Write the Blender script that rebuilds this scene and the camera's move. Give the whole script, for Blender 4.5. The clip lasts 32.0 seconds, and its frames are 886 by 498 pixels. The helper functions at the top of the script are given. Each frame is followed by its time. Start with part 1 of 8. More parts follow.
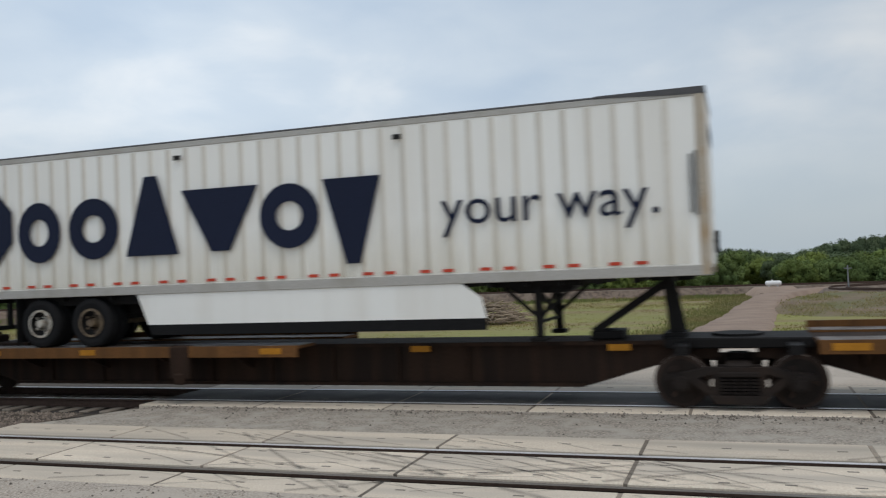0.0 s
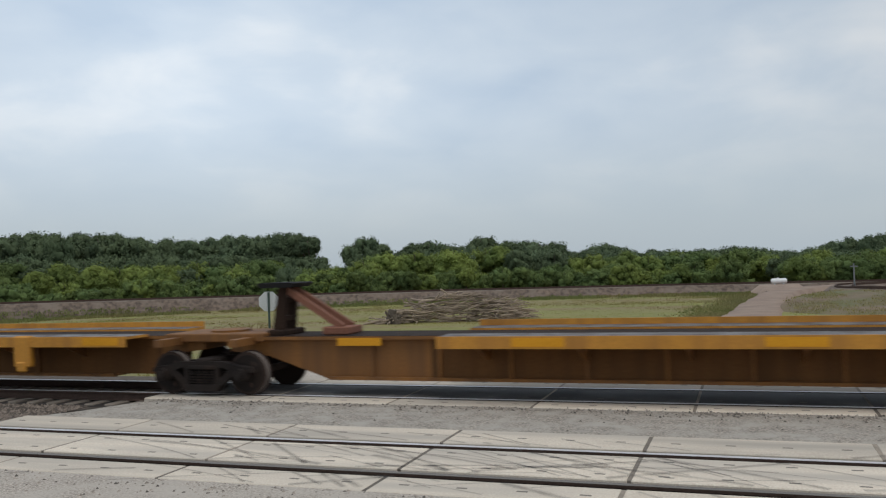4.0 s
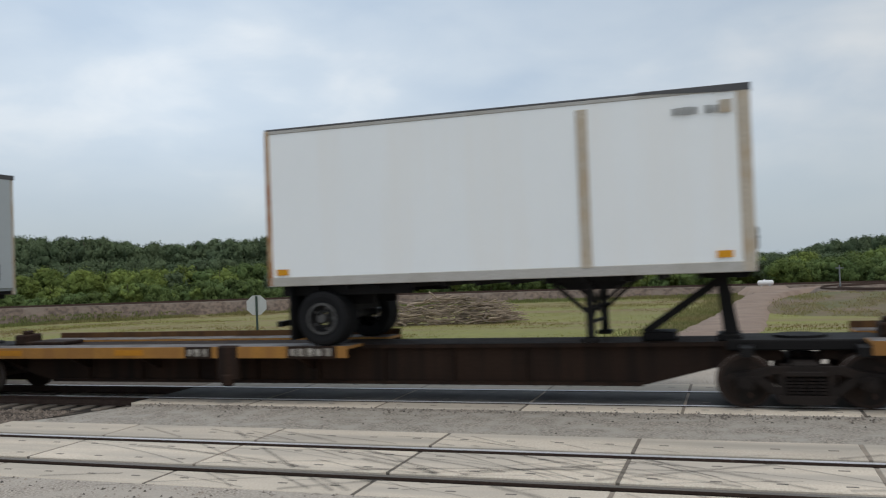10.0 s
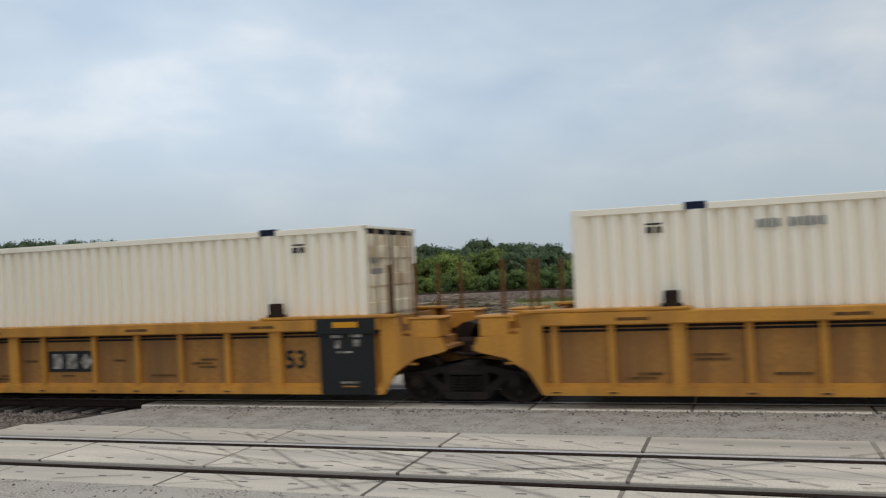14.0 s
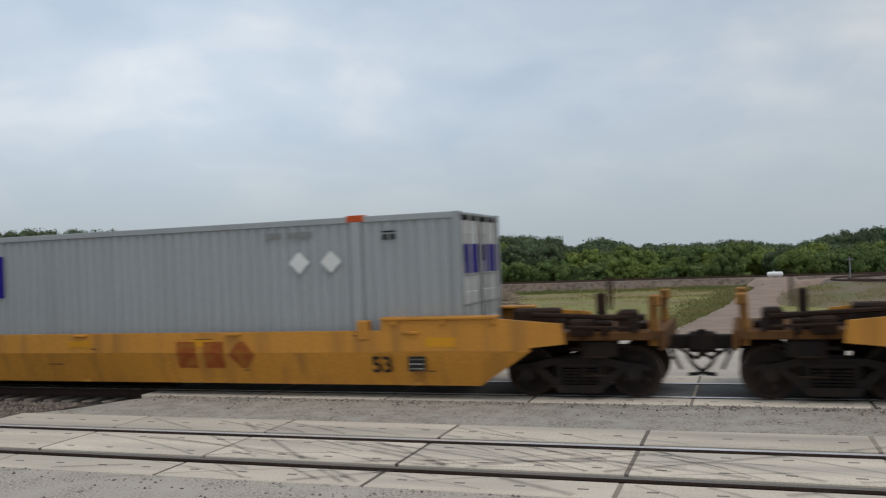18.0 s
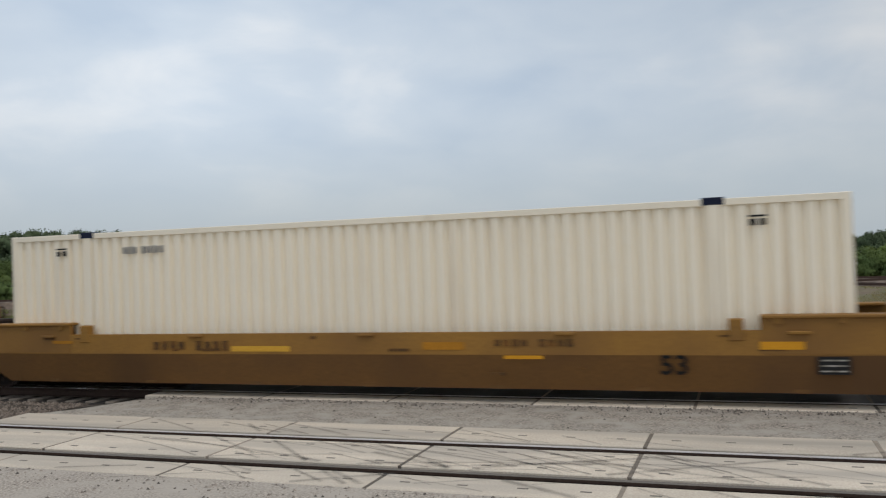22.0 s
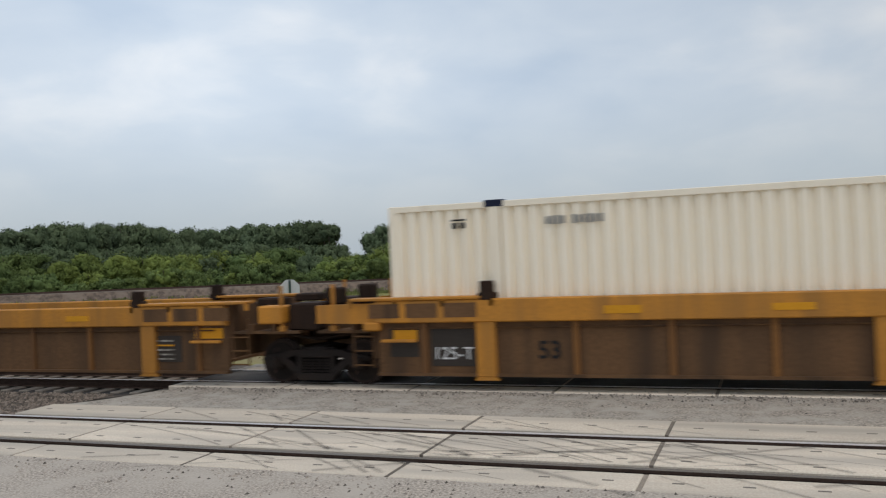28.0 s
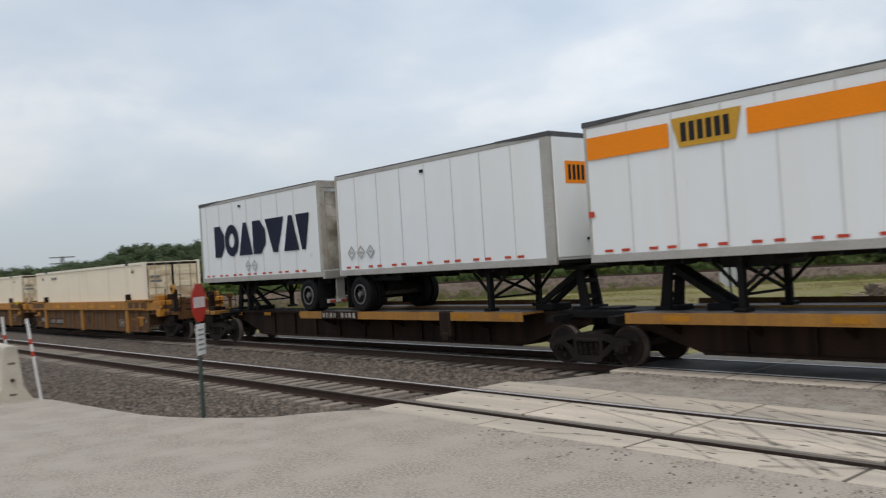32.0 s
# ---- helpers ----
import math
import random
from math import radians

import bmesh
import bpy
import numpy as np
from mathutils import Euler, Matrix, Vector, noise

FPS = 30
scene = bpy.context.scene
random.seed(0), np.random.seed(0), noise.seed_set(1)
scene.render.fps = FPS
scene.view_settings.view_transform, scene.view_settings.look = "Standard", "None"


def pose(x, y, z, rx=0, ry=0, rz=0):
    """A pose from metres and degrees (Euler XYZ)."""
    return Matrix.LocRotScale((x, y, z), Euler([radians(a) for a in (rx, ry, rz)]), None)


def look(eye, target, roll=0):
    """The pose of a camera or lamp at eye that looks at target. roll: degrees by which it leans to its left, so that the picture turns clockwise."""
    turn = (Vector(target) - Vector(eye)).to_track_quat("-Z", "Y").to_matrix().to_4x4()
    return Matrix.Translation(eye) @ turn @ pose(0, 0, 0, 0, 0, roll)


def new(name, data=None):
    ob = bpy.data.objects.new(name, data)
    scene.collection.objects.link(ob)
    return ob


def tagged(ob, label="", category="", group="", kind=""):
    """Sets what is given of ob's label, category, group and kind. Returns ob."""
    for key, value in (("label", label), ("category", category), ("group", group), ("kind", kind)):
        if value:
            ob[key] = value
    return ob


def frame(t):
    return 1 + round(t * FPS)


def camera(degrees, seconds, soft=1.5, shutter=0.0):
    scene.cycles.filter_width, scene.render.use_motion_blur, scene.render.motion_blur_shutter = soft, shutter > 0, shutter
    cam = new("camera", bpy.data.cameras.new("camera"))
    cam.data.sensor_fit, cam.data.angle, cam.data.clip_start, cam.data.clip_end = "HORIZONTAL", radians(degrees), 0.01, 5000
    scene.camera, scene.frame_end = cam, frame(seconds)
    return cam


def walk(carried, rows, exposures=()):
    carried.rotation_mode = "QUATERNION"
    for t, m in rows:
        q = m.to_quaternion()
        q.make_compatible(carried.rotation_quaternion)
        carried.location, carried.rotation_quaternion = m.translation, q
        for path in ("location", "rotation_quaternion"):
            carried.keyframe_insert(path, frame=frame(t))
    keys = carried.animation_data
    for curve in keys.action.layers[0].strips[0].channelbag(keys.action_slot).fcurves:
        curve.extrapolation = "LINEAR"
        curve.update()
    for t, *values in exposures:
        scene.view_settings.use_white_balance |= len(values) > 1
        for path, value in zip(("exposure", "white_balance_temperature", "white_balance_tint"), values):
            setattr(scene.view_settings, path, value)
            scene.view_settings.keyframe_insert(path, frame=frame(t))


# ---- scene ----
SPEED = 16.33      # train speed, m/s, towards -x
TRAIN_Y = 15.28    # centre line of the occupied track
NEAR_Y = 10.01     # centre line of the free track
EYE = (0.0, 0.0, 2.41)

# ---- camera: held at one spot, turned by hand; yaw, pitch, roll ----
cam = camera(54.79, 32.0, soft=1.2, shutter=0.2)
AIM = [
    (0.0, 19.18, 1.32, 2.34),
    (0.5, 20.03, 1.31, 2.20),
    (1.0, 19.85, 0.96, 1.88),
    (1.5, 19.65, 1.05, 1.70),
    (2.0, 19.41, 1.01, 1.76),
    (2.5, 19.21, 0.98, 1.84),
    (3.0, 19.26, 1.00, 1.74),
    (3.5, 19.34, 1.02, 1.86),
    (5.5, 19.99, 1.14, 2.13),
    (6.0, 19.87, 1.32, 2.26),
    (6.5, 19.63, 1.50, 2.24),
    (7.0, 19.38, 1.49, 2.19),
    (7.5, 19.10, 1.33, 2.00),
    (8.0, 18.84, 1.30, 2.06),
    (8.5, 18.66, 1.35, 2.03),
    (9.0, 18.59, 1.35, 2.01),
    (9.5, 18.60, 1.26, 2.14),
    (10.0, 18.73, 1.21, 2.17),
    (10.5, 19.06, 1.09, 2.36),
    (11.0, 19.31, 1.14, 2.54),
    (11.5, 19.33, 1.16, 2.70),
    (12.0, 19.32, 1.18, 2.59),
    (12.5, 19.28, 1.16, 2.69),
    (13.0, 19.28, 1.16, 2.70),
    (13.5, 19.30, 1.22, 2.70),
    (15.5, 19.02, 1.20, 2.62),
    (16.0, 19.06, 1.04, 2.66),
    (16.5, 19.11, 0.93, 2.42),
    (17.0, 19.21, 0.84, 2.28),
    (17.5, 19.23, 0.79, 2.27),
    (18.0, 19.29, 0.70, 2.28),
    (18.5, 19.35, 0.70, 2.16),
    (19.0, 19.31, 0.79, 2.27),
    (19.5, 19.31, 0.88, 2.17),
    (20.0, 19.33, 0.95, 2.27),
    (20.5, 19.37, 0.97, 2.18),
    (21.0, 19.46, 0.90, 2.06),
    (21.5, 19.54, 0.90, 2.05),
    (22.0, 19.54, 0.85, 2.05),
    (22.5, 19.54, 0.87, 2.17),
    (23.0, 19.61, 0.85, 2.09),
    (23.5, 19.74, 0.67, 1.98),
    (24.0, 19.62, 0.39, 1.94),
    (24.5, 19.36, 0.12, 1.75),
    (26.5, 20.68, -0.22, 2.20),
    (27.0, 20.81, -0.12, 2.40),
    (27.5, 20.82, -0.01, 2.44),
    (28.0, 20.85, 0.18, 2.57),
    (28.5, 20.84, 0.29, 2.35),
    (29.0, 19.70, -0.37, 1.85),
    (29.5, 19.69, -0.61, 1.90),
    (30.0, 19.72, -0.77, 2.40),
    (30.5, 21.75, -0.72, 2.71),
    (31.0, 25.95, -0.57, 2.95),
    (31.4, 33.33, -0.54, 3.46),
    (31.6, 39.43, -0.10, 4.09),
    (31.8, 44.60, 0.63, 3.98),
    (32.0, 49.57, 0.91, 3.61),
]
walk(cam, [(t, pose(*EYE, 90 + p, r, y)) for t, y, p, r in AIM],
     exposures=((0.0, 0.0, 6550, 10), (13.0, 0.0, 6550, 10), (15.5, -0.12, 6350, 9), (17.0, -0.1, 6500, 10), (22.0, -0.06, 6650, 11), (26.0, 0.0, 6600, 11), (31.0, 0.03, 6700, 12), (32.0, 0.05, 6750, 12)))

# ---- light ----
world = bpy.data.worlds.new("sky")
scene.world = world
world.use_nodes = True
wn, wl = world.node_tree.nodes, world.node_tree.links
wn.clear()
w_out = wn.new("ShaderNodeOutputWorld")
w_bg = wn.new("ShaderNodeBackground")
w_bg.inputs["Strength"].default_value = 1.0
sky = wn.new("ShaderNodeTexSky")
sky.sky_type = "NISHITA"
sky.sun_disc = False
sky.sun_elevation = radians(64)
sky.sun_rotation = radians(130)
sky.air_density, sky.dust_density = 1.0, 2.0
dim = wn.new("ShaderNodeMix"); dim.data_type = "RGBA"; dim.blend_type = "MULTIPLY"
dim.inputs["Factor"].default_value = 1.0
dim.inputs["B"].default_value = (0.085, 0.085, 0.085, 1)
wl.new(sky.outputs["Color"], dim.inputs["A"])
tc = wn.new("ShaderNodeTexCoord")
mp = wn.new("ShaderNodeMapping"); mp.inputs["Scale"].default_value = (1.0, 1.0, 2.3)
mp.inputs["Rotation"].default_value = (0, 0, radians(-9))
mp.inputs["Location"].default_value = (0.9, 0.45, 0.33)
wl.new(tc.outputs["Generated"], mp.inputs["Vector"])
def cloud(scale, detail, rough):
    c = wn.new("ShaderNodeTexNoise"); c.inputs["Scale"].default_value = scale
    c.inputs["Detail"].default_value = detail; c.inputs["Roughness"].default_value = rough; c.inputs["Distortion"].default_value = 0.25
    wl.new(mp.outputs["Vector"], c.inputs["Vector"])
    return c.outputs["Fac"]
blend = wn.new("ShaderNodeMix"); blend.data_type = "FLOAT"
blend.inputs["Factor"].default_value = 0.4
wl.new(cloud(2.6, 3, 0.5), blend.inputs["A"])
wl.new(cloud(6.0, 5, 0.5), blend.inputs["B"])
ramp = wn.new("ShaderNodeValToRGB")
ramp.color_ramp.elements[0].position, ramp.color_ramp.elements[1].position = 0.36, 0.64
ramp.color_ramp.elements[0].color = (0.50, 0.605, 0.73, 1)
ramp.color_ramp.elements[1].color = (0.815, 0.855, 0.885, 1)
mid = ramp.color_ramp.elements.new(0.5); mid.color = (0.60, 0.69, 0.785, 1)
wl.new(blend.outputs["Result"], ramp.inputs["Fac"])
# the cloud is thinnest at one bearing and thickens away from it
sep = wn.new("ShaderNodeSeparateXYZ"); wl.new(tc.outputs["Generated"], sep.inputs[0])
off = wn.new("ShaderNodeMath"); off.operation = "ADD"; off.inputs[1].default_value = 0.58
wl.new(sep.outputs["X"], off.inputs[0])
away = wn.new("ShaderNodeMath"); away.operation = "ABSOLUTE"
wl.new(off.outputs[0], away.inputs[0])
thin = wn.new("ShaderNodeMapRange")
thin.inputs["From Min"].default_value, thin.inputs["From Max"].default_value = 0.0, 1.0
thin.inputs["To Min"].default_value, thin.inputs["To Max"].default_value = 1.21, 0.78
wl.new(away.outputs[0], thin.inputs["Value"])
tint = wn.new("ShaderNodeVectorMath"); tint.operation = "SCALE"
wl.new(ramp.outputs["Color"], tint.inputs[0]); wl.new(thin.outputs["Result"], tint.inputs["Scale"])
# near the horizon the cloud sheet is seen edge-on: greyer and more even
low = wn.new("ShaderNodeMapRange"); low.interpolation_type = "SMOOTHSTEP"
low.inputs["From Min"].default_value, low.inputs["From Max"].default_value = 0.0, 0.2
low.inputs["To Min"].default_value, low.inputs["To Max"].default_value = 1.0, 0.0
wl.new(sep.outputs["Z"], low.inputs["Value"])
haze = wn.new("ShaderNodeMix"); haze.data_type = "RGBA"
haze.inputs["B"].default_value = (0.475, 0.55, 0.61, 1)
wl.new(low.outputs["Result"], haze.inputs["Factor"])
wl.new(tint.outputs["Vector"], haze.inputs["A"])
veil = wn.new("ShaderNodeMix"); veil.data_type = "RGBA"
veil.inputs["Factor"].default_value = 0.86
wl.new(dim.outputs["Result"], veil.inputs["A"])
wl.new(haze.outputs["Result"], veil.inputs["B"])
wl.new(veil.outputs["Result"], w_bg.inputs["Color"])
wl.new(w_bg.outputs["Background"], w_out.inputs["Surface"])
sun_data = bpy.data.lights.new("sun", "SUN")
sun_data.energy, sun_data.angle, sun_data.color = 0.98, radians(28), (1.0, 0.95, 0.88)
sun = new("sun", sun_data)
sun.matrix_world = look((12, -10, 32), (0, 0, 0))

# ---- materials ----
def surf(name, col, rough=0.6, metal=0.0, var=0.14, scale=1.5, fine=30.0, bump=0.15, second=None, amount=0.35, scale2=2.0,
         streak=False, island=0.0, objvar=0.06, spec=0.5, grain=0.35, hard=False):
    """Noise-varied surface: broad and fine tone, a second colour in patches (or run-down streaks), fine relief."""
    m = bpy.data.materials.new(name)
    m.use_nodes = True
    n, l = m.node_tree.nodes, m.node_tree.links
    b = n["Principled BSDF"]
    b.inputs["Metallic"].default_value = metal
    b.inputs["Specular IOR Level"].default_value = spec
    co = n.new("ShaderNodeTexCoord")
    info = n.new("ShaderNodeObjectInfo")
    off = n.new("ShaderNodeVectorMath"); off.operation = "MULTIPLY_ADD"
    off.inputs[1].default_value = (37.0, 0.0, 11.0)
    comb = n.new("ShaderNodeCombineXYZ")
    for i in range(3):
        l.new(info.outputs["Random"], comb.inputs[i])
    l.new(comb.outputs[0], off.inputs[0]); l.new(co.outputs["Object"], off.inputs[2])
    def noise_node(sc, detail, vec, stretch=None):
        t = n.new("ShaderNodeTexNoise"); t.inputs["Scale"].default_value = sc; t.inputs["Detail"].default_value = detail
        if stretch:
            g = n.new("ShaderNodeMapping"); g.inputs["Scale"].default_value = stretch
            l.new(vec, g.inputs["Vector"]); vec = g.outputs["Vector"]
        l.new(vec, t.inputs["Vector"])
        return t.outputs["Fac"]
    def mix(kind, fac, a, c):
        x = n.new("ShaderNodeMix"); x.data_type = "RGBA"; x.blend_type = kind
        for sock, v in (("Factor", fac), ("A", a), ("B", c)):
            if isinstance(v, (int, float)):
                x.inputs[sock].default_value = v
            elif isinstance(v, tuple):
                x.inputs[sock].default_value = (*v, 1)
            else:
                l.new(v, x.inputs[sock])
        return x.outputs["Result"]
    v = off.outputs[0]
    big = noise_node(scale, 4, v)
    small = noise_node(fine, 3, v)
    lo = tuple(c * (1 - var) for c in col); hi = tuple(min(1, c * (1 + var)) for c in col)
    out = mix("MIX", big, lo, hi)
    speck = small
    if hard:
        r = n.new("ShaderNodeMapRange"); r.inputs["From Min"].default_value, r.inputs["From Max"].default_value = 0.3, 0.7
        l.new(small, r.inputs["Value"]); speck = r.outputs["Result"]
    out = mix("OVERLAY", grain, out, speck)
    if second:
        pat = noise_node(scale2, 5, v, (0.22, 2.6, 2.6) if streak == "x" else (3.5, 3.5, 0.25) if streak else None)
        r = n.new("ShaderNodeMapRange"); r.inputs["From Min"].default_value = 0.62 - amount * 0.5; r.inputs["From Max"].default_value = 0.78 - amount * 0.3
        l.new(pat, r.inputs["Value"])
        out = mix("MIX", r.outputs["Result"], out, second)
    if island:
        geo = n.new("ShaderNodeNewGeometry")
        hs = n.new("ShaderNodeHueSaturation")
        r = n.new("ShaderNodeMapRange"); r.inputs["To Min"].default_value = 1 - island; r.inputs["To Max"].default_value = 1 + island
        l.new(geo.outputs["Random Per Island"], r.inputs["Value"]); l.new(r.outputs["Result"], hs.inputs["Value"])
        l.new(out, hs.inputs["Color"]); out = hs.outputs["Color"]
    if objvar:
        hs = n.new("ShaderNodeHueSaturation")
        r = n.new("ShaderNodeMapRange"); r.inputs["To Min"].default_value = 1 - objvar; r.inputs["To Max"].default_value = 1 + objvar
        l.new(info.outputs["Random"], r.inputs["Value"]); l.new(r.outputs["Result"], hs.inputs["Value"])
        l.new(out, hs.inputs["Color"]); out = hs.outputs["Color"]
    l.new(out, b.inputs["Base Color"])
    r = n.new("ShaderNodeMapRange"); r.inputs["To Min"].default_value = max(0.05, rough - 0.12); r.inputs["To Max"].default_value = min(1, rough + 0.12)
    l.new(big, r.inputs["Value"]); l.new(r.outputs["Result"], b.inputs["Roughness"])
    if bump:
        bp = n.new("ShaderNodeBump"); bp.inputs["Strength"].default_value = bump; bp.inputs["Distance"].default_value = 0.02
        l.new(small, bp.inputs["Height"]); l.new(bp.outputs["Normal"], b.inputs["Normal"])
    return m


ASPHALT = surf("worn_asphalt", (0.40, 0.347, 0.292), 0.92, var=0.12, scale=0.5, fine=34, bump=0.3, grain=0.55, hard=True, second=(0.47, 0.415, 0.355), amount=0.4, scale2=1.3)
STRIP = surf("gravelly_asphalt", (0.285, 0.25, 0.21), 0.92, var=0.14, scale=0.9, fine=30, bump=0.7, grain=0.6, hard=True, second=(0.37, 0.335, 0.29), amount=0.42, scale2=2.5)
CONCRETE = surf("pale_concrete", (0.60, 0.518, 0.42), 0.85, var=0.18, scale=0.8, fine=40, bump=0.2, grain=0.4, second=(0.44, 0.388, 0.325), amount=0.42, scale2=0.8, streak="x", objvar=0.12)
# these two hold oil stains and also the train's shade in their colour
OILED_SHADED = surf("oiled_shaded_concrete", (0.13, 0.125, 0.12), 0.7, var=0.25, scale=1.3, fine=40, bump=0.2, second=(0.075, 0.07, 0.068), amount=0.45, scale2=0.9, spec=0.12)
BALLAST_OILY_SHADED = surf("oily_shaded_ballast", (0.05, 0.045, 0.042), 0.9, var=0.3, scale=3, fine=28, bump=1.0, spec=0.12)
RECESS = surf("dark_recess", (0.17, 0.15, 0.125), 0.9, bump=0.1)
JOINT = surf("dirt_filled_joint", (0.24, 0.20, 0.16), 0.95, var=0.3, scale=4, bump=0.4, objvar=0.45)
RUBBER_SEAL = surf("flangeway_rubber", (0.06, 0.054, 0.046), 0.85, var=0.2, bump=0.2, spec=0.12)
SKID = surf("tyre_rubber_mark", (0.13, 0.12, 0.108), 0.9, var=0.25, scale=1.2, fine=40, bump=0.1)
def rubbed(m, most):
    """Rubber that thins out to nothing at the rims of a mark and here and there along it."""
    n, l = m.node_tree.nodes, m.node_tree.links
    b, out = n["Principled BSDF"], n["Material Output"]
    uv = n.new("ShaderNodeTexCoord"); sp = n.new("ShaderNodeSeparateXYZ"); l.new(uv.outputs["UV"], sp.inputs[0])
    hump = n.new("ShaderNodeMath"); hump.operation = "PINGPONG"; hump.inputs[1].default_value = 0.5
    l.new(sp.outputs["Y"], hump.inputs[0])
    wear = n.new("ShaderNodeTexNoise"); wear.inputs["Scale"].default_value = 3.0; wear.inputs["Detail"].default_value = 4
    l.new(uv.outputs["Object"], wear.inputs["Vector"])
    k = n.new("ShaderNodeMath"); k.operation = "MULTIPLY"; l.new(hump.outputs[0], k.inputs[0]); l.new(wear.outputs["Fac"], k.inputs[1])
    r = n.new("ShaderNodeMapRange"); r.inputs["From Min"].default_value, r.inputs["From Max"].default_value = 0.02, 0.28
    r.inputs["To Max"].default_value = most
    l.new(k.outputs[0], r.inputs["Value"]); l.new(r.outputs["Result"], b.inputs["Alpha"])


rubbed(SKID, 0.34)
# polished steel whose sky reflection is put into a pale, mostly diffuse colour
RAIL_TOP = surf("polished_sheen_rail_head", (0.74, 0.72, 0.72), 0.35, 0.35, var=0.08, bump=0.03, objvar=0)
# darker head colour for the free track's near rail only
RAIL_DARK = surf("dark_rail_head", (0.17, 0.15, 0.13), 0.6, 0.3, var=0.15, scale=3, bump=0.05, objvar=0)
RAIL_SIDE = surf("rusty_rail", (0.075, 0.05, 0.04), 0.85, var=0.25, scale=5, bump=0.3, spec=0.12)
TIE = surf("weathered_tie", (0.25, 0.215, 0.18), 0.95, var=0.3, scale=4, fine=50, bump=0.6, objvar=0.25, spec=0.12)
BALLAST = surf("ballast_bed", (0.105, 0.088, 0.075), 0.95, var=0.3, scale=3, fine=28, bump=1.0, second=(0.16, 0.138, 0.118), amount=0.4, scale2=11, spec=0.12)
STONE = surf("crushed_stone", (0.165, 0.133, 0.108), 0.9, var=0.2, scale=4, fine=60, bump=0.3, island=0.6)
GRAVEL = surf("loose_gravel", (0.25, 0.215, 0.18), 0.9, var=0.2, scale=4, fine=60, bump=0.3, island=0.7)
FIELD = surf("field_grass", (0.205, 0.205, 0.05), 0.95, var=0.3, scale=0.08, fine=1.2, bump=0.2, grain=0.3, second=(0.215, 0.165, 0.072), amount=0.46, scale2=0.13, streak="x", objvar=0)
BLADE = surf("grass_blades", (0.235, 0.235, 0.058), 0.9, var=0.3, scale=0.08, fine=2, bump=0, second=(0.25, 0.19, 0.085), amount=0.46, scale2=0.13, streak="x", island=0.12, objvar=0, spec=0.1)
WEED = surf("green_weeds", (0.17, 0.19, 0.068), 0.9, var=0.3, scale=0.2, fine=2, bump=0, second=(0.23, 0.19, 0.085), amount=0.4, scale2=0.15, island=0.15, objvar=0, spec=0.1)
DRY = surf("dry_seed_grass", (0.33, 0.275, 0.15), 0.9, var=0.3, scale=0.2, fine=2, bump=0, second=(0.26, 0.24, 0.09), amount=0.45, scale2=0.2, island=0.15, objvar=0, spec=0.1)
DIRT = surf("dirt_road", (0.25, 0.175, 0.132), 0.95, var=0.18, scale=0.3, fine=6, bump=0.5, second=(0.305, 0.225, 0.17), amount=0.42, scale2=0.45)
BANK = surf("embankment_gravel", (0.13, 0.094, 0.07), 0.95, var=0.25, scale=0.25, fine=2, bump=0.7, grain=0.5, hard=True, second=(0.18, 0.14, 0.11), amount=0.3, scale2=0.5, objvar=0)
BERM = surf("dry_grassy_bank", (0.175, 0.125, 0.08), 0.95, var=0.3, scale=0.3, fine=2, bump=0.8, grain=0.5, second=(0.115, 0.115, 0.042), amount=0.45, scale2=0.25, objvar=0)
LEAF_LIGHT = surf("light_foliage", (0.172, 0.215, 0.052), 0.75, var=0.25, scale=0.4, fine=3, bump=0, second=(0.115, 0.16, 0.045), amount=0.42, scale2=0.5, island=0.1, objvar=0.2, spec=0.12)
LEAF_MID = surf("mid_green_foliage", (0.12, 0.162, 0.052), 0.78, var=0.25, scale=0.4, fine=3, bump=0, second=(0.085, 0.127, 0.046), amount=0.42, scale2=0.5, island=0.1, objvar=0.22, spec=0.1)
# dark leaf green with the distance haze mixed in as a bluish tint
LEAF_DARK = surf("hazed_dark_foliage", (0.105, 0.138, 0.072), 0.8, var=0.25, scale=0.4, fine=3, bump=0, second=(0.08, 0.112, 0.062), amount=0.4, scale2=0.6, island=0.1, objvar=0.16, spec=0.1)
BARK = surf("bark", (0.10, 0.08, 0.06), 0.95, var=0.3, scale=2, bump=0.5)
LOG = surf("bleached_branch", (0.30, 0.235, 0.175), 0.9, var=0.3, scale=2, fine=12, bump=0.4, objvar=0.4)
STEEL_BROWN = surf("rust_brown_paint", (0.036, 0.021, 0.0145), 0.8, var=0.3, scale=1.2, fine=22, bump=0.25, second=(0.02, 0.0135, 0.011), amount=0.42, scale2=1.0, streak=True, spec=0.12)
STEEL_OCHRE = surf("faded_ochre_paint", (0.36, 0.165, 0.026), 0.7, var=0.18, scale=1.0, fine=24, bump=0.2, second=(0.27, 0.122, 0.026), amount=0.42, scale2=0.9, streak=True)
STEEL_YELLOW = surf("chrome_yellow_paint", (0.54, 0.232, 0.024), 0.6, var=0.1, scale=1.0, fine=24, bump=0.12, second=(0.37, 0.16, 0.024), amount=0.3, scale2=0.9, streak=True)
STEEL_PANEL = surf("dirty_yellow_panel", (0.375, 0.17, 0.033), 0.75, var=0.25, scale=1.1, fine=14, bump=0.2, grain=0.45, second=(0.22, 0.10, 0.028), amount=0.42, scale2=0.7, streak=True)
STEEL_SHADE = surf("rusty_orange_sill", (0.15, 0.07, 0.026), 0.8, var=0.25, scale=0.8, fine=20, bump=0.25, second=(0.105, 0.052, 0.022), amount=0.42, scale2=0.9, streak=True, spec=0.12)
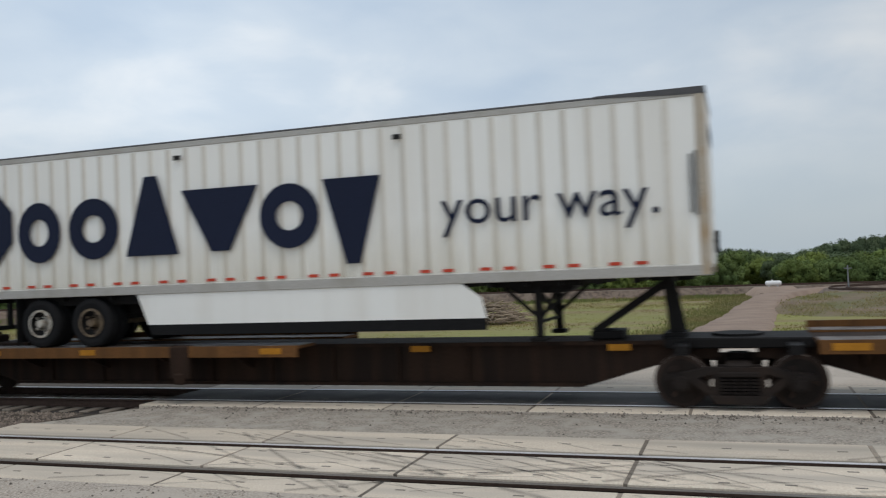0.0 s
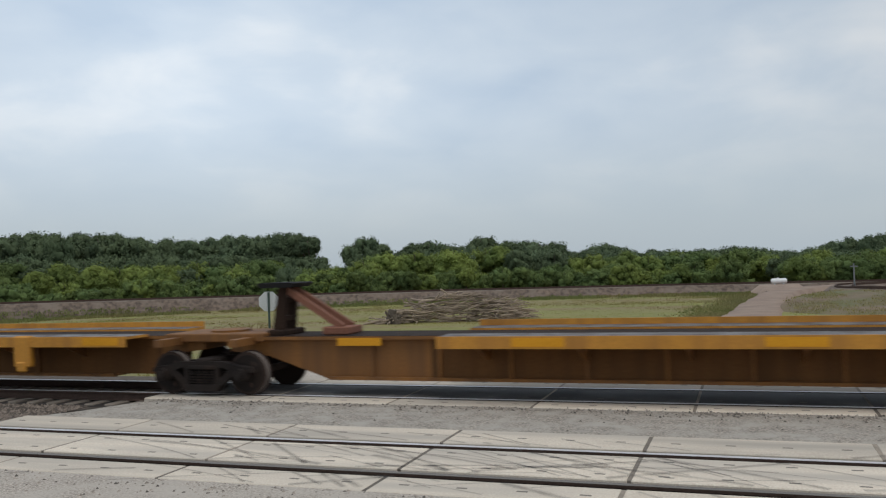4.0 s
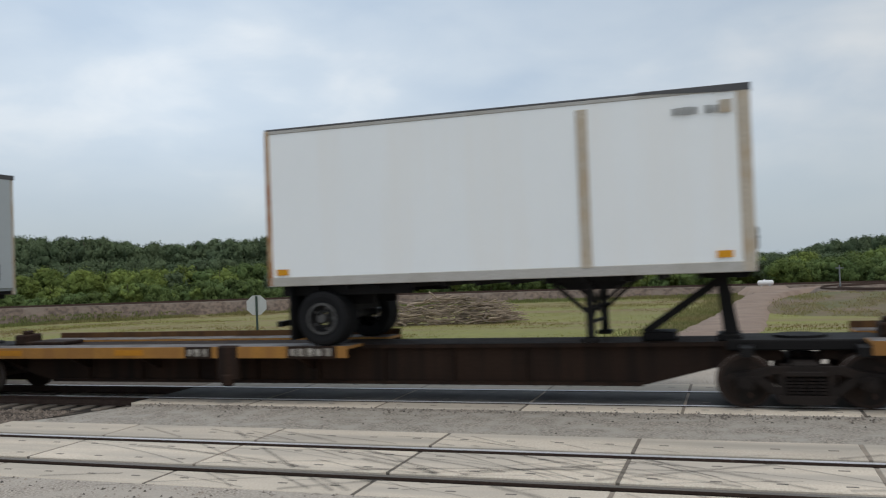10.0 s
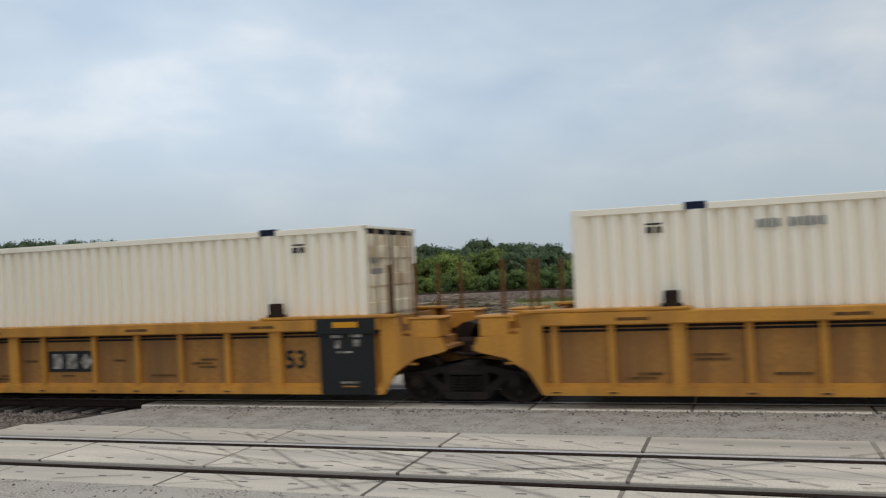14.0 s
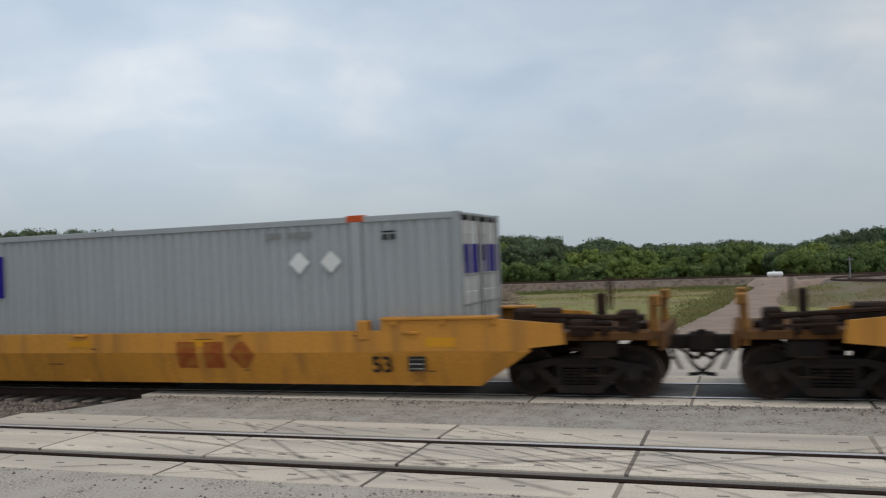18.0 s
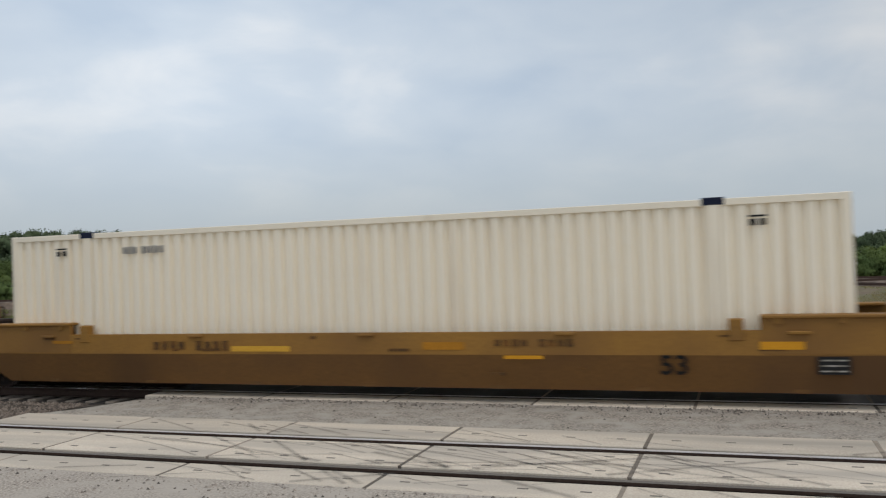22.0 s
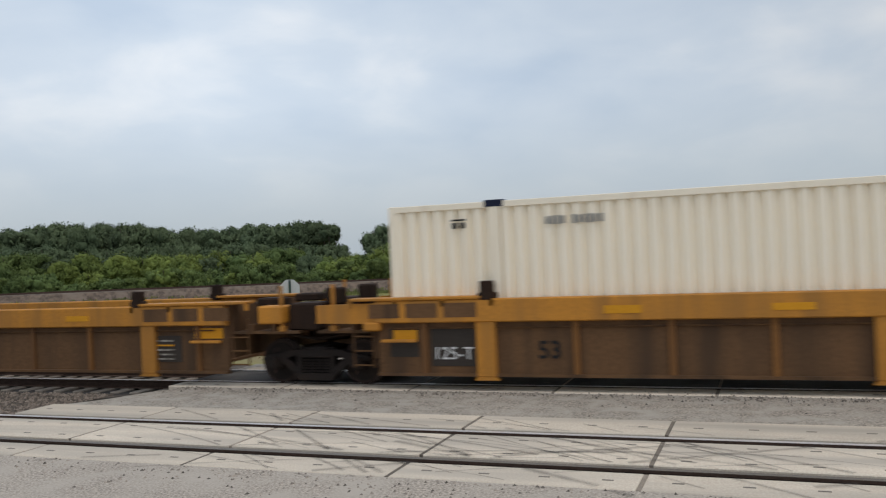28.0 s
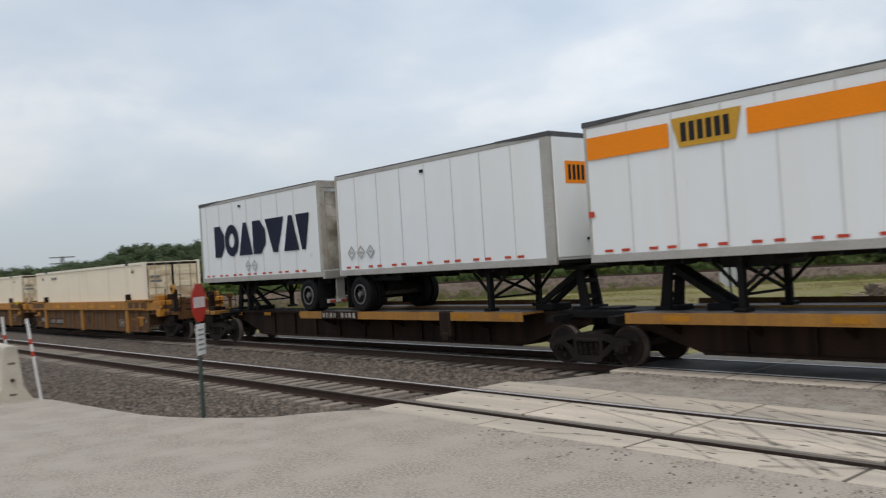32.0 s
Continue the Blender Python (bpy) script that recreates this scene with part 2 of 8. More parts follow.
STEEL_RUST = surf("rusted_amber_paint", (0.225, 0.092, 0.018), 0.75, var=0.2, scale=0.9, fine=22, bump=0.2, second=(0.15, 0.064, 0.018), amount=0.44, scale2=0.8, streak=True)
STEEL_RUSTY_PANEL = surf("rust_brown_panel", (0.165, 0.069, 0.023), 0.8, var=0.25, scale=0.9, fine=16, bump=0.2, grain=0.45, second=(0.095, 0.044, 0.02), amount=0.42, scale2=0.7, streak=True)
STEEL_UMBER = surf("umber_grimed_panel", (0.155, 0.082, 0.039), 0.8, var=0.25, scale=0.9, fine=18, bump=0.25, grain=0.45, second=(0.085, 0.05, 0.029), amount=0.44, scale2=0.7, streak=True, spec=0.2)
STEEL_GOLD = surf("grimy_golden_paint", (0.53, 0.235, 0.027), 0.65, var=0.14, scale=0.9, fine=22, bump=0.15, second=(0.38, 0.165, 0.025), amount=0.38, scale2=0.8, streak=True)
STEEL_COPPER = surf("coppery_brown_paint", (0.235, 0.092, 0.018), 0.7, var=0.14, scale=0.7, fine=22, bump=0.12, second=(0.18, 0.071, 0.017), amount=0.4, scale2=0.5)
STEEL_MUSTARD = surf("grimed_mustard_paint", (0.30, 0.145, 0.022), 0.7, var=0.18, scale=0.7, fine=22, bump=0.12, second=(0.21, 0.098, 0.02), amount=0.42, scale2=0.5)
STEEL_TAWNY = surf("tawny_lower_wall_paint", (0.19, 0.086, 0.019), 0.75, var=0.18, scale=0.7, fine=22, bump=0.12, second=(0.13, 0.06, 0.018), amount=0.42, scale2=0.5)
FADED_RED = surf("sun_faded_red_paint", (0.30, 0.07, 0.018), 0.6, var=0.2, scale=4, bump=0, second=(0.36, 0.14, 0.025), amount=0.4, scale2=6, spec=0.15)
STEEL_AMBER = surf("weathered_amber_paint", (0.50, 0.205, 0.019), 0.65, var=0.15, scale=0.9, fine=22, bump=0.15, second=(0.34, 0.148, 0.023), amount=0.42, scale2=0.9, streak=True)
STEEL_DUSTY = surf("brown_grimed_panel", (0.125, 0.066, 0.03), 0.8, var=0.22, scale=0.8, fine=20, bump=0.25, second=(0.075, 0.042, 0.024), amount=0.42, scale2=0.8, streak=True, spec=0.12)
TRUCK_IRON = surf("grimy_cast_iron", (0.024, 0.019, 0.017), 0.8, var=0.3, scale=3, fine=30, bump=0.35, second=(0.035, 0.024, 0.019), amount=0.25, spec=0.12)
WHEEL_IRON = surf("wheel_steel", (0.05, 0.033, 0.026), 0.7, 0.2, var=0.25, scale=4, bump=0.2, spec=0.2)
BLACK_STEEL = surf("sooty_black_steel", (0.014, 0.013, 0.013), 0.7, var=0.3, scale=3, bump=0.2, spec=0.12)
TREAD = surf("rolled_wheel_tread", (0.24, 0.21, 0.19), 0.5, 0.4, var=0.2, scale=4, bump=0.05)
HITCH_RUST = surf("rusty_red_steel", (0.21, 0.085, 0.05), 0.8, var=0.25, scale=3, bump=0.3)
DECK_GREY = surf("galvanised_deck", (0.17, 0.155, 0.145), 0.6, 0.3, var=0.3, scale=1.2, bump=0.3, second=(0.075, 0.05, 0.038), amount=0.45)
REFLECT_YELLOW = surf("yellow_reflector", (0.64, 0.29, 0.02), 0.5, var=0.1, bump=0, spec=0.15)
REFLECT_RED = surf("red_reflector", (0.55, 0.07, 0.04), 0.45, var=0.15, bump=0, spec=0.15)
REFLECT_WORN = surf("worn_reflector", (0.44, 0.19, 0.02), 0.6, var=0.2, scale=5, bump=0, spec=0.15)
REFLECT_WHITE = surf("white_reflector", (0.8, 0.8, 0.78), 0.4, var=0.05, bump=0)
STRAP = surf("lemon_yellow_cloth", (0.75, 0.62, 0.03), 0.8, var=0.15, scale=4, bump=0.2)
TRAILER_WHITE = surf("white_trailer_skin", (0.885, 0.912, 0.92), 0.32, var=0.03, scale=0.7, fine=8, bump=0.02, grain=0.06, second=(0.875, 0.875, 0.855), amount=0.28, scale2=0.4, streak=True, objvar=0.02)
TRAILER_CREAM = surf("ivory_trailer_skin", (0.89, 0.885, 0.85), 0.45, var=0.04, scale=0.8, fine=8, bump=0.02, grain=0.06, second=(0.82, 0.80, 0.75), amount=0.3, scale2=0.4, streak=True, objvar=0.02)
TRAILER_GREY = surf("grey_trailer_skin", (0.40, 0.43, 0.445), 0.45, var=0.05, scale=0.7, fine=8, bump=0.015, grain=0.05, second=(0.365, 0.39, 0.40), amount=0.25, scale2=0.4, streak=True, objvar=0.04)
RIB_TAN = surf("grimy_rib", (0.68, 0.645, 0.58), 0.55, var=0.1, scale=2, bump=0.05)
SEAM_GREY = surf("grey_seam", (0.68, 0.685, 0.68), 0.5, var=0.1, scale=2, bump=0.05)
ALU = surf("dull_aluminium", (0.47, 0.45, 0.42), 0.5, 0.35, var=0.12, scale=2, bump=0.08, second=(0.40, 0.375, 0.335), amount=0.35)
FRAME_GREY = surf("worn_door_frame", (0.40, 0.37, 0.325), 0.6, var=0.12, scale=2.5, bump=0.1, second=(0.30, 0.23, 0.155), amount=0.25, scale2=3)
DOOR_GREY = surf("pale_grey_door", (0.47, 0.46, 0.43), 0.55, var=0.08, scale=1.2, bump=0.04, second=(0.38, 0.36, 0.325), amount=0.35, scale2=1.4)
DOOR_GRIMY = surf("grime_streaked_door", (0.62, 0.58, 0.50), 0.6, var=0.12, scale=2, bump=0.06, second=(0.20, 0.165, 0.125), amount=0.5, scale2=1.6)
POST_TAN = surf("rust_stained_post", (0.46, 0.40, 0.32), 0.6, var=0.12, scale=2.5, bump=0.1, second=(0.40, 0.29, 0.18), amount=0.35, scale2=2.4)
ROOF_DARK = surf("dirty_roof_edge", (0.10, 0.10, 0.105), 0.7, var=0.3, scale=2, bump=0.1, spec=0.12)
TYRE = surf("tyre_rubber", (0.014, 0.014, 0.015), 0.85, var=0.25, scale=6, bump=0.2, spec=0.12)
RIM = surf("pale_wheel_rim", (0.15, 0.14, 0.13), 0.55, 0.3, var=0.35, scale=6, bump=0.1)
RIM_RUSTY = surf("rusty_wheel_rim", (0.19, 0.14, 0.085), 0.6, 0.2, var=0.35, scale=6, bump=0.1, second=(0.08, 0.055, 0.04), amount=0.45, scale2=7)
RIM_DARK = surf("dark_wheel_rim", (0.07, 0.068, 0.066), 0.5, 0.3, var=0.3, scale=6, bump=0.1)
RIM_WHITE = surf("white_painted_rim", (0.50, 0.47, 0.41), 0.6, 0.0, var=0.25, scale=6, bump=0.1, second=(0.25, 0.2, 0.15), amount=0.35, scale2=7)
RAIL_GRIMY = surf("grimy_bottom_rail", (0.20, 0.178, 0.155), 0.65, 0.2, var=0.2, scale=2, bump=0.1)
POST_RUSTY = surf("orange_rusted_post", (0.42, 0.30, 0.18), 0.7, var=0.2, scale=3, bump=0.2, second=(0.30, 0.125, 0.04), amount=0.5, scale2=1.6)
LOW_GRIME = surf("road_grime_film", (0.70, 0.63, 0.475), 0.8, var=0.15, scale=1.5, bump=0.05)
BOX_GREY = surf("grey_container_paint", (0.325, 0.347, 0.357), 0.5, var=0.05, scale=0.7, fine=9, bump=0.02, grain=0.08, second=(0.295, 0.314, 0.322), amount=0.25, scale2=0.5, streak=True, objvar=0.05)
BOX_DOOR_GREY = surf("pale_door_paint", (0.56, 0.565, 0.56), 0.5, var=0.08, scale=1.2, fine=9, bump=0.05, second=(0.42, 0.41, 0.39), amount=0.3, scale2=1.6)
BOX_CREAM = surf("cream_container_paint", (0.93, 0.84, 0.68), 0.5, var=0.04, scale=0.7, fine=9, bump=0.02, grain=0.08, second=(0.80, 0.69, 0.53), amount=0.05, scale2=0.8, streak=True, objvar=0.03)
BOX_DOOR = surf("cream_door_paint", (0.84, 0.73, 0.53), 0.55, var=0.08, scale=1.2, fine=9, bump=0.05, second=(0.42, 0.27, 0.13), amount=0.36, scale2=1.3)
NAVY = surf("navy_lettering", (0.012, 0.017, 0.04), 0.6, var=0.1, bump=0, spec=0.15)
BLUE = surf("royal_blue_lettering", (0.016, 0.04, 0.23), 0.6, var=0.1, bump=0, spec=0.15)
PURPLE = surf("violet_blue_panel", (0.012, 0.006, 0.20), 0.6, var=0.06, bump=0, objvar=0, spec=0.15)
PALE_BLUE = surf("pale_violet_lettering", (0.20, 0.19, 0.42), 0.5, var=0.05, bump=0, spec=0.15)
ORANGE = surf("orange_vinyl", (0.95, 0.27, 0.012), 0.45, var=0.06, bump=0, spec=0.15)
GOLD = surf("gold_vinyl", (0.64, 0.35, 0.045), 0.45, var=0.08, bump=0, spec=0.15)
SHIELD_BROWN = surf("dark_brown_vinyl", (0.045, 0.026, 0.014), 0.45, var=0.1, bump=0, spec=0.15)
WORN_WHITE = surf("worn_white_lettering", (0.45, 0.42, 0.37), 0.7, var=0.2, scale=5, bump=0, second=(0.12, 0.10, 0.08), amount=0.5, scale2=8, spec=0.2)
PLACARD = surf("faded_placard_frame", (0.42, 0.42, 0.41), 0.5, var=0.1, bump=0)
WHITE_PAINT = surf("white_lettering", (0.78, 0.78, 0.77), 0.5, var=0.06, bump=0)
BLACK_PAINT = surf("black_lettering", (0.02, 0.02, 0.02), 0.5, var=0.1, bump=0, spec=0.15)
BOARD_DARK = surf("grimy_dark_board", (0.05, 0.041, 0.035), 0.75, var=0.2, scale=3, bump=0, spec=0.15)
GREY_PAINT = surf("grey_lettering", (0.24, 0.24, 0.235), 0.6, var=0.15, bump=0, spec=0.15)
DARK_STENCIL = surf("worn_dark_stencil", (0.075, 0.045, 0.022), 0.7, var=0.25, scale=6, bump=0, second=(0.20, 0.09, 0.025), amount=0.45, scale2=9, spec=0.15)
RUST_STAIN = surf("rust_scab", (0.07, 0.035, 0.02), 0.9, var=0.3, scale=8, bump=0.3)
FADED_PATCH = surf("faded_white_placard", (0.68, 0.68, 0.66), 0.5, var=0.06, bump=0)
FADED_TAN = surf("faded_tan_patch", (0.76, 0.72, 0.665), 0.5, var=0.04, scale=2, bump=0)
RED_PAINT = surf("red_orange_paint", (0.52, 0.09, 0.025), 0.5, var=0.12, bump=0, spec=0.15)
SIGN_RED = surf("stop_sign_red", (0.50, 0.035, 0.025), 0.4, var=0.08, bump=0, spec=0.15)
SIGN_BACK = surf("sign_back_aluminium", (0.55, 0.57, 0.58), 0.45, 0.3, var=0.08, bump=0.03)
POST_GREEN = surf("green_steel_post", (0.035, 0.06, 0.05), 0.6, var=0.2, bump=0.1)
BARRIER = surf("barrier_concrete", (0.58, 0.53, 0.44), 0.85, var=0.1, scale=2, fine=40, bump=0.3, second=(0.42, 0.385, 0.315), amount=0.3, scale2=1.5)
TANK_WHITE = surf("white_tank_paint", (0.82, 0.82, 0.82), 0.4, var=0.04, bump=0)
PYLON = surf("pylon_steel", (0.22, 0.23, 0.24), 0.6, 0.4, bump=0)

def film(m, low, high, most):
    """Grime thrown up from the road: thick at height low, gone in streaks at height high."""
    n, l = m.node_tree.nodes, m.node_tree.links
    co = n.new("ShaderNodeTexCoord"); sp = n.new("ShaderNodeSeparateXYZ"); l.new(co.outputs["Object"], sp.inputs[0])
    g = n.new("ShaderNodeMapping"); g.inputs["Scale"].default_value = (2.2, 1, 0.25); l.new(co.outputs["Object"], g.inputs["Vector"])
    t = n.new("ShaderNodeTexNoise"); t.inputs["Scale"].default_value = 1.6; t.inputs["Detail"].default_value = 4; l.new(g.outputs["Vector"], t.inputs["Vector"])
    r = n.new("ShaderNodeMapRange"); r.inputs["From Min"].default_value, r.inputs["From Max"].default_value = high, low
    l.new(sp.outputs["Z"], r.inputs["Value"])
    k = n.new("ShaderNodeMath"); k.operation = "MULTIPLY"; l.new(r.outputs["Result"], k.inputs[0]); l.new(t.outputs["Fac"], k.inputs[1])
    w = n.new("ShaderNodeMath"); w.operation = "MULTIPLY"; w.inputs[1].default_value = most; l.new(k.outputs[0], w.inputs[0])
    l.new(w.outputs[0], n["Principled BSDF"].inputs["Alpha"])


film(LOW_GRIME, 2.25, 3.3, 0.52)

# ---- building helpers ----
CACHE = {}


def finish(bm, name, mats):
    bmesh.ops.recalc_face_normals(bm, faces=bm.faces)
    me = bpy.data.meshes.new(name)
    bm.to_mesh(me)
    bm.free()
    for m in mats if isinstance(mats, (list, tuple)) else (mats,):
        me.materials.append(m)
    return me


def part(name, bm, material, parent, label="", at=None):
    """Link a bmesh (or a made mesh) as one mesh object under a thing or a part."""
    me = bm if isinstance(bm, bpy.types.Mesh) else finish(bm, name, material)
    ob = new(name, me)
    ob.parent = parent
    if at is not None:
        ob.matrix_basis = at
    if label:
        ob["label"] = label
    return ob


def shared(key, material, build):
    """A mesh built once under that key and shared by all alike parts."""
    if key not in CACHE:
        bm = bmesh.new()
        build(bm)
        CACHE[key] = finish(bm, str(key[0] if isinstance(key, tuple) else key), material)
    return CACHE[key]


def box(bm, x0, x1, y0, y1, z0, z1, bevel=0.0, mat=0):
    vs = bmesh.ops.create_cube(bm, size=1, matrix=Matrix.LocRotScale(((x0 + x1) / 2, (y0 + y1) / 2, (z0 + z1) / 2), None, (abs(x1 - x0), abs(y1 - y0), abs(z1 - z0))))["verts"]
    fs = {f for v in vs for f in v.link_faces}
    for f in fs:
        f.material_index = mat
    if bevel:
        es = list({e for v in vs for e in v.link_edges})
        bmesh.ops.bevel(bm, geom=es, offset=bevel, segments=1, affect="EDGES", profile=0.5)
    return vs


def rod(bm, a, b, r, n=8, r2=None, mat=0):
    a, b = Vector(a), Vector(b)
    d = b - a
    m = Matrix.Translation((a + b) / 2) @ d.to_track_quat("Z", "Y").to_matrix().to_4x4()
    vs = bmesh.ops.create_cone(bm, cap_ends=True, segments=n, radius1=r, radius2=r if r2 is None else r2, depth=d.length, matrix=m)["verts"]
    for f in {f for v in vs for f in v.link_faces}:
        f.material_index = mat
    return vs


def bar(bm, a, b, w, h):
    """A square bar from a to b, w wide across y and h deep."""
    a, b = Vector(a), Vector(b)
    d = b - a
    q = d.to_track_quat("X", "Z").to_matrix().to_4x4()
    bmesh.ops.create_cube(bm, size=1, matrix=Matrix.Translation((a + b) / 2) @ q @ Matrix.Diagonal((d.length, w, h, 1)))


def prism(bm, pts, y0, y1, mat=0):
    """Extrude an x-z outline from y0 to y1."""
    a = [bm.verts.new((x, y0, z)) for x, z in pts]
    b = [bm.verts.new((x, y1, z)) for x, z in pts]
    fs = [bm.faces.new(a), bm.faces.new(b[::-1])]
    for i in range(len(pts)):
        j = (i + 1) % len(pts)
        fs.append(bm.faces.new((a[i], a[j], b[j], b[i])))
    for f in fs:
        f.material_index = mat


def made(fn, *args, **kw):
    bm = bmesh.new()
    fn(bm, *args, **kw)
    return bm


def text_mesh(key, words, size, material, align="LEFT", depth=0.004, stretch=1.0):
    """Lettering as a thin mesh that stands in the x-z plane and faces -y."""
    k = ("text", key, words, size, material.name)
    if k not in CACHE:
        cu = bpy.data.curves.new("lettering", "FONT")
        cu.body, cu.size, cu.extrude, cu.align_x = words, size, depth / 2, align
        cu.resolution_u = 3
        if key == "53":
            cu.offset = 0.016 * size
        tmp = bpy.data.objects.new("lettering", cu)
        scene.collection.objects.link(tmp)
        dg = bpy.context.evaluated_depsgraph_get()
        me = bpy.data.meshes.new_from_object(tmp.evaluated_get(dg))
        bpy.data.objects.remove(tmp)
        me.transform(Matrix.Rotation(radians(90), 4, "X") @ Matrix.Diagonal((stretch, 1, 1, 1)))
        me.materials.clear(); me.materials.append(material)
        CACHE[k] = me
    return CACHE[k]


def thing(name, label, category, group="", kind=""):
    ob = new(name)
    ob.empty_display_size = 0.3
    return tagged(ob, label, category, group, kind)


def from_lists(name, verts, faces, material):
    me = bpy.data.meshes.new(name)
    me.from_pydata(verts, [], faces)
    me.materials.append(material)
    me.update()
    return me

# ---- ground ----
def fall(y):
    """Height of the open ground by the distance from the camera."""
    return float(np.interp(y, [-400, 18, 21, 27, 60, 110, 160, 400, 3000], [-0.45, -0.45, -0.5, -1.15, -2.0, -2.2, -1.9, -1.9, -1.9]))


def terrain():
    xs = np.concatenate([np.linspace(-2500, -220, 10), np.linspace(-200, 120, 129), np.linspace(140, 2500, 10)])
    ys = np.concatenate([np.linspace(-1500, -40, 8), np.linspace(-30, 20, 21), np.linspace(21, 160, 112), np.linspace(175, 2500, 14)])
    verts, faces = [], []
    for y in ys:
        for x in xs:
            d = math.hypot(x, y) if y > 19 else y
            rough = 0.09 * noise.noise((x * 0.12, y * 0.12, 0)) + 0.02 * noise.noise((x * 0.5, y * 0.5, 3)) if d > 22 else 0
            verts.append((x, y, fall(max(d, y) if y > 19 else y) + rough))
    w = len(xs)
    for j in range(len(ys) - 1):
        for i in range(w - 1):
            a = j * w + i
            faces.append((a, a + 1, a + 1 + w, a + w))
    me = from_lists("ground", verts, faces, FIELD)
    me.shade_smooth()
    return tagged(new("ground", me), "yellow-green mown grass field with uneven patches", "ground", kind="structure")


GROUND = terrain()


def slab(name, outline, z0, z1, material, label, category):
    bm = bmesh.new()
    a = [bm.verts.new((x, y, z1)) for x, y in outline]
    b = [bm.verts.new((x, y, z0)) for x, y in outline]
    bm.faces.new(a); bm.faces.new(b[::-1])
    for i in range(len(outline)):
        j = (i + 1) % len(outline)
        bm.faces.new((a[i], a[j], b[j], b[i]))
    bmesh.ops.triangulate(bm, faces=[f for f in bm.faces if len(f.verts) > 4])
    return tagged(new(name, finish(bm, name, material)), label, category, kind="structure")


EDGE = [(-60, -2.0), (-40, 3.2), (-26, 4.6), (-22, 5.0), (-20.1, 5.35), (-19.4, 5.48), (-18.0, 5.6), (-16.7, 5.72), (-15.6, 5.84), (-14.8, 6.04), (-14.2, 6.3), (-13.5, 6.7), (-13.0, 7.05), (-12.75, 7.6), (-12.4, 8.06), (-11.95, 8.44)]
slab("road", [(40, -40), (40, 8.44)] + EDGE[::-1] + [(-60, -40)], -0.4, -0.012, ASPHALT, "pale worn asphalt road at the crossing", "road")
slab("pavement", [(40, 11.85), (40, 13.84), (-10.6, 13.84), (-11.1, 13.4), (-11.5, 12.43), (-11.9, 11.9)], -0.4, -0.02, STRIP, "gravelly asphalt strip between the two tracks", "pavement")
slab("road", [(40, 17.05), (40, 19.6), (9, 24), (-4, 24), (-9.5, 19.6), (-10.8, 17.05)], -1.3, -0.03, ASPHALT, "pale worn asphalt road beyond the far track", "road")


# ---- tracks ----
def rail_profile(bm, x0, x1, y, z=0.0):
    pts = [(-0.047, 0), (0.047, 0), (0.043, -0.035), (0.009, -0.05), (0.009, -0.145), (0.07, -0.16), (0.07, -0.172), (-0.07, -0.172), (-0.07, -0.16), (-0.009, -0.145), (-0.009, -0.05), (-0.043, -0.035)]
    a = [bm.verts.new((x0, y + p, z + q)) for p, q in pts]
    b = [bm.verts.new((x1, y + p, z + q)) for p, q in pts]
    bm.faces.new(a); bm.faces.new(b[::-1])
    for i in range(len(pts)):
        j = (i + 1) % len(pts)
        f = bm.faces.new((a[i], a[j], b[j], b[i]))
        f.material_index = 1 if i == 0 else 0


def bed(name, y, x0, x1, label, material=None):
    """Ballast bed with shoulders and an uneven crest."""
    verts, faces = [], []
    prof = [(-2.6, -0.42), (-1.7, -0.22), (-1.2, -0.2), (-0.6, -0.215), (0, -0.205), (0.6, -0.215), (1.2, -0.2), (1.7, -0.22), (2.6, -0.42)]
    xs = np.arange(x0, x1 + 0.01, 0.5)
    for x in xs:
        for p, q in prof:
            verts.append((x, y + p, q + 0.03 * noise.noise((x * 1.7, (y + p) * 1.7, 0))))
    w = len(prof)
    for i in range(len(xs) - 1):
        for j in range(w - 1):
            a = i * w + j
            faces.append((a, a + w, a + w + 1, a + 1))
    me = from_lists(name, verts, faces, material or BALLAST)
    return tagged(new(name, me), label, "ballast", kind="structure")


bed("ballast_bed", NEAR_Y, -150, -12.1, "brown-grey crushed stone ballast under the free track")
# bed below the train: oily stone with the train's shade in its colour
bed("ballast_bed", TRAIN_Y, -150, -11.2, "dark oily crushed stone ballast under the train", BALLAST_OILY_SHADED)
slab("ballast_shoulder", [(-12.0, 8.44), (-12.4, 8.0), (-14.2, 6.25), (-20.1, 5.3), (-40, 3.1), (-150, -6), (-150, 20), (-11.0, 18.2), (-11.2, 13.8), (-12.0, 11.9)], -0.5, -0.21, BALLAST, "brown-grey crushed stone between the tracks", "ballast")
TRACKS = []
for y, lab in ((NEAR_Y, "free track with polished rail heads in concrete panels"), (TRAIN_Y, "main track that carries the train")):
    tr = thing("railway_track", lab, "railway track", kind="structure")
    TRACKS.append(tr)
    for s in (-0.755, 0.755):
        part("rail", made(rail_profile, -150, 60, y + s), [RAIL_SIDE, RAIL_DARK if y < 12 and s < 0 else RAIL_TOP], tr)
        gap = 0.1 if y > 12 else 0.172
        for k in (-1, 1):
            part("flangeway_seal", made(box, -11.6 if y > 12 else -12.1, 40, y + s + 0.045 if k > 0 else y + s - gap, y + s + gap if k > 0 else y + s - 0.045, -0.12, -0.05), RUBBER_SEAL, tr)


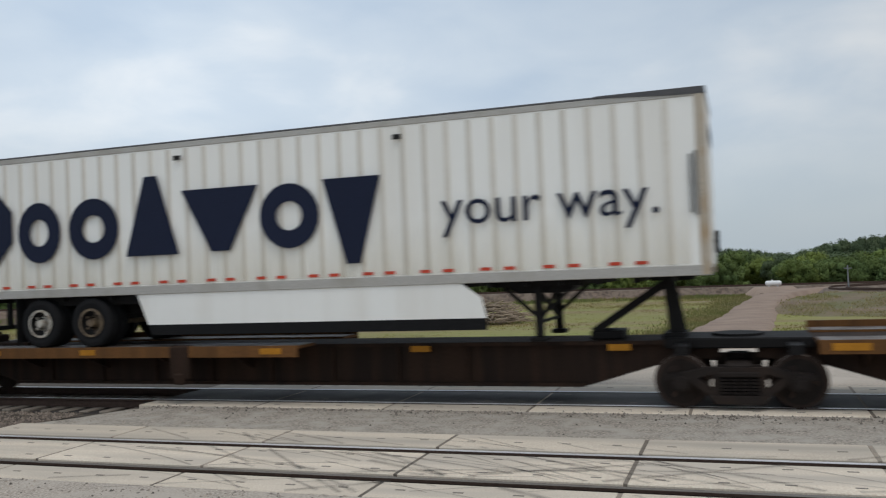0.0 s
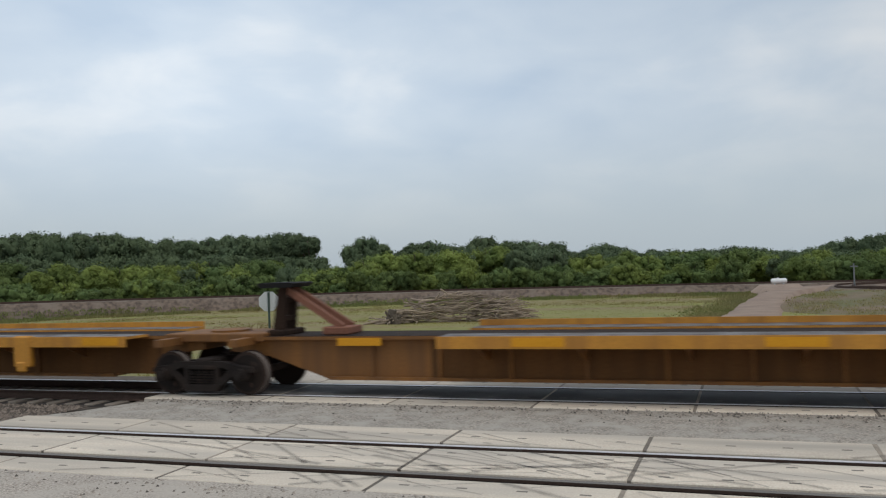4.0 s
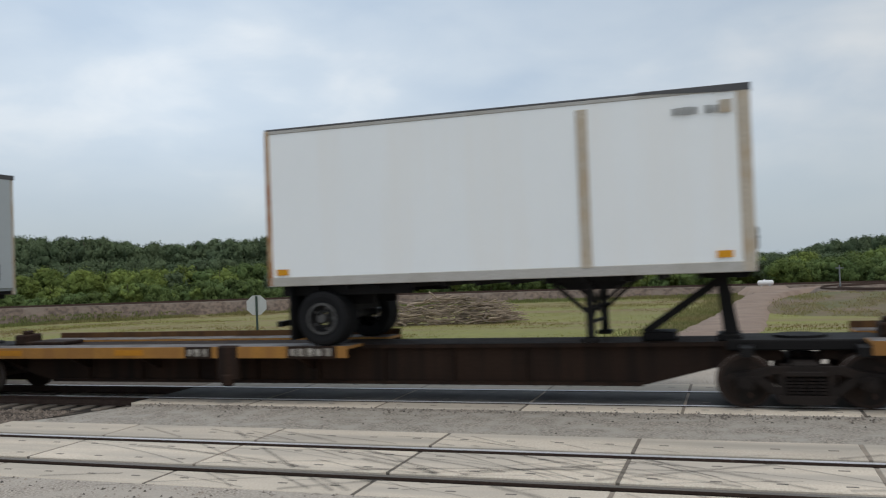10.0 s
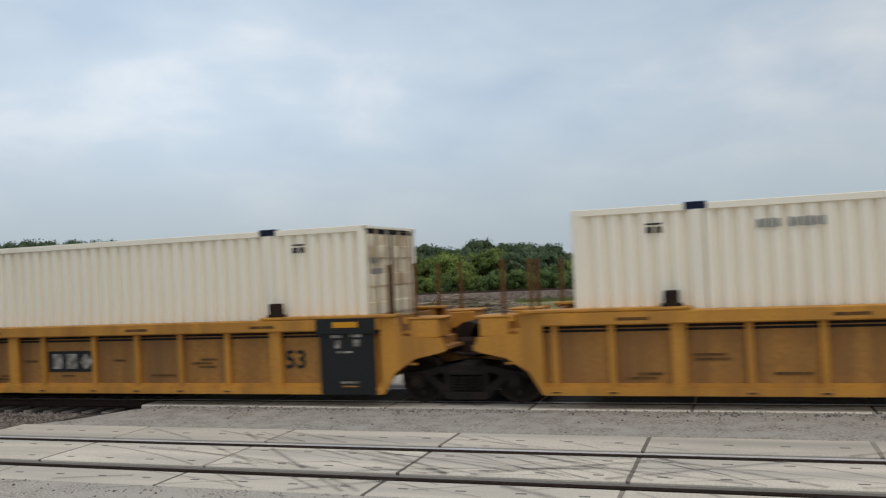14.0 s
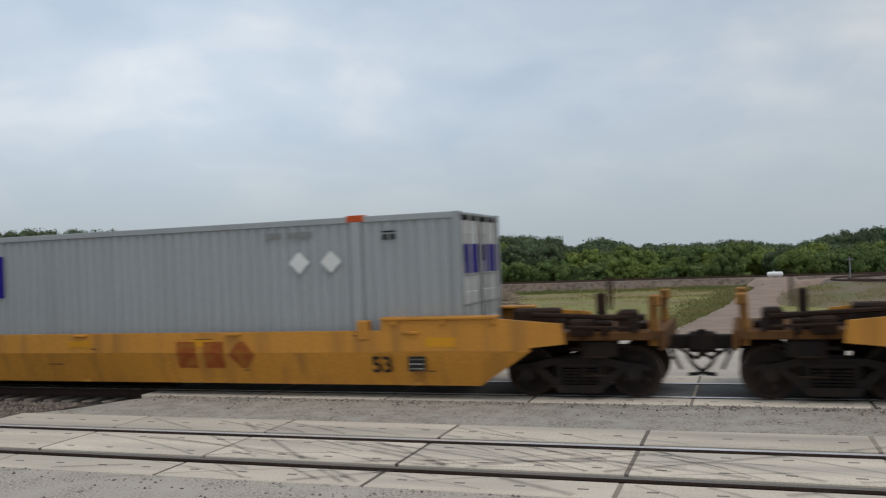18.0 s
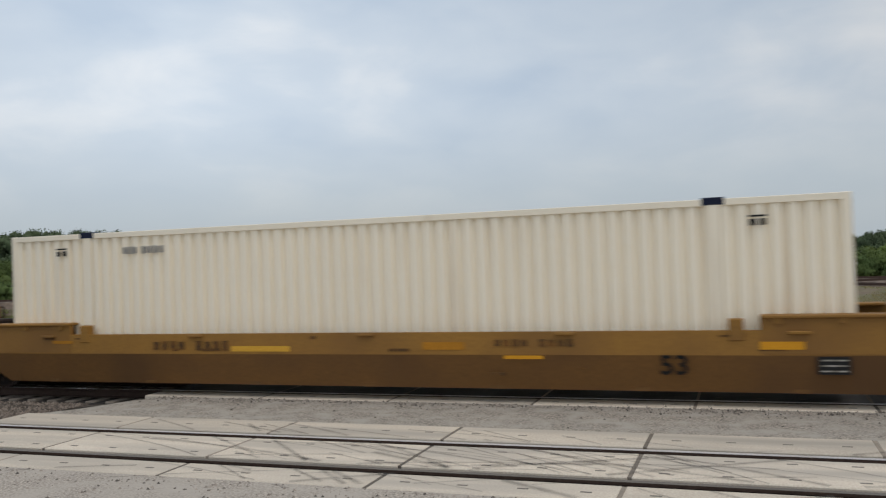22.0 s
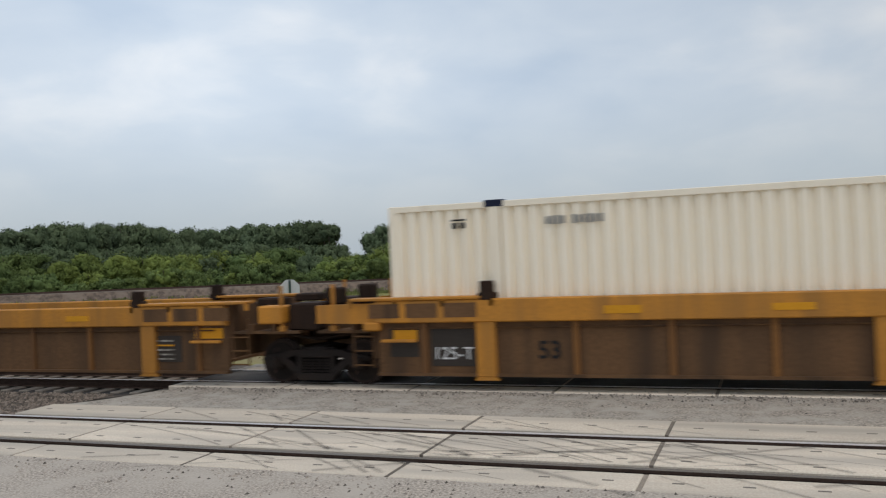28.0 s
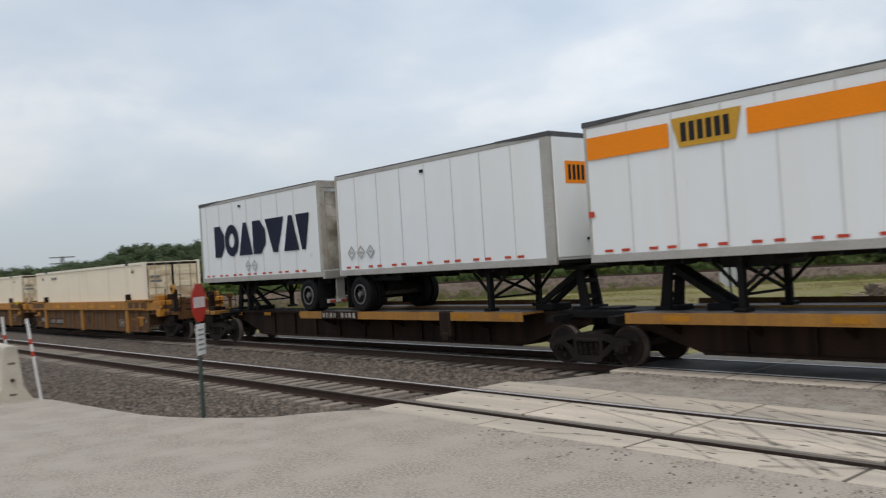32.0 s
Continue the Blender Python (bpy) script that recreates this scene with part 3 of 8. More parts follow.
def panel_mesh(w, l, material):
    def build(bm):
        box(bm, 0.02, l - 0.02, 0, w, -0.2, -0.004, bevel=0.012)
        rows = (0.22, w - 0.22) if w > 1.1 else (w * 0.5,)
        for yy in rows:
            for k in range(4):
                xx = l * (0.13 + 0.247 * k)
                box(bm, xx - 0.06, xx + 0.06, yy - 0.02, yy + 0.02, -0.01, -0.002, mat=1)
    return shared(("panel", round(w, 2), round(l, 2), material.name), [material, RECESS], build)


def panels(track, y, x0, step, rows, count):
    for r0, r1 in rows:
        for i in range(count):
            if i:
                part("joint_filler", shared(("joint", round(r1 - r0, 2)), JOINT, lambda bm: box(bm, -0.024, 0.024, 0.01, r1 - r0 - 0.01, -0.18, -0.0085)), None, track, at=pose(x0 + i * step, y + r0, 0))
            part("panel", panel_mesh(r1 - r0, step, OILED_SHADED if y > 12 and -1 < r0 < 0 else CONCRETE), None, track, at=pose(x0 + i * step, y + r0, 0))


panels(TRACKS[0], NEAR_Y, -12.112, 2.705, ((-1.57, -0.94), (-0.57, 0.57), (0.94, 1.82)), 13)
panels(TRACKS[1], TRAIN_Y, -11.25, 2.6, ((-1.42, -0.87), (-0.64, 0.64), (0.87, 1.74)), 12)


for y in (NEAR_Y, TRAIN_Y):
    slab("joint_fill", [(-12.0 if y < 12 else -11.2, y - 1.4), (20, y - 1.4), (20, y + 1.6), (-12.0 if y < 12 else -11.2, y + 1.6)], -0.3, -0.19, JOINT, "dirt below the concrete panels", "crossing bed")
def tie(bm):
    box(bm, -0.115, 0.115, -1.3, 1.3, -0.36, -0.178, bevel=0.015)


for i in range(130):
    part("tie", shared("tie", TIE, tie), None, TRACKS[0], at=pose(-12.5 - 0.5 * i, NEAR_Y, 0.02 * random.random(), 0, 0, random.uniform(-1, 1)))
for i in range(60):
    part("tie", shared("tie", TIE, tie), None, TRACKS[1], at=pose(-11.7 - 0.5 * i, TRAIN_Y, 0.02 * random.random(), 0, 0, random.uniform(-1, 1)))


def stones(count, place, lo, hi, material=None):
    """Many small faceted stones in one mesh."""
    rng = random.Random(4)
    verts, faces = [], []
    base = [(1, 0, 0), (-1, 0, 0), (0, 1, 0), (0, -1, 0), (0, 0, 1), (0, 0, -0.6)]
    tri = [(0, 2, 4), (2, 1, 4), (1, 3, 4), (3, 0, 4), (2, 0, 5), (1, 2, 5), (3, 1, 5), (0, 3, 5)]
    for _ in range(count):
        x, y, z = place(rng)
        s = lo + (hi - lo) * rng.random() ** 2
        a = rng.uniform(0, 6.28)
        c, d = math.cos(a), math.sin(a)
        o = len(verts)
        for p in base:
            px, py, pz = (q * s * rng.uniform(0.6, 1.3) for q in p)
            verts.append((x + c * px - d * py, y + d * px + c * py, z + pz * 0.75))
        faces += [tuple(o + k for k in t) for t in tri]
    return from_lists("stones", verts, faces, material or STONE)


def edge_y(x):
    return float(np.interp(x, [p[0] for p in EDGE], [p[1] for p in EDGE]))


def ballast_place(rng):
    x = -11.6 - abs(rng.gauss(0, 1)) * 13
    y = rng.uniform(edge_y(x) + 0.05 if x < -12 else 8.5, 13.9)
    d1, d2 = abs(y - NEAR_Y), abs(y - TRAIN_Y)
    d = min(d1, d2)
    z = float(np.interp(d, [0, 1.2, 1.7, 2.6], [-0.215, -0.205, -0.2, -0.2]))
    if y > 11.85 and x > -12.6:
        x -= 1.0
    return x, y, z


tagged(new("ballast_stones", stones(24000, ballast_place, 0.024, 0.06)), "loose brown-grey crushed stones beside the rails", "gravel", kind="stuff")


def loose_place(rng):
    k = rng.random()
    while k < 0.6:
        x = rng.uniform(-10.8, 9)
        if noise.noise((x * 1.1, 0, 2)) + 0.6 * noise.noise((x * 4.0, 0, 5)) > rng.uniform(-0.55, 0.5):
            return x, 13.70 + 0.07 * noise.noise((x * 0.8, 3, 0)) + rng.gauss(0, 0.13) * (1 + 0.8 * noise.noise((x * 0.5, 8, 0))), -0.012
    if k < 0.72:
        return rng.uniform(-11, 8), 13.8 - abs(rng.gauss(0, 0.7)), -0.02
    return rng.uniform(-9, 6), 8.42 - abs(rng.gauss(0, 0.5)), -0.014


tagged(new("loose_gravel", stones(4200, loose_place, 0.006, 0.03, GRAVEL)), "loose gravel strewn along the asphalt edges", "gravel", kind="stuff")


def skids():
    """Tyre marks that sweep over the concrete panels where vehicles turn on to the crossing."""
    marks = thing("tyre_marks", "soft curved dark tyre marks on the concrete panels", "tyre marks", kind="structure")
    rng = random.Random(11)
    for k in range(52):
        x, y = rng.gauss(-3.2, 2.4), rng.uniform(8.0, 9.6)
        if k % 4 < 3:
            a = rng.uniform(2.35, 2.75); turn = rng.uniform(-0.02, 0.12); x += 2.2
        else:
            a = rng.uniform(0.3, 0.62); turn = rng.uniform(-0.1, 0.0); x -= 1.0
        w = rng.choice((rng.uniform(0.02, 0.04), rng.uniform(0.04, 0.09)))
        skip = rng.uniform(0, 1.2)
        length = rng.uniform(2.0, 6.0)
        z = 0.0006 + 0.00004 * k
        run = 0.0
        verts, faces, uvs = [], [], []
        while run < length and y < 11.8:
            nx, ny, na = x + 0.15 * math.cos(a), y + 0.15 * math.sin(a), a + turn * 0.15
            on_rail = min(abs(y - 9.255), abs(y - 10.765), abs(ny - 9.255), abs(ny - 10.765)) < 0.17
            zz = z if y > 8.46 else z - 0.010
            if run > skip and not on_rail and not 8.38 < y < 8.47 and ny < 11.66:
                o = len(verts)
                for px, py, pa, v in ((x, y, a, run), (nx, ny, na, run + 0.15)):
                    verts.append((px - w * math.sin(pa), py + w * math.cos(pa), zz)); verts.append((px + w * math.sin(pa), py - w * math.cos(pa), zz))
                    uvs += [(v, 0.0), (v, 1.0)]
                faces.append((o, o + 1, o + 3, o + 2))
            x, y, a = nx, ny, na
            run += 0.15
        if faces:
            me = from_lists("tyre_mark", verts, faces, SKID)
            layer = me.uv_layers.new(name="across")
            for lp in me.loops:
                layer.data[lp.index].uv = uvs[lp.vertex_index]
            part("tyre_mark", me, None, marks)


skids()


# ---- far ground: embankment, dirt road, banks ----
def ribbon(name, pts, prof, material, label, category, zs=None):
    """A strip that follows pts (x, y); prof is (across, height); the strip's ends run into the ground."""
    verts, faces = [], []
    n = len(pts)
    for i, p in enumerate(pts):
        a, b = Vector(pts[max(0, i - 1)][:2]), Vector(pts[min(n - 1, i + 1)][:2])
        t = (b - a).normalized(); nrm = Vector((-t.y, t.x))
        for u, h in prof:
            x, y = p[0] + nrm.x * u, p[1] + nrm.y * u
            verts.append((x, y, p[2] + h + 0.10 * noise.noise((x * 0.3, y * 0.3, 5)) * (1 if h < -0.2 else 0.5)))
    w = len(prof)
    for i in range(n - 1):
        for j in range(w - 1):
            a = i * w + j
            faces.append((a, a + 1, a + w + 1, a + w))
    me = from_lists(name, verts, faces, material)
    me.shade_smooth()
    return tagged(new(name, me), label, category, kind="structure")


def smooth_path(keys, n):
    ks = np.array(keys, float)
    s = np.concatenate([[0], np.cumsum(np.hypot(np.diff(ks[:, 0]), np.diff(ks[:, 1])))])
    q = np.linspace(0, s[-1], n)
    out = np.stack([np.interp(q, s, ks[:, i]) for i in range(ks.shape[1])], 1)
    ker = np.ones(5) / 5
    for i in range(out.shape[1]):
        pad = np.pad(out[:, i], 2, mode="edge")
        out[:, i] = np.convolve(pad, ker, "valid")
    return [tuple(r) for r in out]


bank_line = smooth_path([(-150, -30, 0.2), (-128, 15, 0.1), (-106, 48, -0.1), (-80.8, 74.6, -0.34), (-61.7, 91, -0.75), (-36.4, 103.8, -1.0), (-5.4, 110, -1.2), (20, 112, -1.35), (60, 112, -1.5)], 90)
ribbon("embankment", bank_line, [(-3.8, -1.9), (-1.9, -0.1), (-1.5, 0.0), (1.5, 0.0), (1.9, -0.1), (4.6, -1.9)], BANK, "low brown gravel railway embankment before the wood", "embankment")
far_track = thing("railway_track", "distant track along the low embankment", "railway track", kind="structure")
for off in (-0.75, 0.75):
    vs, fs = [], []
    for i, p in enumerate(bank_line):
        a, b = Vector(bank_line[max(0, i - 1)][:2]), Vector(bank_line[min(89, i + 1)][:2])
        t = (b - a).normalized(); nx, ny = -t.y, t.x
        for du, dz in ((-0.07, 0.02), (-0.07, 0.2), (0.07, 0.2), (0.07, 0.02)):
            vs.append((p[0] + nx * (off + du), p[1] + ny * (off + du), p[2] + dz))
    for i in range(len(bank_line) - 1):
        for j in range(3):
            a = i * 4 + j
            fs.append((a, a + 1, a + 5, a + 4))
    part("rail", from_lists("rail", vs, fs, RAIL_SIDE), None, far_track)
def dirt_strip(keys, n, label):
    """An uneven dirt road; keys are x, y, z, width."""
    line = smooth_path(keys, n)
    vs, fs = [], []
    for i, (x, y, z, w) in enumerate(line):
        p0, p1 = line[max(0, i - 1)], line[min(n - 1, i + 1)]
        t = Vector((p1[0] - p0[0], p1[1] - p0[1])).normalized()
        for u in (-0.72, -0.5, -0.25, 0.0, 0.25, 0.5, 0.72):
            out = u * w + (0.3 * noise.noise((x, y * 0.35, u * 3)) if abs(u) > 0.4 else 0)
            vs.append((x + t.y * out, y - t.x * out, z + (-0.7 if abs(u) > 0.6 else 0.09 + 0.03 * (abs(u) < 0.1)) + 0.012 * noise.noise((x, y * 0.3, u * 5))))
    for i in range(n - 1):
        for j in range(6):
            k = i * 7 + j
            fs.append((k, k + 1, k + 8, k + 7))
    me = from_lists("dirt_road", vs, fs, DIRT)
    me.shade_smooth()
    tagged(new("dirt_road", me), label, "dirt road", kind="structure")


dirt_strip([(-1.5, 22, -0.6, 7), (-1.8, 28, -1.15, 4.6), (-0.9, 48, -1.65, 3.9), (0.4, 65, -1.95, 3.4), (1.1, 79, -1.9, 3.1), (3.0, 93, -1.6, 3.0), (5.6, 99.5, -1.46, 3.2), (10, 103.3, -1.42, 3.4), (22, 105.6, -1.42, 3.4), (40, 106, -1.42, 3.4)], 90, "pinkish-brown dirt track that bends along the embankment")
dirt_strip([(3.4, 95, -1.62, 3.2), (3.45, 100, -1.45, 3.6), (3.5, 104, -1.36, 4.2), (3.5, 107.2, -1.31, 4.4)], 20, "pinkish-brown dirt ramp up to the embankment")


def bank_height(x, y):
    foot = float(np.interp(x, [2.2, 4.8, 8.75, 20, 40], [70.0, 62.3, 59.3, 57, 56]))
    crest = float(np.interp(x, [2.2, 3.1, 4.5, 6.3, 8.8, 11.4, 40], [72.5, 74.4, 77.9, 80.5, 80, 78, 77]))
    top = float(np.interp(x, [1.8, 3.0, 4.5, 6.3], [-2.2, -1.45, -1.2, -1.08]))
    k = min(1.0, max(0.0, (y - foot) / (crest - foot)))
    z = -2.3 + (top + 2.3) * k ** 0.8
    if y > crest:
        z -= min(1.2, (y - crest - (0.5 if x < 7 else 5)) * 0.28) if y > crest + (0.5 if x < 7 else 5) else 0
    return z + 0.07 * noise.noise((x * 0.6, y * 0.6, 1)) + 0.05 * noise.noise((x * 1.7, y * 1.7, 4))


def grass_bank():
    xs, ys = np.linspace(1.8, 40, 80), np.linspace(55, 92, 75)
    vs = [(x, y, bank_height(x, y)) for y in ys for x in xs]
    fs = [(j * 80 + i, j * 80 + i + 1, j * 80 + i + 81, j * 80 + i + 80) for j in range(74) for i in range(79)]
    me = from_lists("grass_bank", vs, fs, BERM)
    me.shade_smooth()
    tagged(new("grass_bank", me), "brown bank of dry grass beside the dirt track", "bank", kind="structure")


grass_bank()
spur = smooth_path([(30, 82, -0.95), (18, 80, -0.95), (11, 82, -0.98), (8.5, 88, -1.05), (9.5, 97, -1.15), (15, 103, -1.2), (30, 106, -1.2)], 70)
ribbon("spur_bed", spur, [(-2.8, -1.2), (-1.3, 0), (1.3, 0), (2.8, -1.2)], BANK, "curved gravel bed of a siding", "embankment")
spur_track = thing("railway_track", "dark curved siding that bends towards the dirt track", "railway track", kind="structure")
for off in (-0.75, 0.75):
    vs, fs = [], []
    for i, p in enumerate(spur):
        a, b = Vector(spur[max(0, i - 1)][:2]), Vector(spur[min(69, i + 1)][:2])
        t = (b - a).normalized(); nx, ny = -t.y, t.x
        for du, dz in ((-0.08, 0.0), (-0.08, 0.18), (0.08, 0.18), (0.08, 0.0)):
            vs.append((p[0] + nx * (off + du), p[1] + ny * (off + du), p[2] + dz))
    for i in range(len(spur) - 1):
        for j in range(3):
            a = i * 4 + j
            fs.append((a, a + 1, a + 5, a + 4))
    part("rail", from_lists("rail", vs, fs, RAIL_SIDE), None, spur_track)


def blades(count, place, hgt, wid, material):
    rng = random.Random(7)
    verts, faces = [], []
    for _ in range(count):
        x, y, z, s = place(rng)
        for _ in range(5):
            a = rng.uniform(0, 6.28)
            dx, dy = math.cos(a), math.sin(a)
            h, w = hgt * s * rng.uniform(0.5, 1.2), wid * s
            px, py = x + rng.gauss(0, 0.2 * s), y + rng.gauss(0, 0.2 * s)
            lx, ly = rng.gauss(0, 0.3) * h, rng.gauss(0, 0.3) * h
            o = len(verts)
            verts += [(px - dx * w, py - dy * w, z - 0.05), (px + dx * w, py + dy * w, z - 0.05), (px + lx, py + ly, z + h)]
            faces.append((o, o + 1, o + 2))
    return from_lists("blades", verts, faces, material)


def polar(rng, d0, d1, a0=-12, a1=82):
    a = radians(rng.uniform(a0, a1)); d = math.sqrt(rng.uniform(d0 * d0, d1 * d1))
    return -d * math.sin(a), d * math.cos(a), d


def grass_place(rng):
    while True:
        x, y, d = polar(rng, 24, 104)
        if y > 21 and abs(x - float(np.interp(y, [28, 39, 68, 92, 108], [-1.8, -1.3, 0.55, 2.9, 3.5]))) > 2.1:
            return x, y, fall(d), rng.uniform(0.6, 1.4) * (0.7 + d / 120)


def road_x(y):
    return float(np.interp(y, [28, 39, 68, 92, 108], [-1.8, -1.3, 0.55, 2.9, 3.5]))


def foot_place(near, far):
    """On the lower slope and along the foot of the embankment, in clumps."""
    def place(rng):
        while True:
            p = rng.choice(bank_line[8:80]); d = math.hypot(p[0], p[1])
            off = rng.uniform(near, far)
            x, y = p[0] * (1 - off / d) + rng.gauss(0, 0.8), p[1] * (1 - off / d) + rng.gauss(0, 0.8)
            if x > road_x(y) - 2.2 and y > 20:
                continue
            if noise.noise((x * 0.16, y * 0.16, 9)) > rng.uniform(-0.35, 0.3):
                return x, y, max(fall(math.hypot(x, y)), p[2] + float(np.interp(off, [1.9, 3.9], [-0.1, -1.9]))), rng.uniform(0.6, 1.5)
    return place


def verge_place(rng):
    while True:
        y = rng.uniform(34, 106); x = road_x(y) - 1.9 - abs(rng.gauss(0, 1.5))
        if noise.noise((x * 0.25, y * 0.1, 4)) > rng.uniform(-0.7, 0.15):
            return x, y, fall(math.hypot(x, y)), rng.uniform(0.6, 1.6)


def scarp_place(rng):
    while True:
        x, y = rng.uniform(2.8, 34), rng.uniform(58, 84)
        if noise.noise((x * 0.3, y * 0.2, 6)) > rng.uniform(-0.3, 0.3):
            return x, y, bank_height(x, y), rng.uniform(0.4, 1.1)


tagged(new("grass", blades(20000, grass_place, 0.035, 0.035, BLADE)), "short yellow-green grass tufts over the field", "grass", kind="stuff")
tagged(new("weeds", blades(22000, foot_place(2.7, 8), 0.2, 0.06, WEED)), "dark green weeds below the embankment", "weeds", kind="stuff")
tagged(new("weeds", blades(8000, verge_place, 0.13, 0.04, WEED)), "tall green weeds along the dirt track", "weeds", kind="stuff")
tagged(new("dry_grass", blades(7000, foot_place(5, 24), 0.07, 0.06, DRY)), "dry tan grass in the field before the embankment", "grass", kind="stuff")
tagged(new("dry_grass", blades(6000, verge_place, 0.12, 0.045, DRY)), "dry tan grass along the dirt track", "grass", kind="stuff")
tagged(new("bank_grass", blades(9000, scarp_place, 0.11, 0.045, DRY)), "dry and green tufts on the brown bank", "grass", kind="stuff")


# ---- wood ----
def crown_mesh(seed, material, clumps=60, leaves=190):
    """A crown one unit in radius and one high above its middle: leafy lobes heaped on one another, ragged at their skin."""
    rng = random.Random(seed)
    verts, faces = [], []
    centres = []
    while len(centres) < clumps:
        x, y, z = rng.uniform(-1, 1), rng.uniform(-1, 1), rng.uniform(-0.6, 1)
        r = x * x + y * y + (z if z > 0 else z * 1.5) ** 2
        if 0.12 < r < 0.7:
            centres.append(Vector((x, y, z, rng.uniform(0.13, 0.3))))
    for c in centres:
        mid, cr = c.xyz, c.w
        bm = bmesh.new()
        bmesh.ops.create_icosphere(bm, subdivisions=2, radius=cr * 0.8)
        o = len(verts)
        for v in bm.verts:
            k = 1 + 0.9 * noise.noise(v.co * 7 + mid * 3) + 0.8 * noise.noise(v.co * 19 + mid * 9)
            verts.append(tuple(mid + v.co * k))
        faces += [tuple(o + v.index for v in f.verts) for f in bm.faces]
        bm.free()
        for _ in range(leaves):
            d = Vector((rng.gauss(0, 1), rng.gauss(0, 1), rng.gauss(0.3, 1))).normalized()
            p = mid + d * cr * (0.72 + 0.85 * rng.random() ** 1.6)
            nrm = (d + Vector((rng.gauss(0, 0.5), rng.gauss(0, 0.5), rng.gauss(0.3, 0.5)))).normalized()
            u = nrm.orthogonal().normalized(); w = nrm.cross(u)
            a = rng.uniform(0, 6.28); u, w = u * math.cos(a) + w * math.sin(a), w * math.cos(a) - u * math.sin(a)
            s = rng.uniform(0.022, 0.05)
            o = len(verts)
            verts += [tuple(p - u * s), tuple(p + w * s), tuple(p + u * s * 0.9), tuple(p - w * s * 0.8)]
            faces.append((o, o + 1, o + 2, o + 3))
    top = max(v[2] for v in verts)
    me = from_lists("crown", [(x, y, z / top) for x, y, z in verts], faces, material)
    me.shade_smooth()
    return me


def trunk_mesh():
    def build(bm):
        rod(bm, (0, 0, 0), (0.03, 0, 0.55), 0.05, 8, 0.032)
        for k in range(5):
            a = k * 1.26
            rod(bm, (0.02, 0, 0.32 + 0.05 * k), (0.3 * math.cos(a), 0.3 * math.sin(a), 0.65 + 0.06 * k), 0.024, 6, 0.008)
    return shared("trunk", BARK, build)


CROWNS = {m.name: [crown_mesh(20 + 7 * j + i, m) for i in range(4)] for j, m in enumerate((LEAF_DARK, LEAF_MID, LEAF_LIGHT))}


def tree(x, y, z, top, width, rng, leaf, label, name="tree"):
    t = thing(name, label, name, "wood behind the embankment")
    h = top - z
    part("trunk", trunk_mesh(), None, t, at=Matrix.Diagonal((h * 0.6, h * 0.6, h, 1)))
    ch = min(h * 0.6, width * 1.05)
    part("crown", rng.choice(CROWNS[leaf.name]), None, t,
         at=Matrix.LocRotScale((0, 0, h - ch), Euler((0, 0, rng.uniform(0, 6.28))), (width, width * rng.uniform(0.85, 1.1), ch)))
    t.matrix_basis = pose(x, y, z)
    return t


# skyline of the tall trees and of the lower ones before them: bearing and height angle, degrees
TALL = ([-14, -9, -6.7, -5.3, -4.6, -3, -1.5, 0.5, 2.5, 6.7, 7.8, 9.1, 10, 11.1, 11.6, 12.6, 14.8, 15.5, 16.2, 16.9, 17.6, 18.5, 18.9, 20.2, 21.3, 22.2, 22.9, 23.6, 24.7, 25.8, 26.3],
        [1.2, 1.2, .91, 1.02, .61, .41, .34, .68, .59, .60, .95, 1.3, .85, .6, 1.2, 1.48, 1.6, 1.35, 1.56, 1.86, 1.62, 1.16, 1.45, 1.82, 1.76, 1.32, 1.12, 1.58, 2.06, 2.12, 1.4])
TALL_ON = ([26.8, 27.4, 28, 29.1, 31.3, 33.8, 35.6, 38, 39.6, 40.1, 41.5, 43.4, 46, 50, 58, 60.6, 61.9, 62.5, 63.6, 65.6, 68.5, 71.5, 77, 90],
           [.55, 1.1, 2.05, 2.46, 2.59, 2.48, 2.36, 2.3, 2.6, 2.98, 2.8, 3.02, 2.8, 2.25, 2.35, 2.0, 2.05, 2.6, 3.0, 2.4, 2.68, 1.72, 1.05, .85])
LOWER = ([-14, -4.6, -1.4, 1.9, 5.3, 8.2, 10.4, 11.2, 13.4, 14.1, 15.6, 17, 18.9, 20.2, 22.5, 24.7, 26.3, 26.9, 28.8, 31, 33.2, 35.7, 45, 60, 90],
         [.3, .26, .27, .56, .62, .6, .64, .42, .15, .35, 1.2, 1.2, 1.2, 1.12, 1.0, .85, .2, .4, .55, .75, .92, .82, 1.0, 1.1, .9])


def rise(table, az, d):
    """Height reached at that bearing and distance."""
    return EYE[2] + d * math.tan(radians(float(np.interp(az, *table))))


def stand(az, d):
    return -d * math.sin(radians(az)), d * math.cos(radians(az))


rng = random.Random(5)
# two broad-crowned trees stand on either side of a gap in the skyline
for az, width, d in ((24.8, 3.7, 148), (29.7, 3.7, 150), (23.6, 2.2, 146), (28.35, 1.9, 147)):
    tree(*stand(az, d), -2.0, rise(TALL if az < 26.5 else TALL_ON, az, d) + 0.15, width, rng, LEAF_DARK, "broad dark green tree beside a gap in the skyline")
az = -13.0
while az < 88:
    d = rng.uniform(142, 156)
    table = TALL if az < 26.5 else TALL_ON
    top = min(rise(table, az, d), rise(table, az - 0.6, d) + 0.7, rise(table, az + 0.6, d) + 0.7) + rng.uniform(-0.5, 0.2)
    if not 23.0 < az < 29.0:
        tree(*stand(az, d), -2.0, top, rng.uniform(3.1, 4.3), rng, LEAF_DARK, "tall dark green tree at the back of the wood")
    az += rng.uniform(0.75, 1.2)
az = -13.0
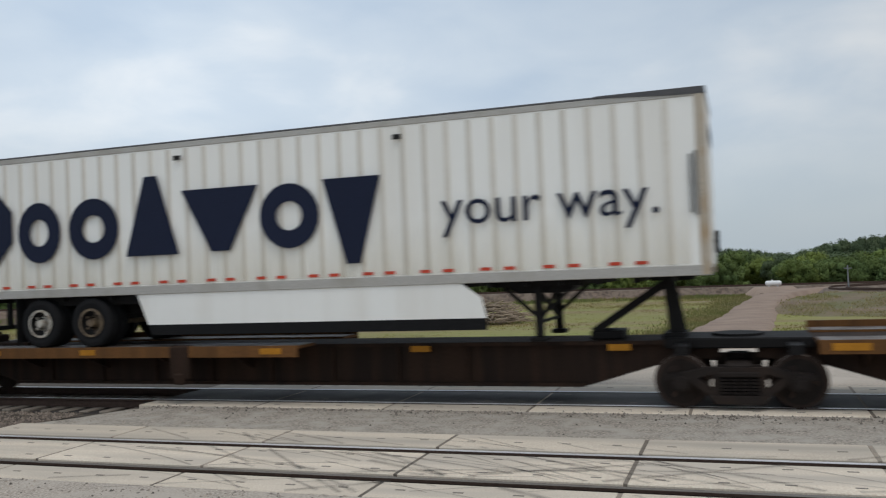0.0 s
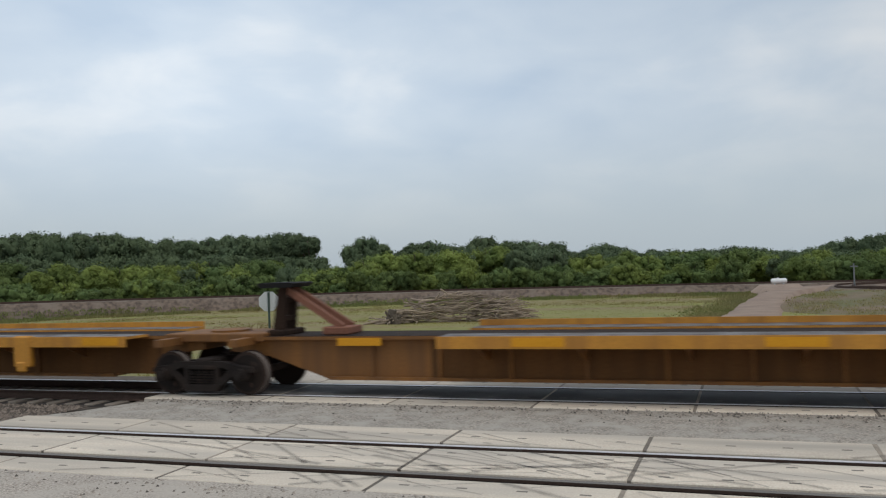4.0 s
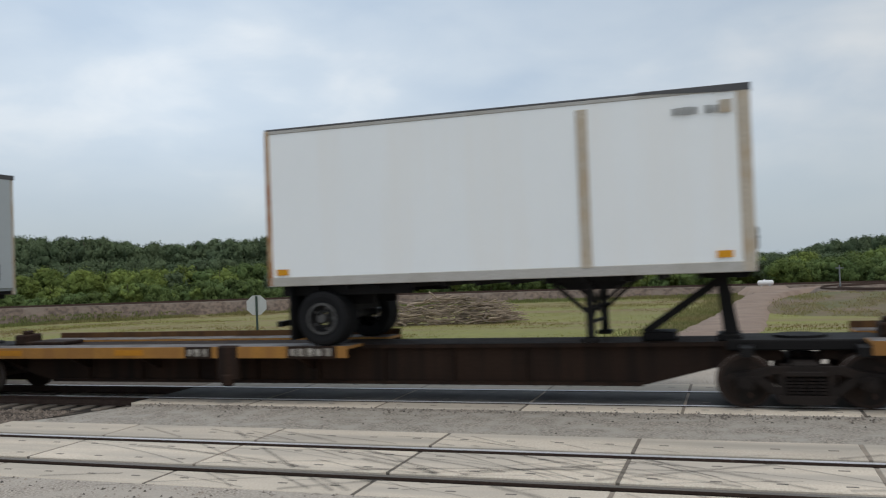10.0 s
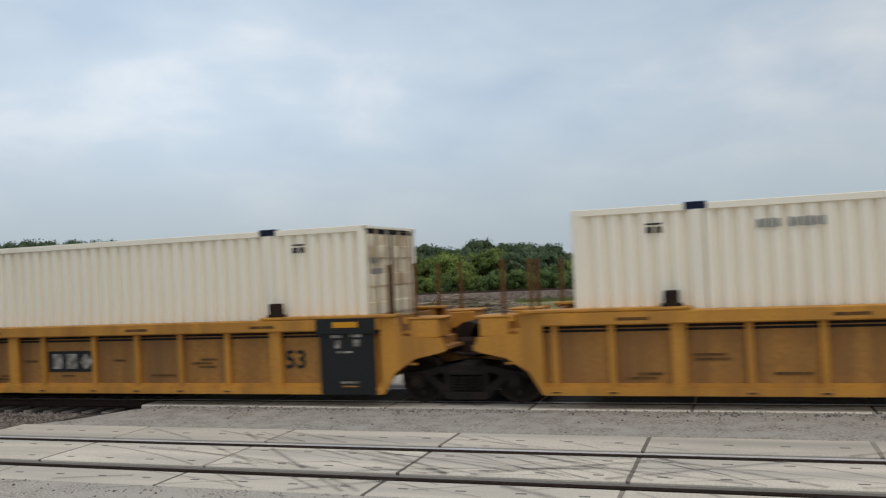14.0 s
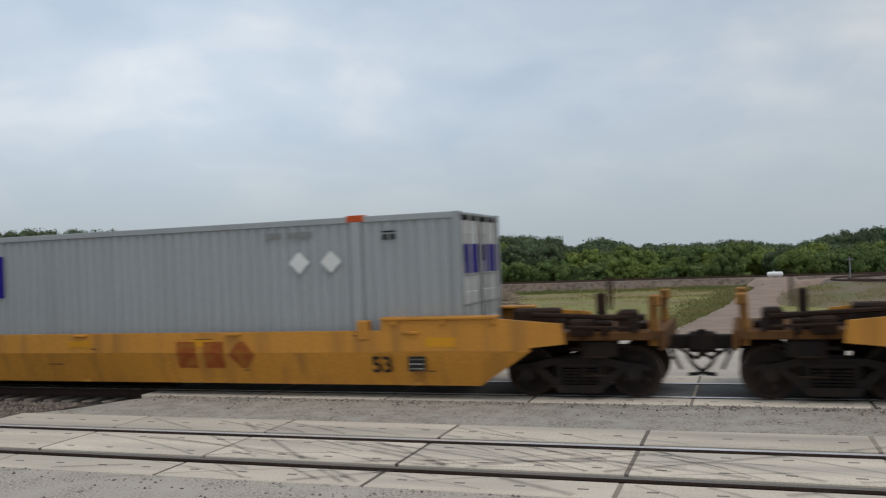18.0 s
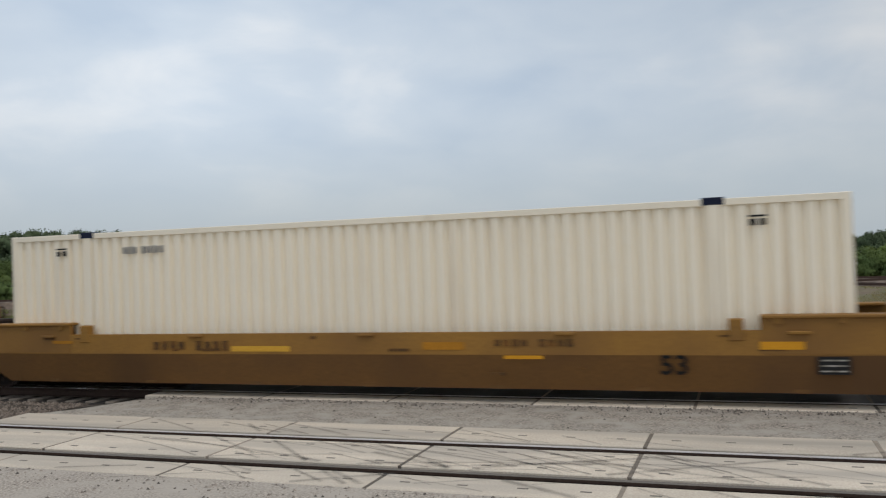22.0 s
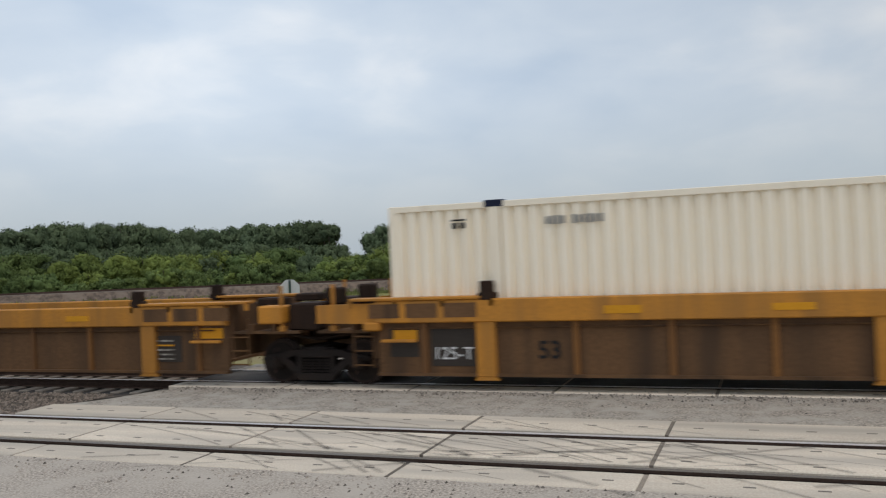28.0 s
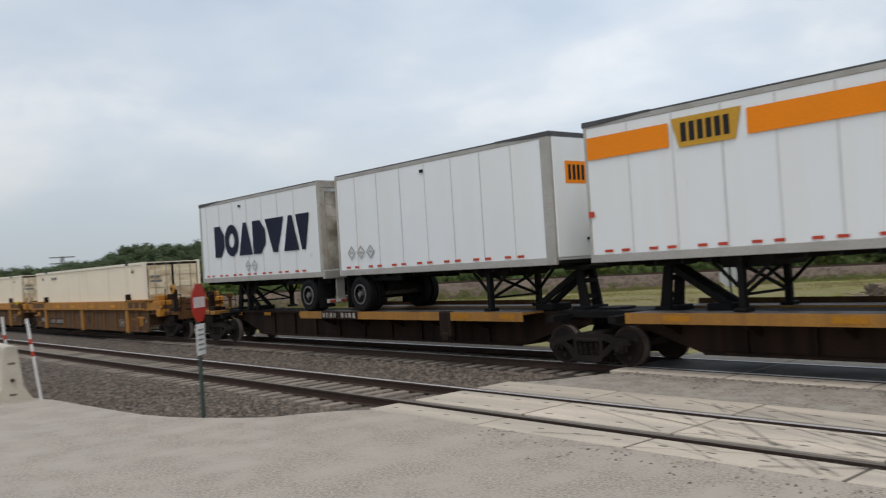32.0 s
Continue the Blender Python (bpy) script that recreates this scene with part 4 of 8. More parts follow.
while az < 88:
    d = rng.uniform(138, 141)
    if not 26.2 < az < 27.2:
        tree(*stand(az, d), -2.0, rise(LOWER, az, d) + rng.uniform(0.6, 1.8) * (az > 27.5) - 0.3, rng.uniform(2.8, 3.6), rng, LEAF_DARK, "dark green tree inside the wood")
    az += rng.uniform(1.0, 1.4)
az = -13.0
while az < 88:
    d = rng.uniform(124, 136)
    top = rise(LOWER, az, d) + rng.uniform(-1.0, 0.3)
    big = 11.3 < az < 15.2
    k = rng.random()
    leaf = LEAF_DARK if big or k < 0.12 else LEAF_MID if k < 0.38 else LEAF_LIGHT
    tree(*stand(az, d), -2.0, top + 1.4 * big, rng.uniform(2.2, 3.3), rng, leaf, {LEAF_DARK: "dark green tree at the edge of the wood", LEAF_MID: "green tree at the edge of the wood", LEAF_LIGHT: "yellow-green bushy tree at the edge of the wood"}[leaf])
    az += rng.uniform(0.55, 0.85)
az = -13.0
while az < 88:
    d = rng.uniform(114.5, 121)
    x, y = stand(az, d)
    if not -0.5 < x < 6:
        leaf = LEAF_LIGHT if rng.random() < 0.3 else LEAF_MID
        tree(x, y, -2.2, rng.uniform(0.4, 2.3), rng.uniform(1.5, 2.5), rng, leaf, "low green shrub along the embankment", "shrub")
    az += rng.uniform(0.45, 0.75)


# ---- brush pile ----
def branch_mesh(i):
    r = random.Random(60 + i)
    def build(bm):
        p = Vector((-0.5, 0, 0))
        for k in range(4):
            q = Vector((-0.5 + (k + 1) * 0.25, r.gauss(0, 0.02), r.gauss(0, 0.02)))
            rod(bm, p, q, 0.016 - 0.0025 * k, 6, 0.0135 - 0.0025 * k)
            p = q
        rod(bm, (0.0, 0, 0), (0.22, r.choice([-1, 1]) * 0.1, 0.06), 0.012, 5, 0.006)
    return shared(("branch", i), LOG, build)


pile = thing("brush_pile", "heap of cut bleached logs and branches on the grass", "brush pile")
rng = random.Random(9)
for k in range(298):
    u = rng.uniform(-1, 1)
    hgt = 2.1 * max(0.12, 1 - abs(u - 0.12) ** 2.2) * rng.uniform(0.02, 1.0)
    L = rng.uniform(1.2, 3.4)
    part("branch", branch_mesh(k % 8), None, pile,
         at=Matrix.LocRotScale((u * 5.6, rng.uniform(-1.7, 1.7) * (1 - hgt / 2.4), 0.1 + hgt), Euler((0, rng.gauss(0, 0.14), rng.gauss(0, 0.5))), (L, L * rng.uniform(0.9, 1.8), L * rng.uniform(0.9, 1.8))))
for x, y, h, lean in ((-5.0, -1.2, 1.7, 14), (-4.4, -1.4, 1.2, -20)):
    part("stump", shared(("stump", h), BARK, lambda bm: [rod(bm, (0.55 * math.cos(a), 0.4 * math.sin(a), h * (0.35 + 0.3 * (a % 1.3))), (0.0, 0.0, h * 0.3), 0.06, 6, 0.22) for a in (0.3, 1.2, 2.2, 3.3, 4.4, 5.5)] and rod(bm, (0, 0, 0), (0, 0, h * 0.7), 0.42, 9, 0.3)), None, pile, "dark upturned stump with roots", at=pose(x, y, 0, 0, lean, 0))
pile.matrix_basis = pose(-21.5, 63.05, -2.08, 0, 0, 17)


# ---- signs, tank, barrier ----
def octagon(bm, r, t, y=0.0):
    pts = [(r * math.cos(radians(22.5 + 45 * k)), r * math.sin(radians(22.5 + 45 * k))) for k in range(8)]
    prism(bm, pts, y - t / 2, y + t / 2)


back = thing("road_sign", "octagonal sign seen from its bare grey back on a dark post", "road sign")
part("plate", made(octagon, 0.42, 0.012), SIGN_BACK, back, at=pose(0, 0, 2.55))
bm = bmesh.new(); box(bm, -0.045, 0.045, -0.07, -0.012, 0, 2.92, 0.008); part("post", bm, POST_GREEN, back)
back.matrix_basis = pose(-18.08, 29.97, -1.38, 0, 0, 32)

stop = thing("stop_sign", "red octagonal stop sign on a green post beside the track", "stop sign")
plate = part("plate", made(octagon, 0.36, 0.01), SIGN_RED, stop, at=pose(0, 0, 2.01))
bm = bmesh.new()
for k in range(4):
    box(bm, -0.255 + 0.135 * k, -0.255 + 0.135 * k + 0.1, -0.0105, -0.0065, -0.085, 0.1)
part("stencil_text", bm, WHITE_PAINT, plate)
bm = bmesh.new(); box(bm, -0.20, 0.20, -0.006, 0.006, 1.1, 1.64, 0.004)
sub = part("notice_plate", bm, WHITE_PAINT, stop, "white notice plate with small dark print")
bm = bmesh.new()
for k in range(5):
    box(bm, -0.15, 0.15 - 0.03 * (k % 3), -0.0095, -0.0065, 1.18 + 0.085 * k, 1.21 + 0.085 * k)
part("stencil_text", bm, GREY_PAINT, sub)
bm = bmesh.new(); box(bm, -0.04, 0.04, 0.008, 0.06, 0, 2.3, 0.006)
for k in range(22):
    box(bm, -0.008, 0.008, 0.0075, 0.009, 0.1 + 0.1 * k, 0.116 + 0.1 * k)
part("post", bm, POST_GREEN, stop)
stop.matrix_basis = pose(-14.17, 6.42, -0.03, 0, 0, 135)

for x, y, lean in ((-19.9, 5.29, 6.2), (-22.67, 5.38, 4.0)):
    dl = thing("delineator_post", "thin white marker post with red bands", "marker post", "marker posts at the barrier")
    bm = bmesh.new(); rod(bm, (0, 0, -0.2), (0, 0, 1.78), 0.03, 10); part("tube", bm, WHITE_PAINT, dl)
    for z0 in (0.95, 1.22):
        bm = bmesh.new(); rod(bm, (0, 0, z0), (0, 0, z0 + 0.11), 0.033, 10); part("band", bm, REFLECT_RED, dl)
    dl.matrix_basis = pose(x, y, 0, lean, -1.6, 0)


def jersey(bm):
    pts = [(-0.3, 0), (0.3, 0), (0.3, 0.09), (0.13, 0.36), (0.09, 0.98), (0.07, 1.02), (-0.07, 1.02), (-0.09, 0.98), (-0.13, 0.36), (-0.3, 0.09)]
    prism(bm, pts, -1.8, 1.8)
    bmesh.ops.bevel(bm, geom=[e for e in bm.edges], offset=0.015, segments=1, affect="EDGES", profile=0.5)


jb = thing("concrete_barrier", "pale precast concrete barrier at the road edge", "barrier")
part("body", made(jersey), BARRIER, jb)
for z0 in (0.22, 0.72):
    bm = bmesh.new(); box(bm, -0.05, 0.05, 1.797, 1.803, z0, z0 + 0.035); part("slot", bm, RECESS, jb)
bm = bmesh.new(); rod(bm, (0, 1.78, 0.47), (0, 1.86, 0.47), 0.03, 8); part("eye_bolt", bm, RAIL_SIDE, jb)
jb.matrix_basis = pose(-22.18, 4.95, -0.2, 0, 0, -93) @ Matrix.Diagonal((1.5, 1.0, 1.36, 1))

tank = thing("storage_tank", "white horizontal cylinder tank on short legs by the embankment", "tank")
bm = bmesh.new()
rod(bm, (-0.95, 0, 0.55), (0.95, 0, 0.55), 0.36, 20)
for s in (-1, 1):
    rod(bm, (s * 0.95, 0, 0.55), (s * 1.12, 0, 0.55), 0.36, 20, 0.2)
part("shell", bm, TANK_WHITE, tank)
bm = bmesh.new(); rod(bm, (-0.15, 0, 0.85), (-0.15, 0, 1.05), 0.12, 12); part("valve_dome", bm, TANK_WHITE, tank)
for s in (-0.6, 0.6):
    bm = bmesh.new(); box(bm, s - 0.08, s + 0.08, -0.3, 0.3, 0, 0.25, 0.01); part("leg", bm, SIGN_BACK, tank)
tank.matrix_basis = pose(3.47, 105.6, -1.25, 0, 0, 3) @ Matrix.Diagonal((0.78, 0.8, 0.8, 1))

for x, y, h in ((-289, 85.5, 14), (-320, 48, 13)):
    py = thing("power_pylon", "distant grey lattice pylon above the trees", "pylon", "distant pylons")
    bm = bmesh.new()
    for s in (-1, 1):
        for q in (-1, 1):
            bar(bm, (s * 1.6, q * 1.6, 0), (s * 0.3, q * 0.3, h), 0.22, 0.22)
    for k in range(6):
        z0, z1 = h * k / 6, h * (k + 1) / 6
        w0, w1 = 1.6 - 1.3 * k / 6, 1.6 - 1.3 * (k + 1) / 6
        bar(bm, (-w0, -w0, z0), (w1, -w1, z1), 0.14, 0.14); bar(bm, (w0, -w0, z0), (-w1, -w1, z1), 0.14, 0.14)
    part("mast", bm, PYLON, py)
    for z in (h * 0.84, h * 0.98):
        bm = bmesh.new(); bar(bm, (-3.8, 0, z), (3.8, 0, z), 0.3, 0.35); part("crossarm", bm, PYLON, py)
    py.matrix_basis = pose(x, y, -1.9, 0, 0, 75)

pole = thing("utility_pole", "thin grey pole by the distant siding", "pole")
bm = bmesh.new(); rod(bm, (0, 0, 0), (0, 0, 3.1), 0.09, 8, 0.06); part("shaft", bm, PYLON, pole)
bm = bmesh.new(); box(bm, -0.35, 0.35, -0.05, 0.05, 2.75, 2.85); part("crossarm", bm, PYLON, pole)
pole.matrix_basis = pose(10.2, 95, -2.0)


# ---- train: trucks ----
MOVERS, SPINNERS = [], []


def rolling(ob, q):
    """q is where along the line the thing's origin stands at 0 s."""
    ob.matrix_basis = pose(q, TRAIN_Y, 0)
    MOVERS.append((ob, q))
    return ob


def side_frame(bm):
    """Cast frame: a low arched top chord that dips to the bearing boxes, diagonals down to the spring plank."""
    prism(bm, [(-1.16, 0.47), (-1.1, 0.56), (-0.78, 0.6), (-0.5, 0.67), (0.5, 0.67), (0.78, 0.6), (1.1, 0.56), (1.16, 0.47), (0.72, 0.47), (0.46, 0.56), (-0.46, 0.56), (-0.72, 0.47)], -0.085, 0.085)
    for s in (-1, 1):
        box(bm, s * 0.89 - 0.15, s * 0.89 + 0.15, -0.1, 0.1, 0.3, 0.55, 0.04)
        bar(bm, (s * 0.74, 0, 0.52), (s * 0.32, 0, 0.19), 0.16, 0.13)
        box(bm, s * 0.35 - 0.05, s * 0.35 + 0.05, -0.085, 0.085, 0.2, 0.6, 0.015)
        rod(bm, (s * 0.89, -0.18, 0.42), (s * 0.89, 0.1, 0.42), 0.125, 14)
        rod(bm, (s * 0.89, -0.215, 0.42), (s * 0.89, -0.17, 0.42), 0.075, 10)
        for k in range(3):
            a = 0.5 + k * 2.094
            rod(bm, (s * 0.89 + 0.085 * math.cos(a), -0.2, 0.42 + 0.085 * math.sin(a)), (s * 0.89 + 0.085 * math.cos(a), -0.17, 0.42 + 0.085 * math.sin(a)), 0.018, 6)
    prism(bm, [(-0.46, 0.23), (-0.36, 0.1), (0.36, 0.1), (0.46, 0.23)], -0.12, 0.12)


def spring(bm):
    for j in range(5):
        rod(bm, (0, -0.02, 0.25 + 0.052 * j), (0, -0.02, 0.285 + 0.052 * j), 0.065, 8)


def spring_seat(bm):
    box(bm, -0.31, 0.31, -0.11, 0.06, 0.52, 0.6, 0.015)
    box(bm, -0.36, 0.36, 0.03, 0.1, 0.18, 0.7)


def bolster(bm):
    box(bm, -0.2, 0.2, -1.05, 1.05, 0.5, 0.72, 0.03)
    rod(bm, (0, 0, 0.72), (0, 0, 0.8), 0.2, 12)
    for s in (-1, 1):
        box(bm, s * 0.36 - 0.04, s * 0.36 + 0.04, -0.95, 0.95, 0.32, 0.44)
        rod(bm, (s * 0.3, -0.5, 0.36), (s * 0.3, 0.5, 0.36), 0.05, 6)


def wheelset(bm):
    rod(bm, (0, -1.02, 0), (0, 1.02, 0), 0.075, 10)
    for s in (-1, 1):
        y = s * 0.755
        for f in {f for v in rod(bm, (0, y - 0.065, 0), (0, y + 0.065, 0), 0.419, 32) for f in v.link_faces}:
            f.material_index = 2 if len(f.verts) == 4 else 0
        rod(bm, (0, y - s * 0.09, 0), (0, y - s * 0.065, 0), 0.446, 32)
        rod(bm, (0, y + s * 0.062, 0), (0, y + s * 0.085, 0), 0.36, 24, mat=1)
        rod(bm, (0, y + s * 0.06, 0), (0, y + s * 0.11, 0), 0.13, 14)
        for k in range(3):
            a = k * 2.094
            rod(bm, (0.24 * math.cos(a), y + s * 0.08, 0.24 * math.sin(a)), (0.24 * math.cos(a), y + s * 0.091, 0.24 * math.sin(a)), 0.05, 8)


def truck(car, x, q):
    t = part("truck", shared("bolster", TRUCK_IRON, bolster), None, car, at=pose(x, 0, 0))
    for s in (-1, 1):
        part("side_frame", shared("side_frame", TRUCK_IRON, side_frame), None, t, at=pose(0, s * 1.0, 0, 0, 0, 0 if s < 0 else 180))
        turn = pose(0, s * 1.0, 0, 0, 0, 0 if s < 0 else 180)
        part("spring_seat", shared("spring_seat", TRUCK_IRON, spring_seat), None, t, at=turn)
        for k in range(4):
            part("spring", shared("spring", TRUCK_IRON, spring), None, t, at=turn @ pose(-0.225 + 0.15 * k, 0, 0))
    for s in (-1, 1):
        w = part("wheelset", shared("wheelset", [WHEEL_IRON, TRUCK_IRON, TREAD], wheelset), None, t, at=pose(s * 0.89, 0, 0.419))
        SPINNERS.append((w, s * 0.89, q))


def coupler(bm, s):
    box(bm, 0, s * 0.75, -0.1, 0.1, 0.72, 0.95, 0.02)
    box(bm, s * 0.72, s * 1.12, -0.17, 0.14, 0.66, 1.0, 0.05)
    rod(bm, (s * 0.9, -0.12, 0.6), (s * 0.9, -0.12, 1.05), 0.05, 8)
    rod(bm, (s * 0.3, 0.3, 0.8), (s * 0.75, 0.32, 0.5), 0.03, 6); rod(bm, (s * 0.75, 0.32, 0.5), (s * 1.15, 0.3, 0.78), 0.03, 6)
    rod(bm, (s * 0.45, -0.15, 0.75), (s * 0.45, -1.2, 0.68), 0.018, 6)


def coupled_end(car, x, s, deck, paint, posts=True, post_paint=None):
    """End platform with coupler, cut lever, hand brake stand, steps and grab irons; s points outwards."""
    part("coupler", shared(("coupler", s), TRUCK_IRON, lambda bm: coupler(bm, s)), None, car, at=pose(x, 0, 0))
    def platform(bm):
        box(bm, -s * 1.3, s * 0.32, -1.25, 1.25, deck - 0.14, deck, 0.015)
        box(bm, s * 0.28, s * 0.36, -1.3, 1.3, deck - 0.3, deck + 0.02, 0.01)
    part("end_platform", shared(("platform", s, deck, paint.name), paint, platform), None, car, at=pose(x, 0, 0))
    def gear(bm):
        box(bm, -s * 0.95, -s * 0.4, -1.2, -0.85, deck - 0.42, deck - 0.16, 0.03)
        rod(bm, (-s * 1.2, -1.05, deck - 0.3), (-s * 0.2, -1.05, deck - 0.24), 0.035, 6)
        rod(bm, (s * 0.25, -1.28, deck - 0.1), (s * 0.25, 0.2, deck - 0.16), 0.02, 6)
        rod(bm, (s * 0.3, -0.45, deck - 0.2), (s * 0.55, -0.5, 0.42), 0.028, 6)
        bar(bm, (-s * 0.1, -1.26, deck), (-s * 0.1, -1.26, deck + 0.2), 0.06, 0.1)
    part("brake_gear", shared(("gear", s, deck), TRUCK_IRON, gear), None, car, at=pose(x, 0, 0))
    def lever_box(bm):
        box(bm, -s * 0.9, -s * 0.5, -1.1, -0.75, deck, deck + 0.16, 0.03)
    def valve_box(bm):
        box(bm, -s * 0.3, s * 0.05, -0.7, -0.3, deck, deck + 0.1, 0.02)
    part("valve_box", shared(("valvebox", s, deck), STEEL_BROWN, valve_box), None, car, at=pose(x, 0, 0))
    part("lever_box", shared(("leverbox", s, deck), STEEL_BROWN, lever_box), None, car, at=pose(x, 0, 0))
    def end_post(bm):
        box(bm, -0.07, 0.07, -0.05, 0.05, deck - 0.25, deck + 0.5, 0.012)
        box(bm, -0.09 + s * 0.03, 0.09 + s * 0.03, -0.14, 0.08, deck + 0.4, deck + 0.58, 0.02)
    for yy in (-1.02, 1.02):
        part("end_post", shared(("endpost", s, deck, (post_paint or paint).name), post_paint or paint, end_post), None, car, at=pose(x + s * 0.18, yy, 0))
    def hose(bm):
        pts = [(s * 0.62, -0.34, 0.72), (s * 0.72, -0.36, 0.5), (s * 0.9, -0.38, 0.34), (s * 1.1, -0.38, 0.32)]
        for p0, p1 in zip(pts, pts[1:]):
            rod(bm, p0, p1, 0.032, 7)
    part("air_hose", shared(("hose", s), TYRE, hose), None, car, at=pose(x, 0, 0))
    if posts:
        def rails(bm):
            for yy in (-0.35, 0.35):
                rod(bm, (0, yy, deck), (0, yy, deck + 0.55), 0.018, 6)
            for z in (0.3, 0.55):
                rod(bm, (0, -0.35, deck + z), (0, 0.35, deck + z), 0.016, 6)
        for yy in (-0.9, 0.9):
            part("grab_rail", shared(("grab", deck, paint.name), STEEL_BROWN, rails), None, car, at=pose(x + s * 0.2, yy, 0))
        def steps(bm):
            for z in (0.42, 0.72):
                rod(bm, (-0.2, -1.34, z), (0.2, -1.34, z), 0.016, 6)
            for dx in (-0.2, 0.2):
                rod(bm, (dx, -1.34, 0.4), (dx, -1.28, deck), 0.016, 6)
        part("step", shared(("steps", deck, paint.name), STEEL_BROWN, steps), None, car, at=pose(x - s * 0.75, 0, 0))


def brake_wheel(car, x, s, deck, paint):
    def stand(bm):
        box(bm, -0.07, 0.07, -0.12, 0.12, deck, deck + 0.62, 0.03)
        for k in range(16):
            a0, a1 = k * 0.3927, (k + 1) * 0.3927
            rod(bm, (s * 0.16, 0.28 * math.cos(a0), deck + 0.62 + 0.28 * math.sin(a0)), (s * 0.16, 0.28 * math.cos(a1), deck + 0.62 + 0.28 * math.sin(a1)), 0.016, 5)
        for k in range(3):
            a = k * 2.094
            rod(bm, (s * 0.16, 0, deck + 0.62), (s * 0.16, 0.28 * math.cos(a), deck + 0.62 + 0.28 * math.sin(a)), 0.012, 5)
    part("hand_brake", shared(("brake", s, deck, paint.name), STEEL_BROWN, stand), None, car, at=pose(x, -0.75, 0))


def tall_brake(car, x):
    """High brake stand with a yellow disc wheel."""
    def stand(bm):
        box(bm, -0.06, 0.06, -1.05, -0.9, 1.1, 2.0, 0.02)
        box(bm, -0.35, 0.35, -1.1, -0.7, 1.1, 1.16, 0.01)
        for dx in (-0.5, 0.55, 1.0):
            rod(bm, (dx, -1.2, 1.1), (dx, -1.2, 2.05 if dx < 0.9 else 1.8), 0.02, 6)
        rod(bm, (0.55, -1.2, 1.8), (1.0, -1.2, 1.8), 0.016, 6)
    st = part("brake_stand", made(stand), STEEL_BROWN, car, at=pose(x, 0, 0))
    def disc(bm):
        rod(bm, (0, -1.12, 2.03), (0, -1.07, 2.03), 0.19, 20)
        rod(bm, (0, -1.15, 2.03), (0, -1.1, 2.03), 0.07, 10, mat=1)
    part("brake_wheel", made(disc), [STEEL_YELLOW, STEEL_BROWN], st)


def hitch(car, x, s, z, top, paint, strut_paint=None):
    """Trailer hitch: upright stand, top plate and a diagonal strut whose foot lies towards s."""
    def stand(bm):
        for yy in (-0.22, 0.22):
            prism(bm, [(-0.13 - s * 0.05, z), (0.13 - s * 0.05, z), (0.09 + s * 0.08, top - 0.08), (-0.09 + s * 0.08, top - 0.08)], yy - 0.04, yy + 0.04)
        for k in (0.25, 0.6):
            box(bm, -0.08, 0.08, -0.22, 0.22, z + (top - z) * k, z + (top - z) * k + 0.1)
        box(bm, -0.2, 0.2, -0.42, 0.42, z - 0.02, z + 0.09, 0.02)
    st = part("hitch_stand", shared(("hitch", s, z, top, paint.name), paint, stand), None, car, at=pose(x, 0, 0))
    def strut(bm):
        for yy in (-0.17, 0.17):
            bar(bm, (s * 0.1, yy, top - 0.12), (s * 1.38, yy * 1.3, z + 0.12), 0.09, 0.13)
        box(bm, s * 1.2 - 0.22, s * 1.2 + 0.34, -0.34, 0.34, z - 0.01, z + 0.14, 0.02)
    part("strut", shared(("strut", s, z, top, (strut_paint or paint).name), strut_paint or paint, strut), None, st)
    def plate(bm):
        prism(bm, [(-0.34, top - 0.1), (0.34, top - 0.1), (0.42, top - 0.02), (0.36, top), (-0.36, top), (-0.42, top - 0.02)], -0.42, 0.42)
    part("hitch_plate", shared(("hplate", z, top), BLACK_STEEL, plate), None, st)


def patch(car, x, z, w, h, y, material, name="reflector"):
    def build(bm):
        box(bm, -w / 2, w / 2, -0.004, 0.004, -h / 2, h / 2)
    return part(name, shared((name, w, h, material.name), material, build), None, car, at=pose(x, y - 0.003, z))


def stencil(car, x, z, w, h, y, ink, count, board=None, name="stencil_text"):
    """A run of plain upright bars in place of numbers, on a board where the thing has one."""
    if board:
        patch(car, x, z, w + 0.1, h * 1.5, y, board, "number_board")
        y -= 0.006
    def build(bm):
        step = w / count
        for k in range(count):
            if count > 6 and k == 4:
                continue
            x0 = -w / 2 + k * step
            hh = h * (0.42 + 0.08 * ((k * 7) % 3) / 2)
            box(bm, x0, x0 + step * 0.68, -0.003, 0.003, -hh, hh)
    return part(name, shared((name, round(w, 2), h, count, ink.name), ink, build), None, car, at=pose(x, y - 0.003, z))


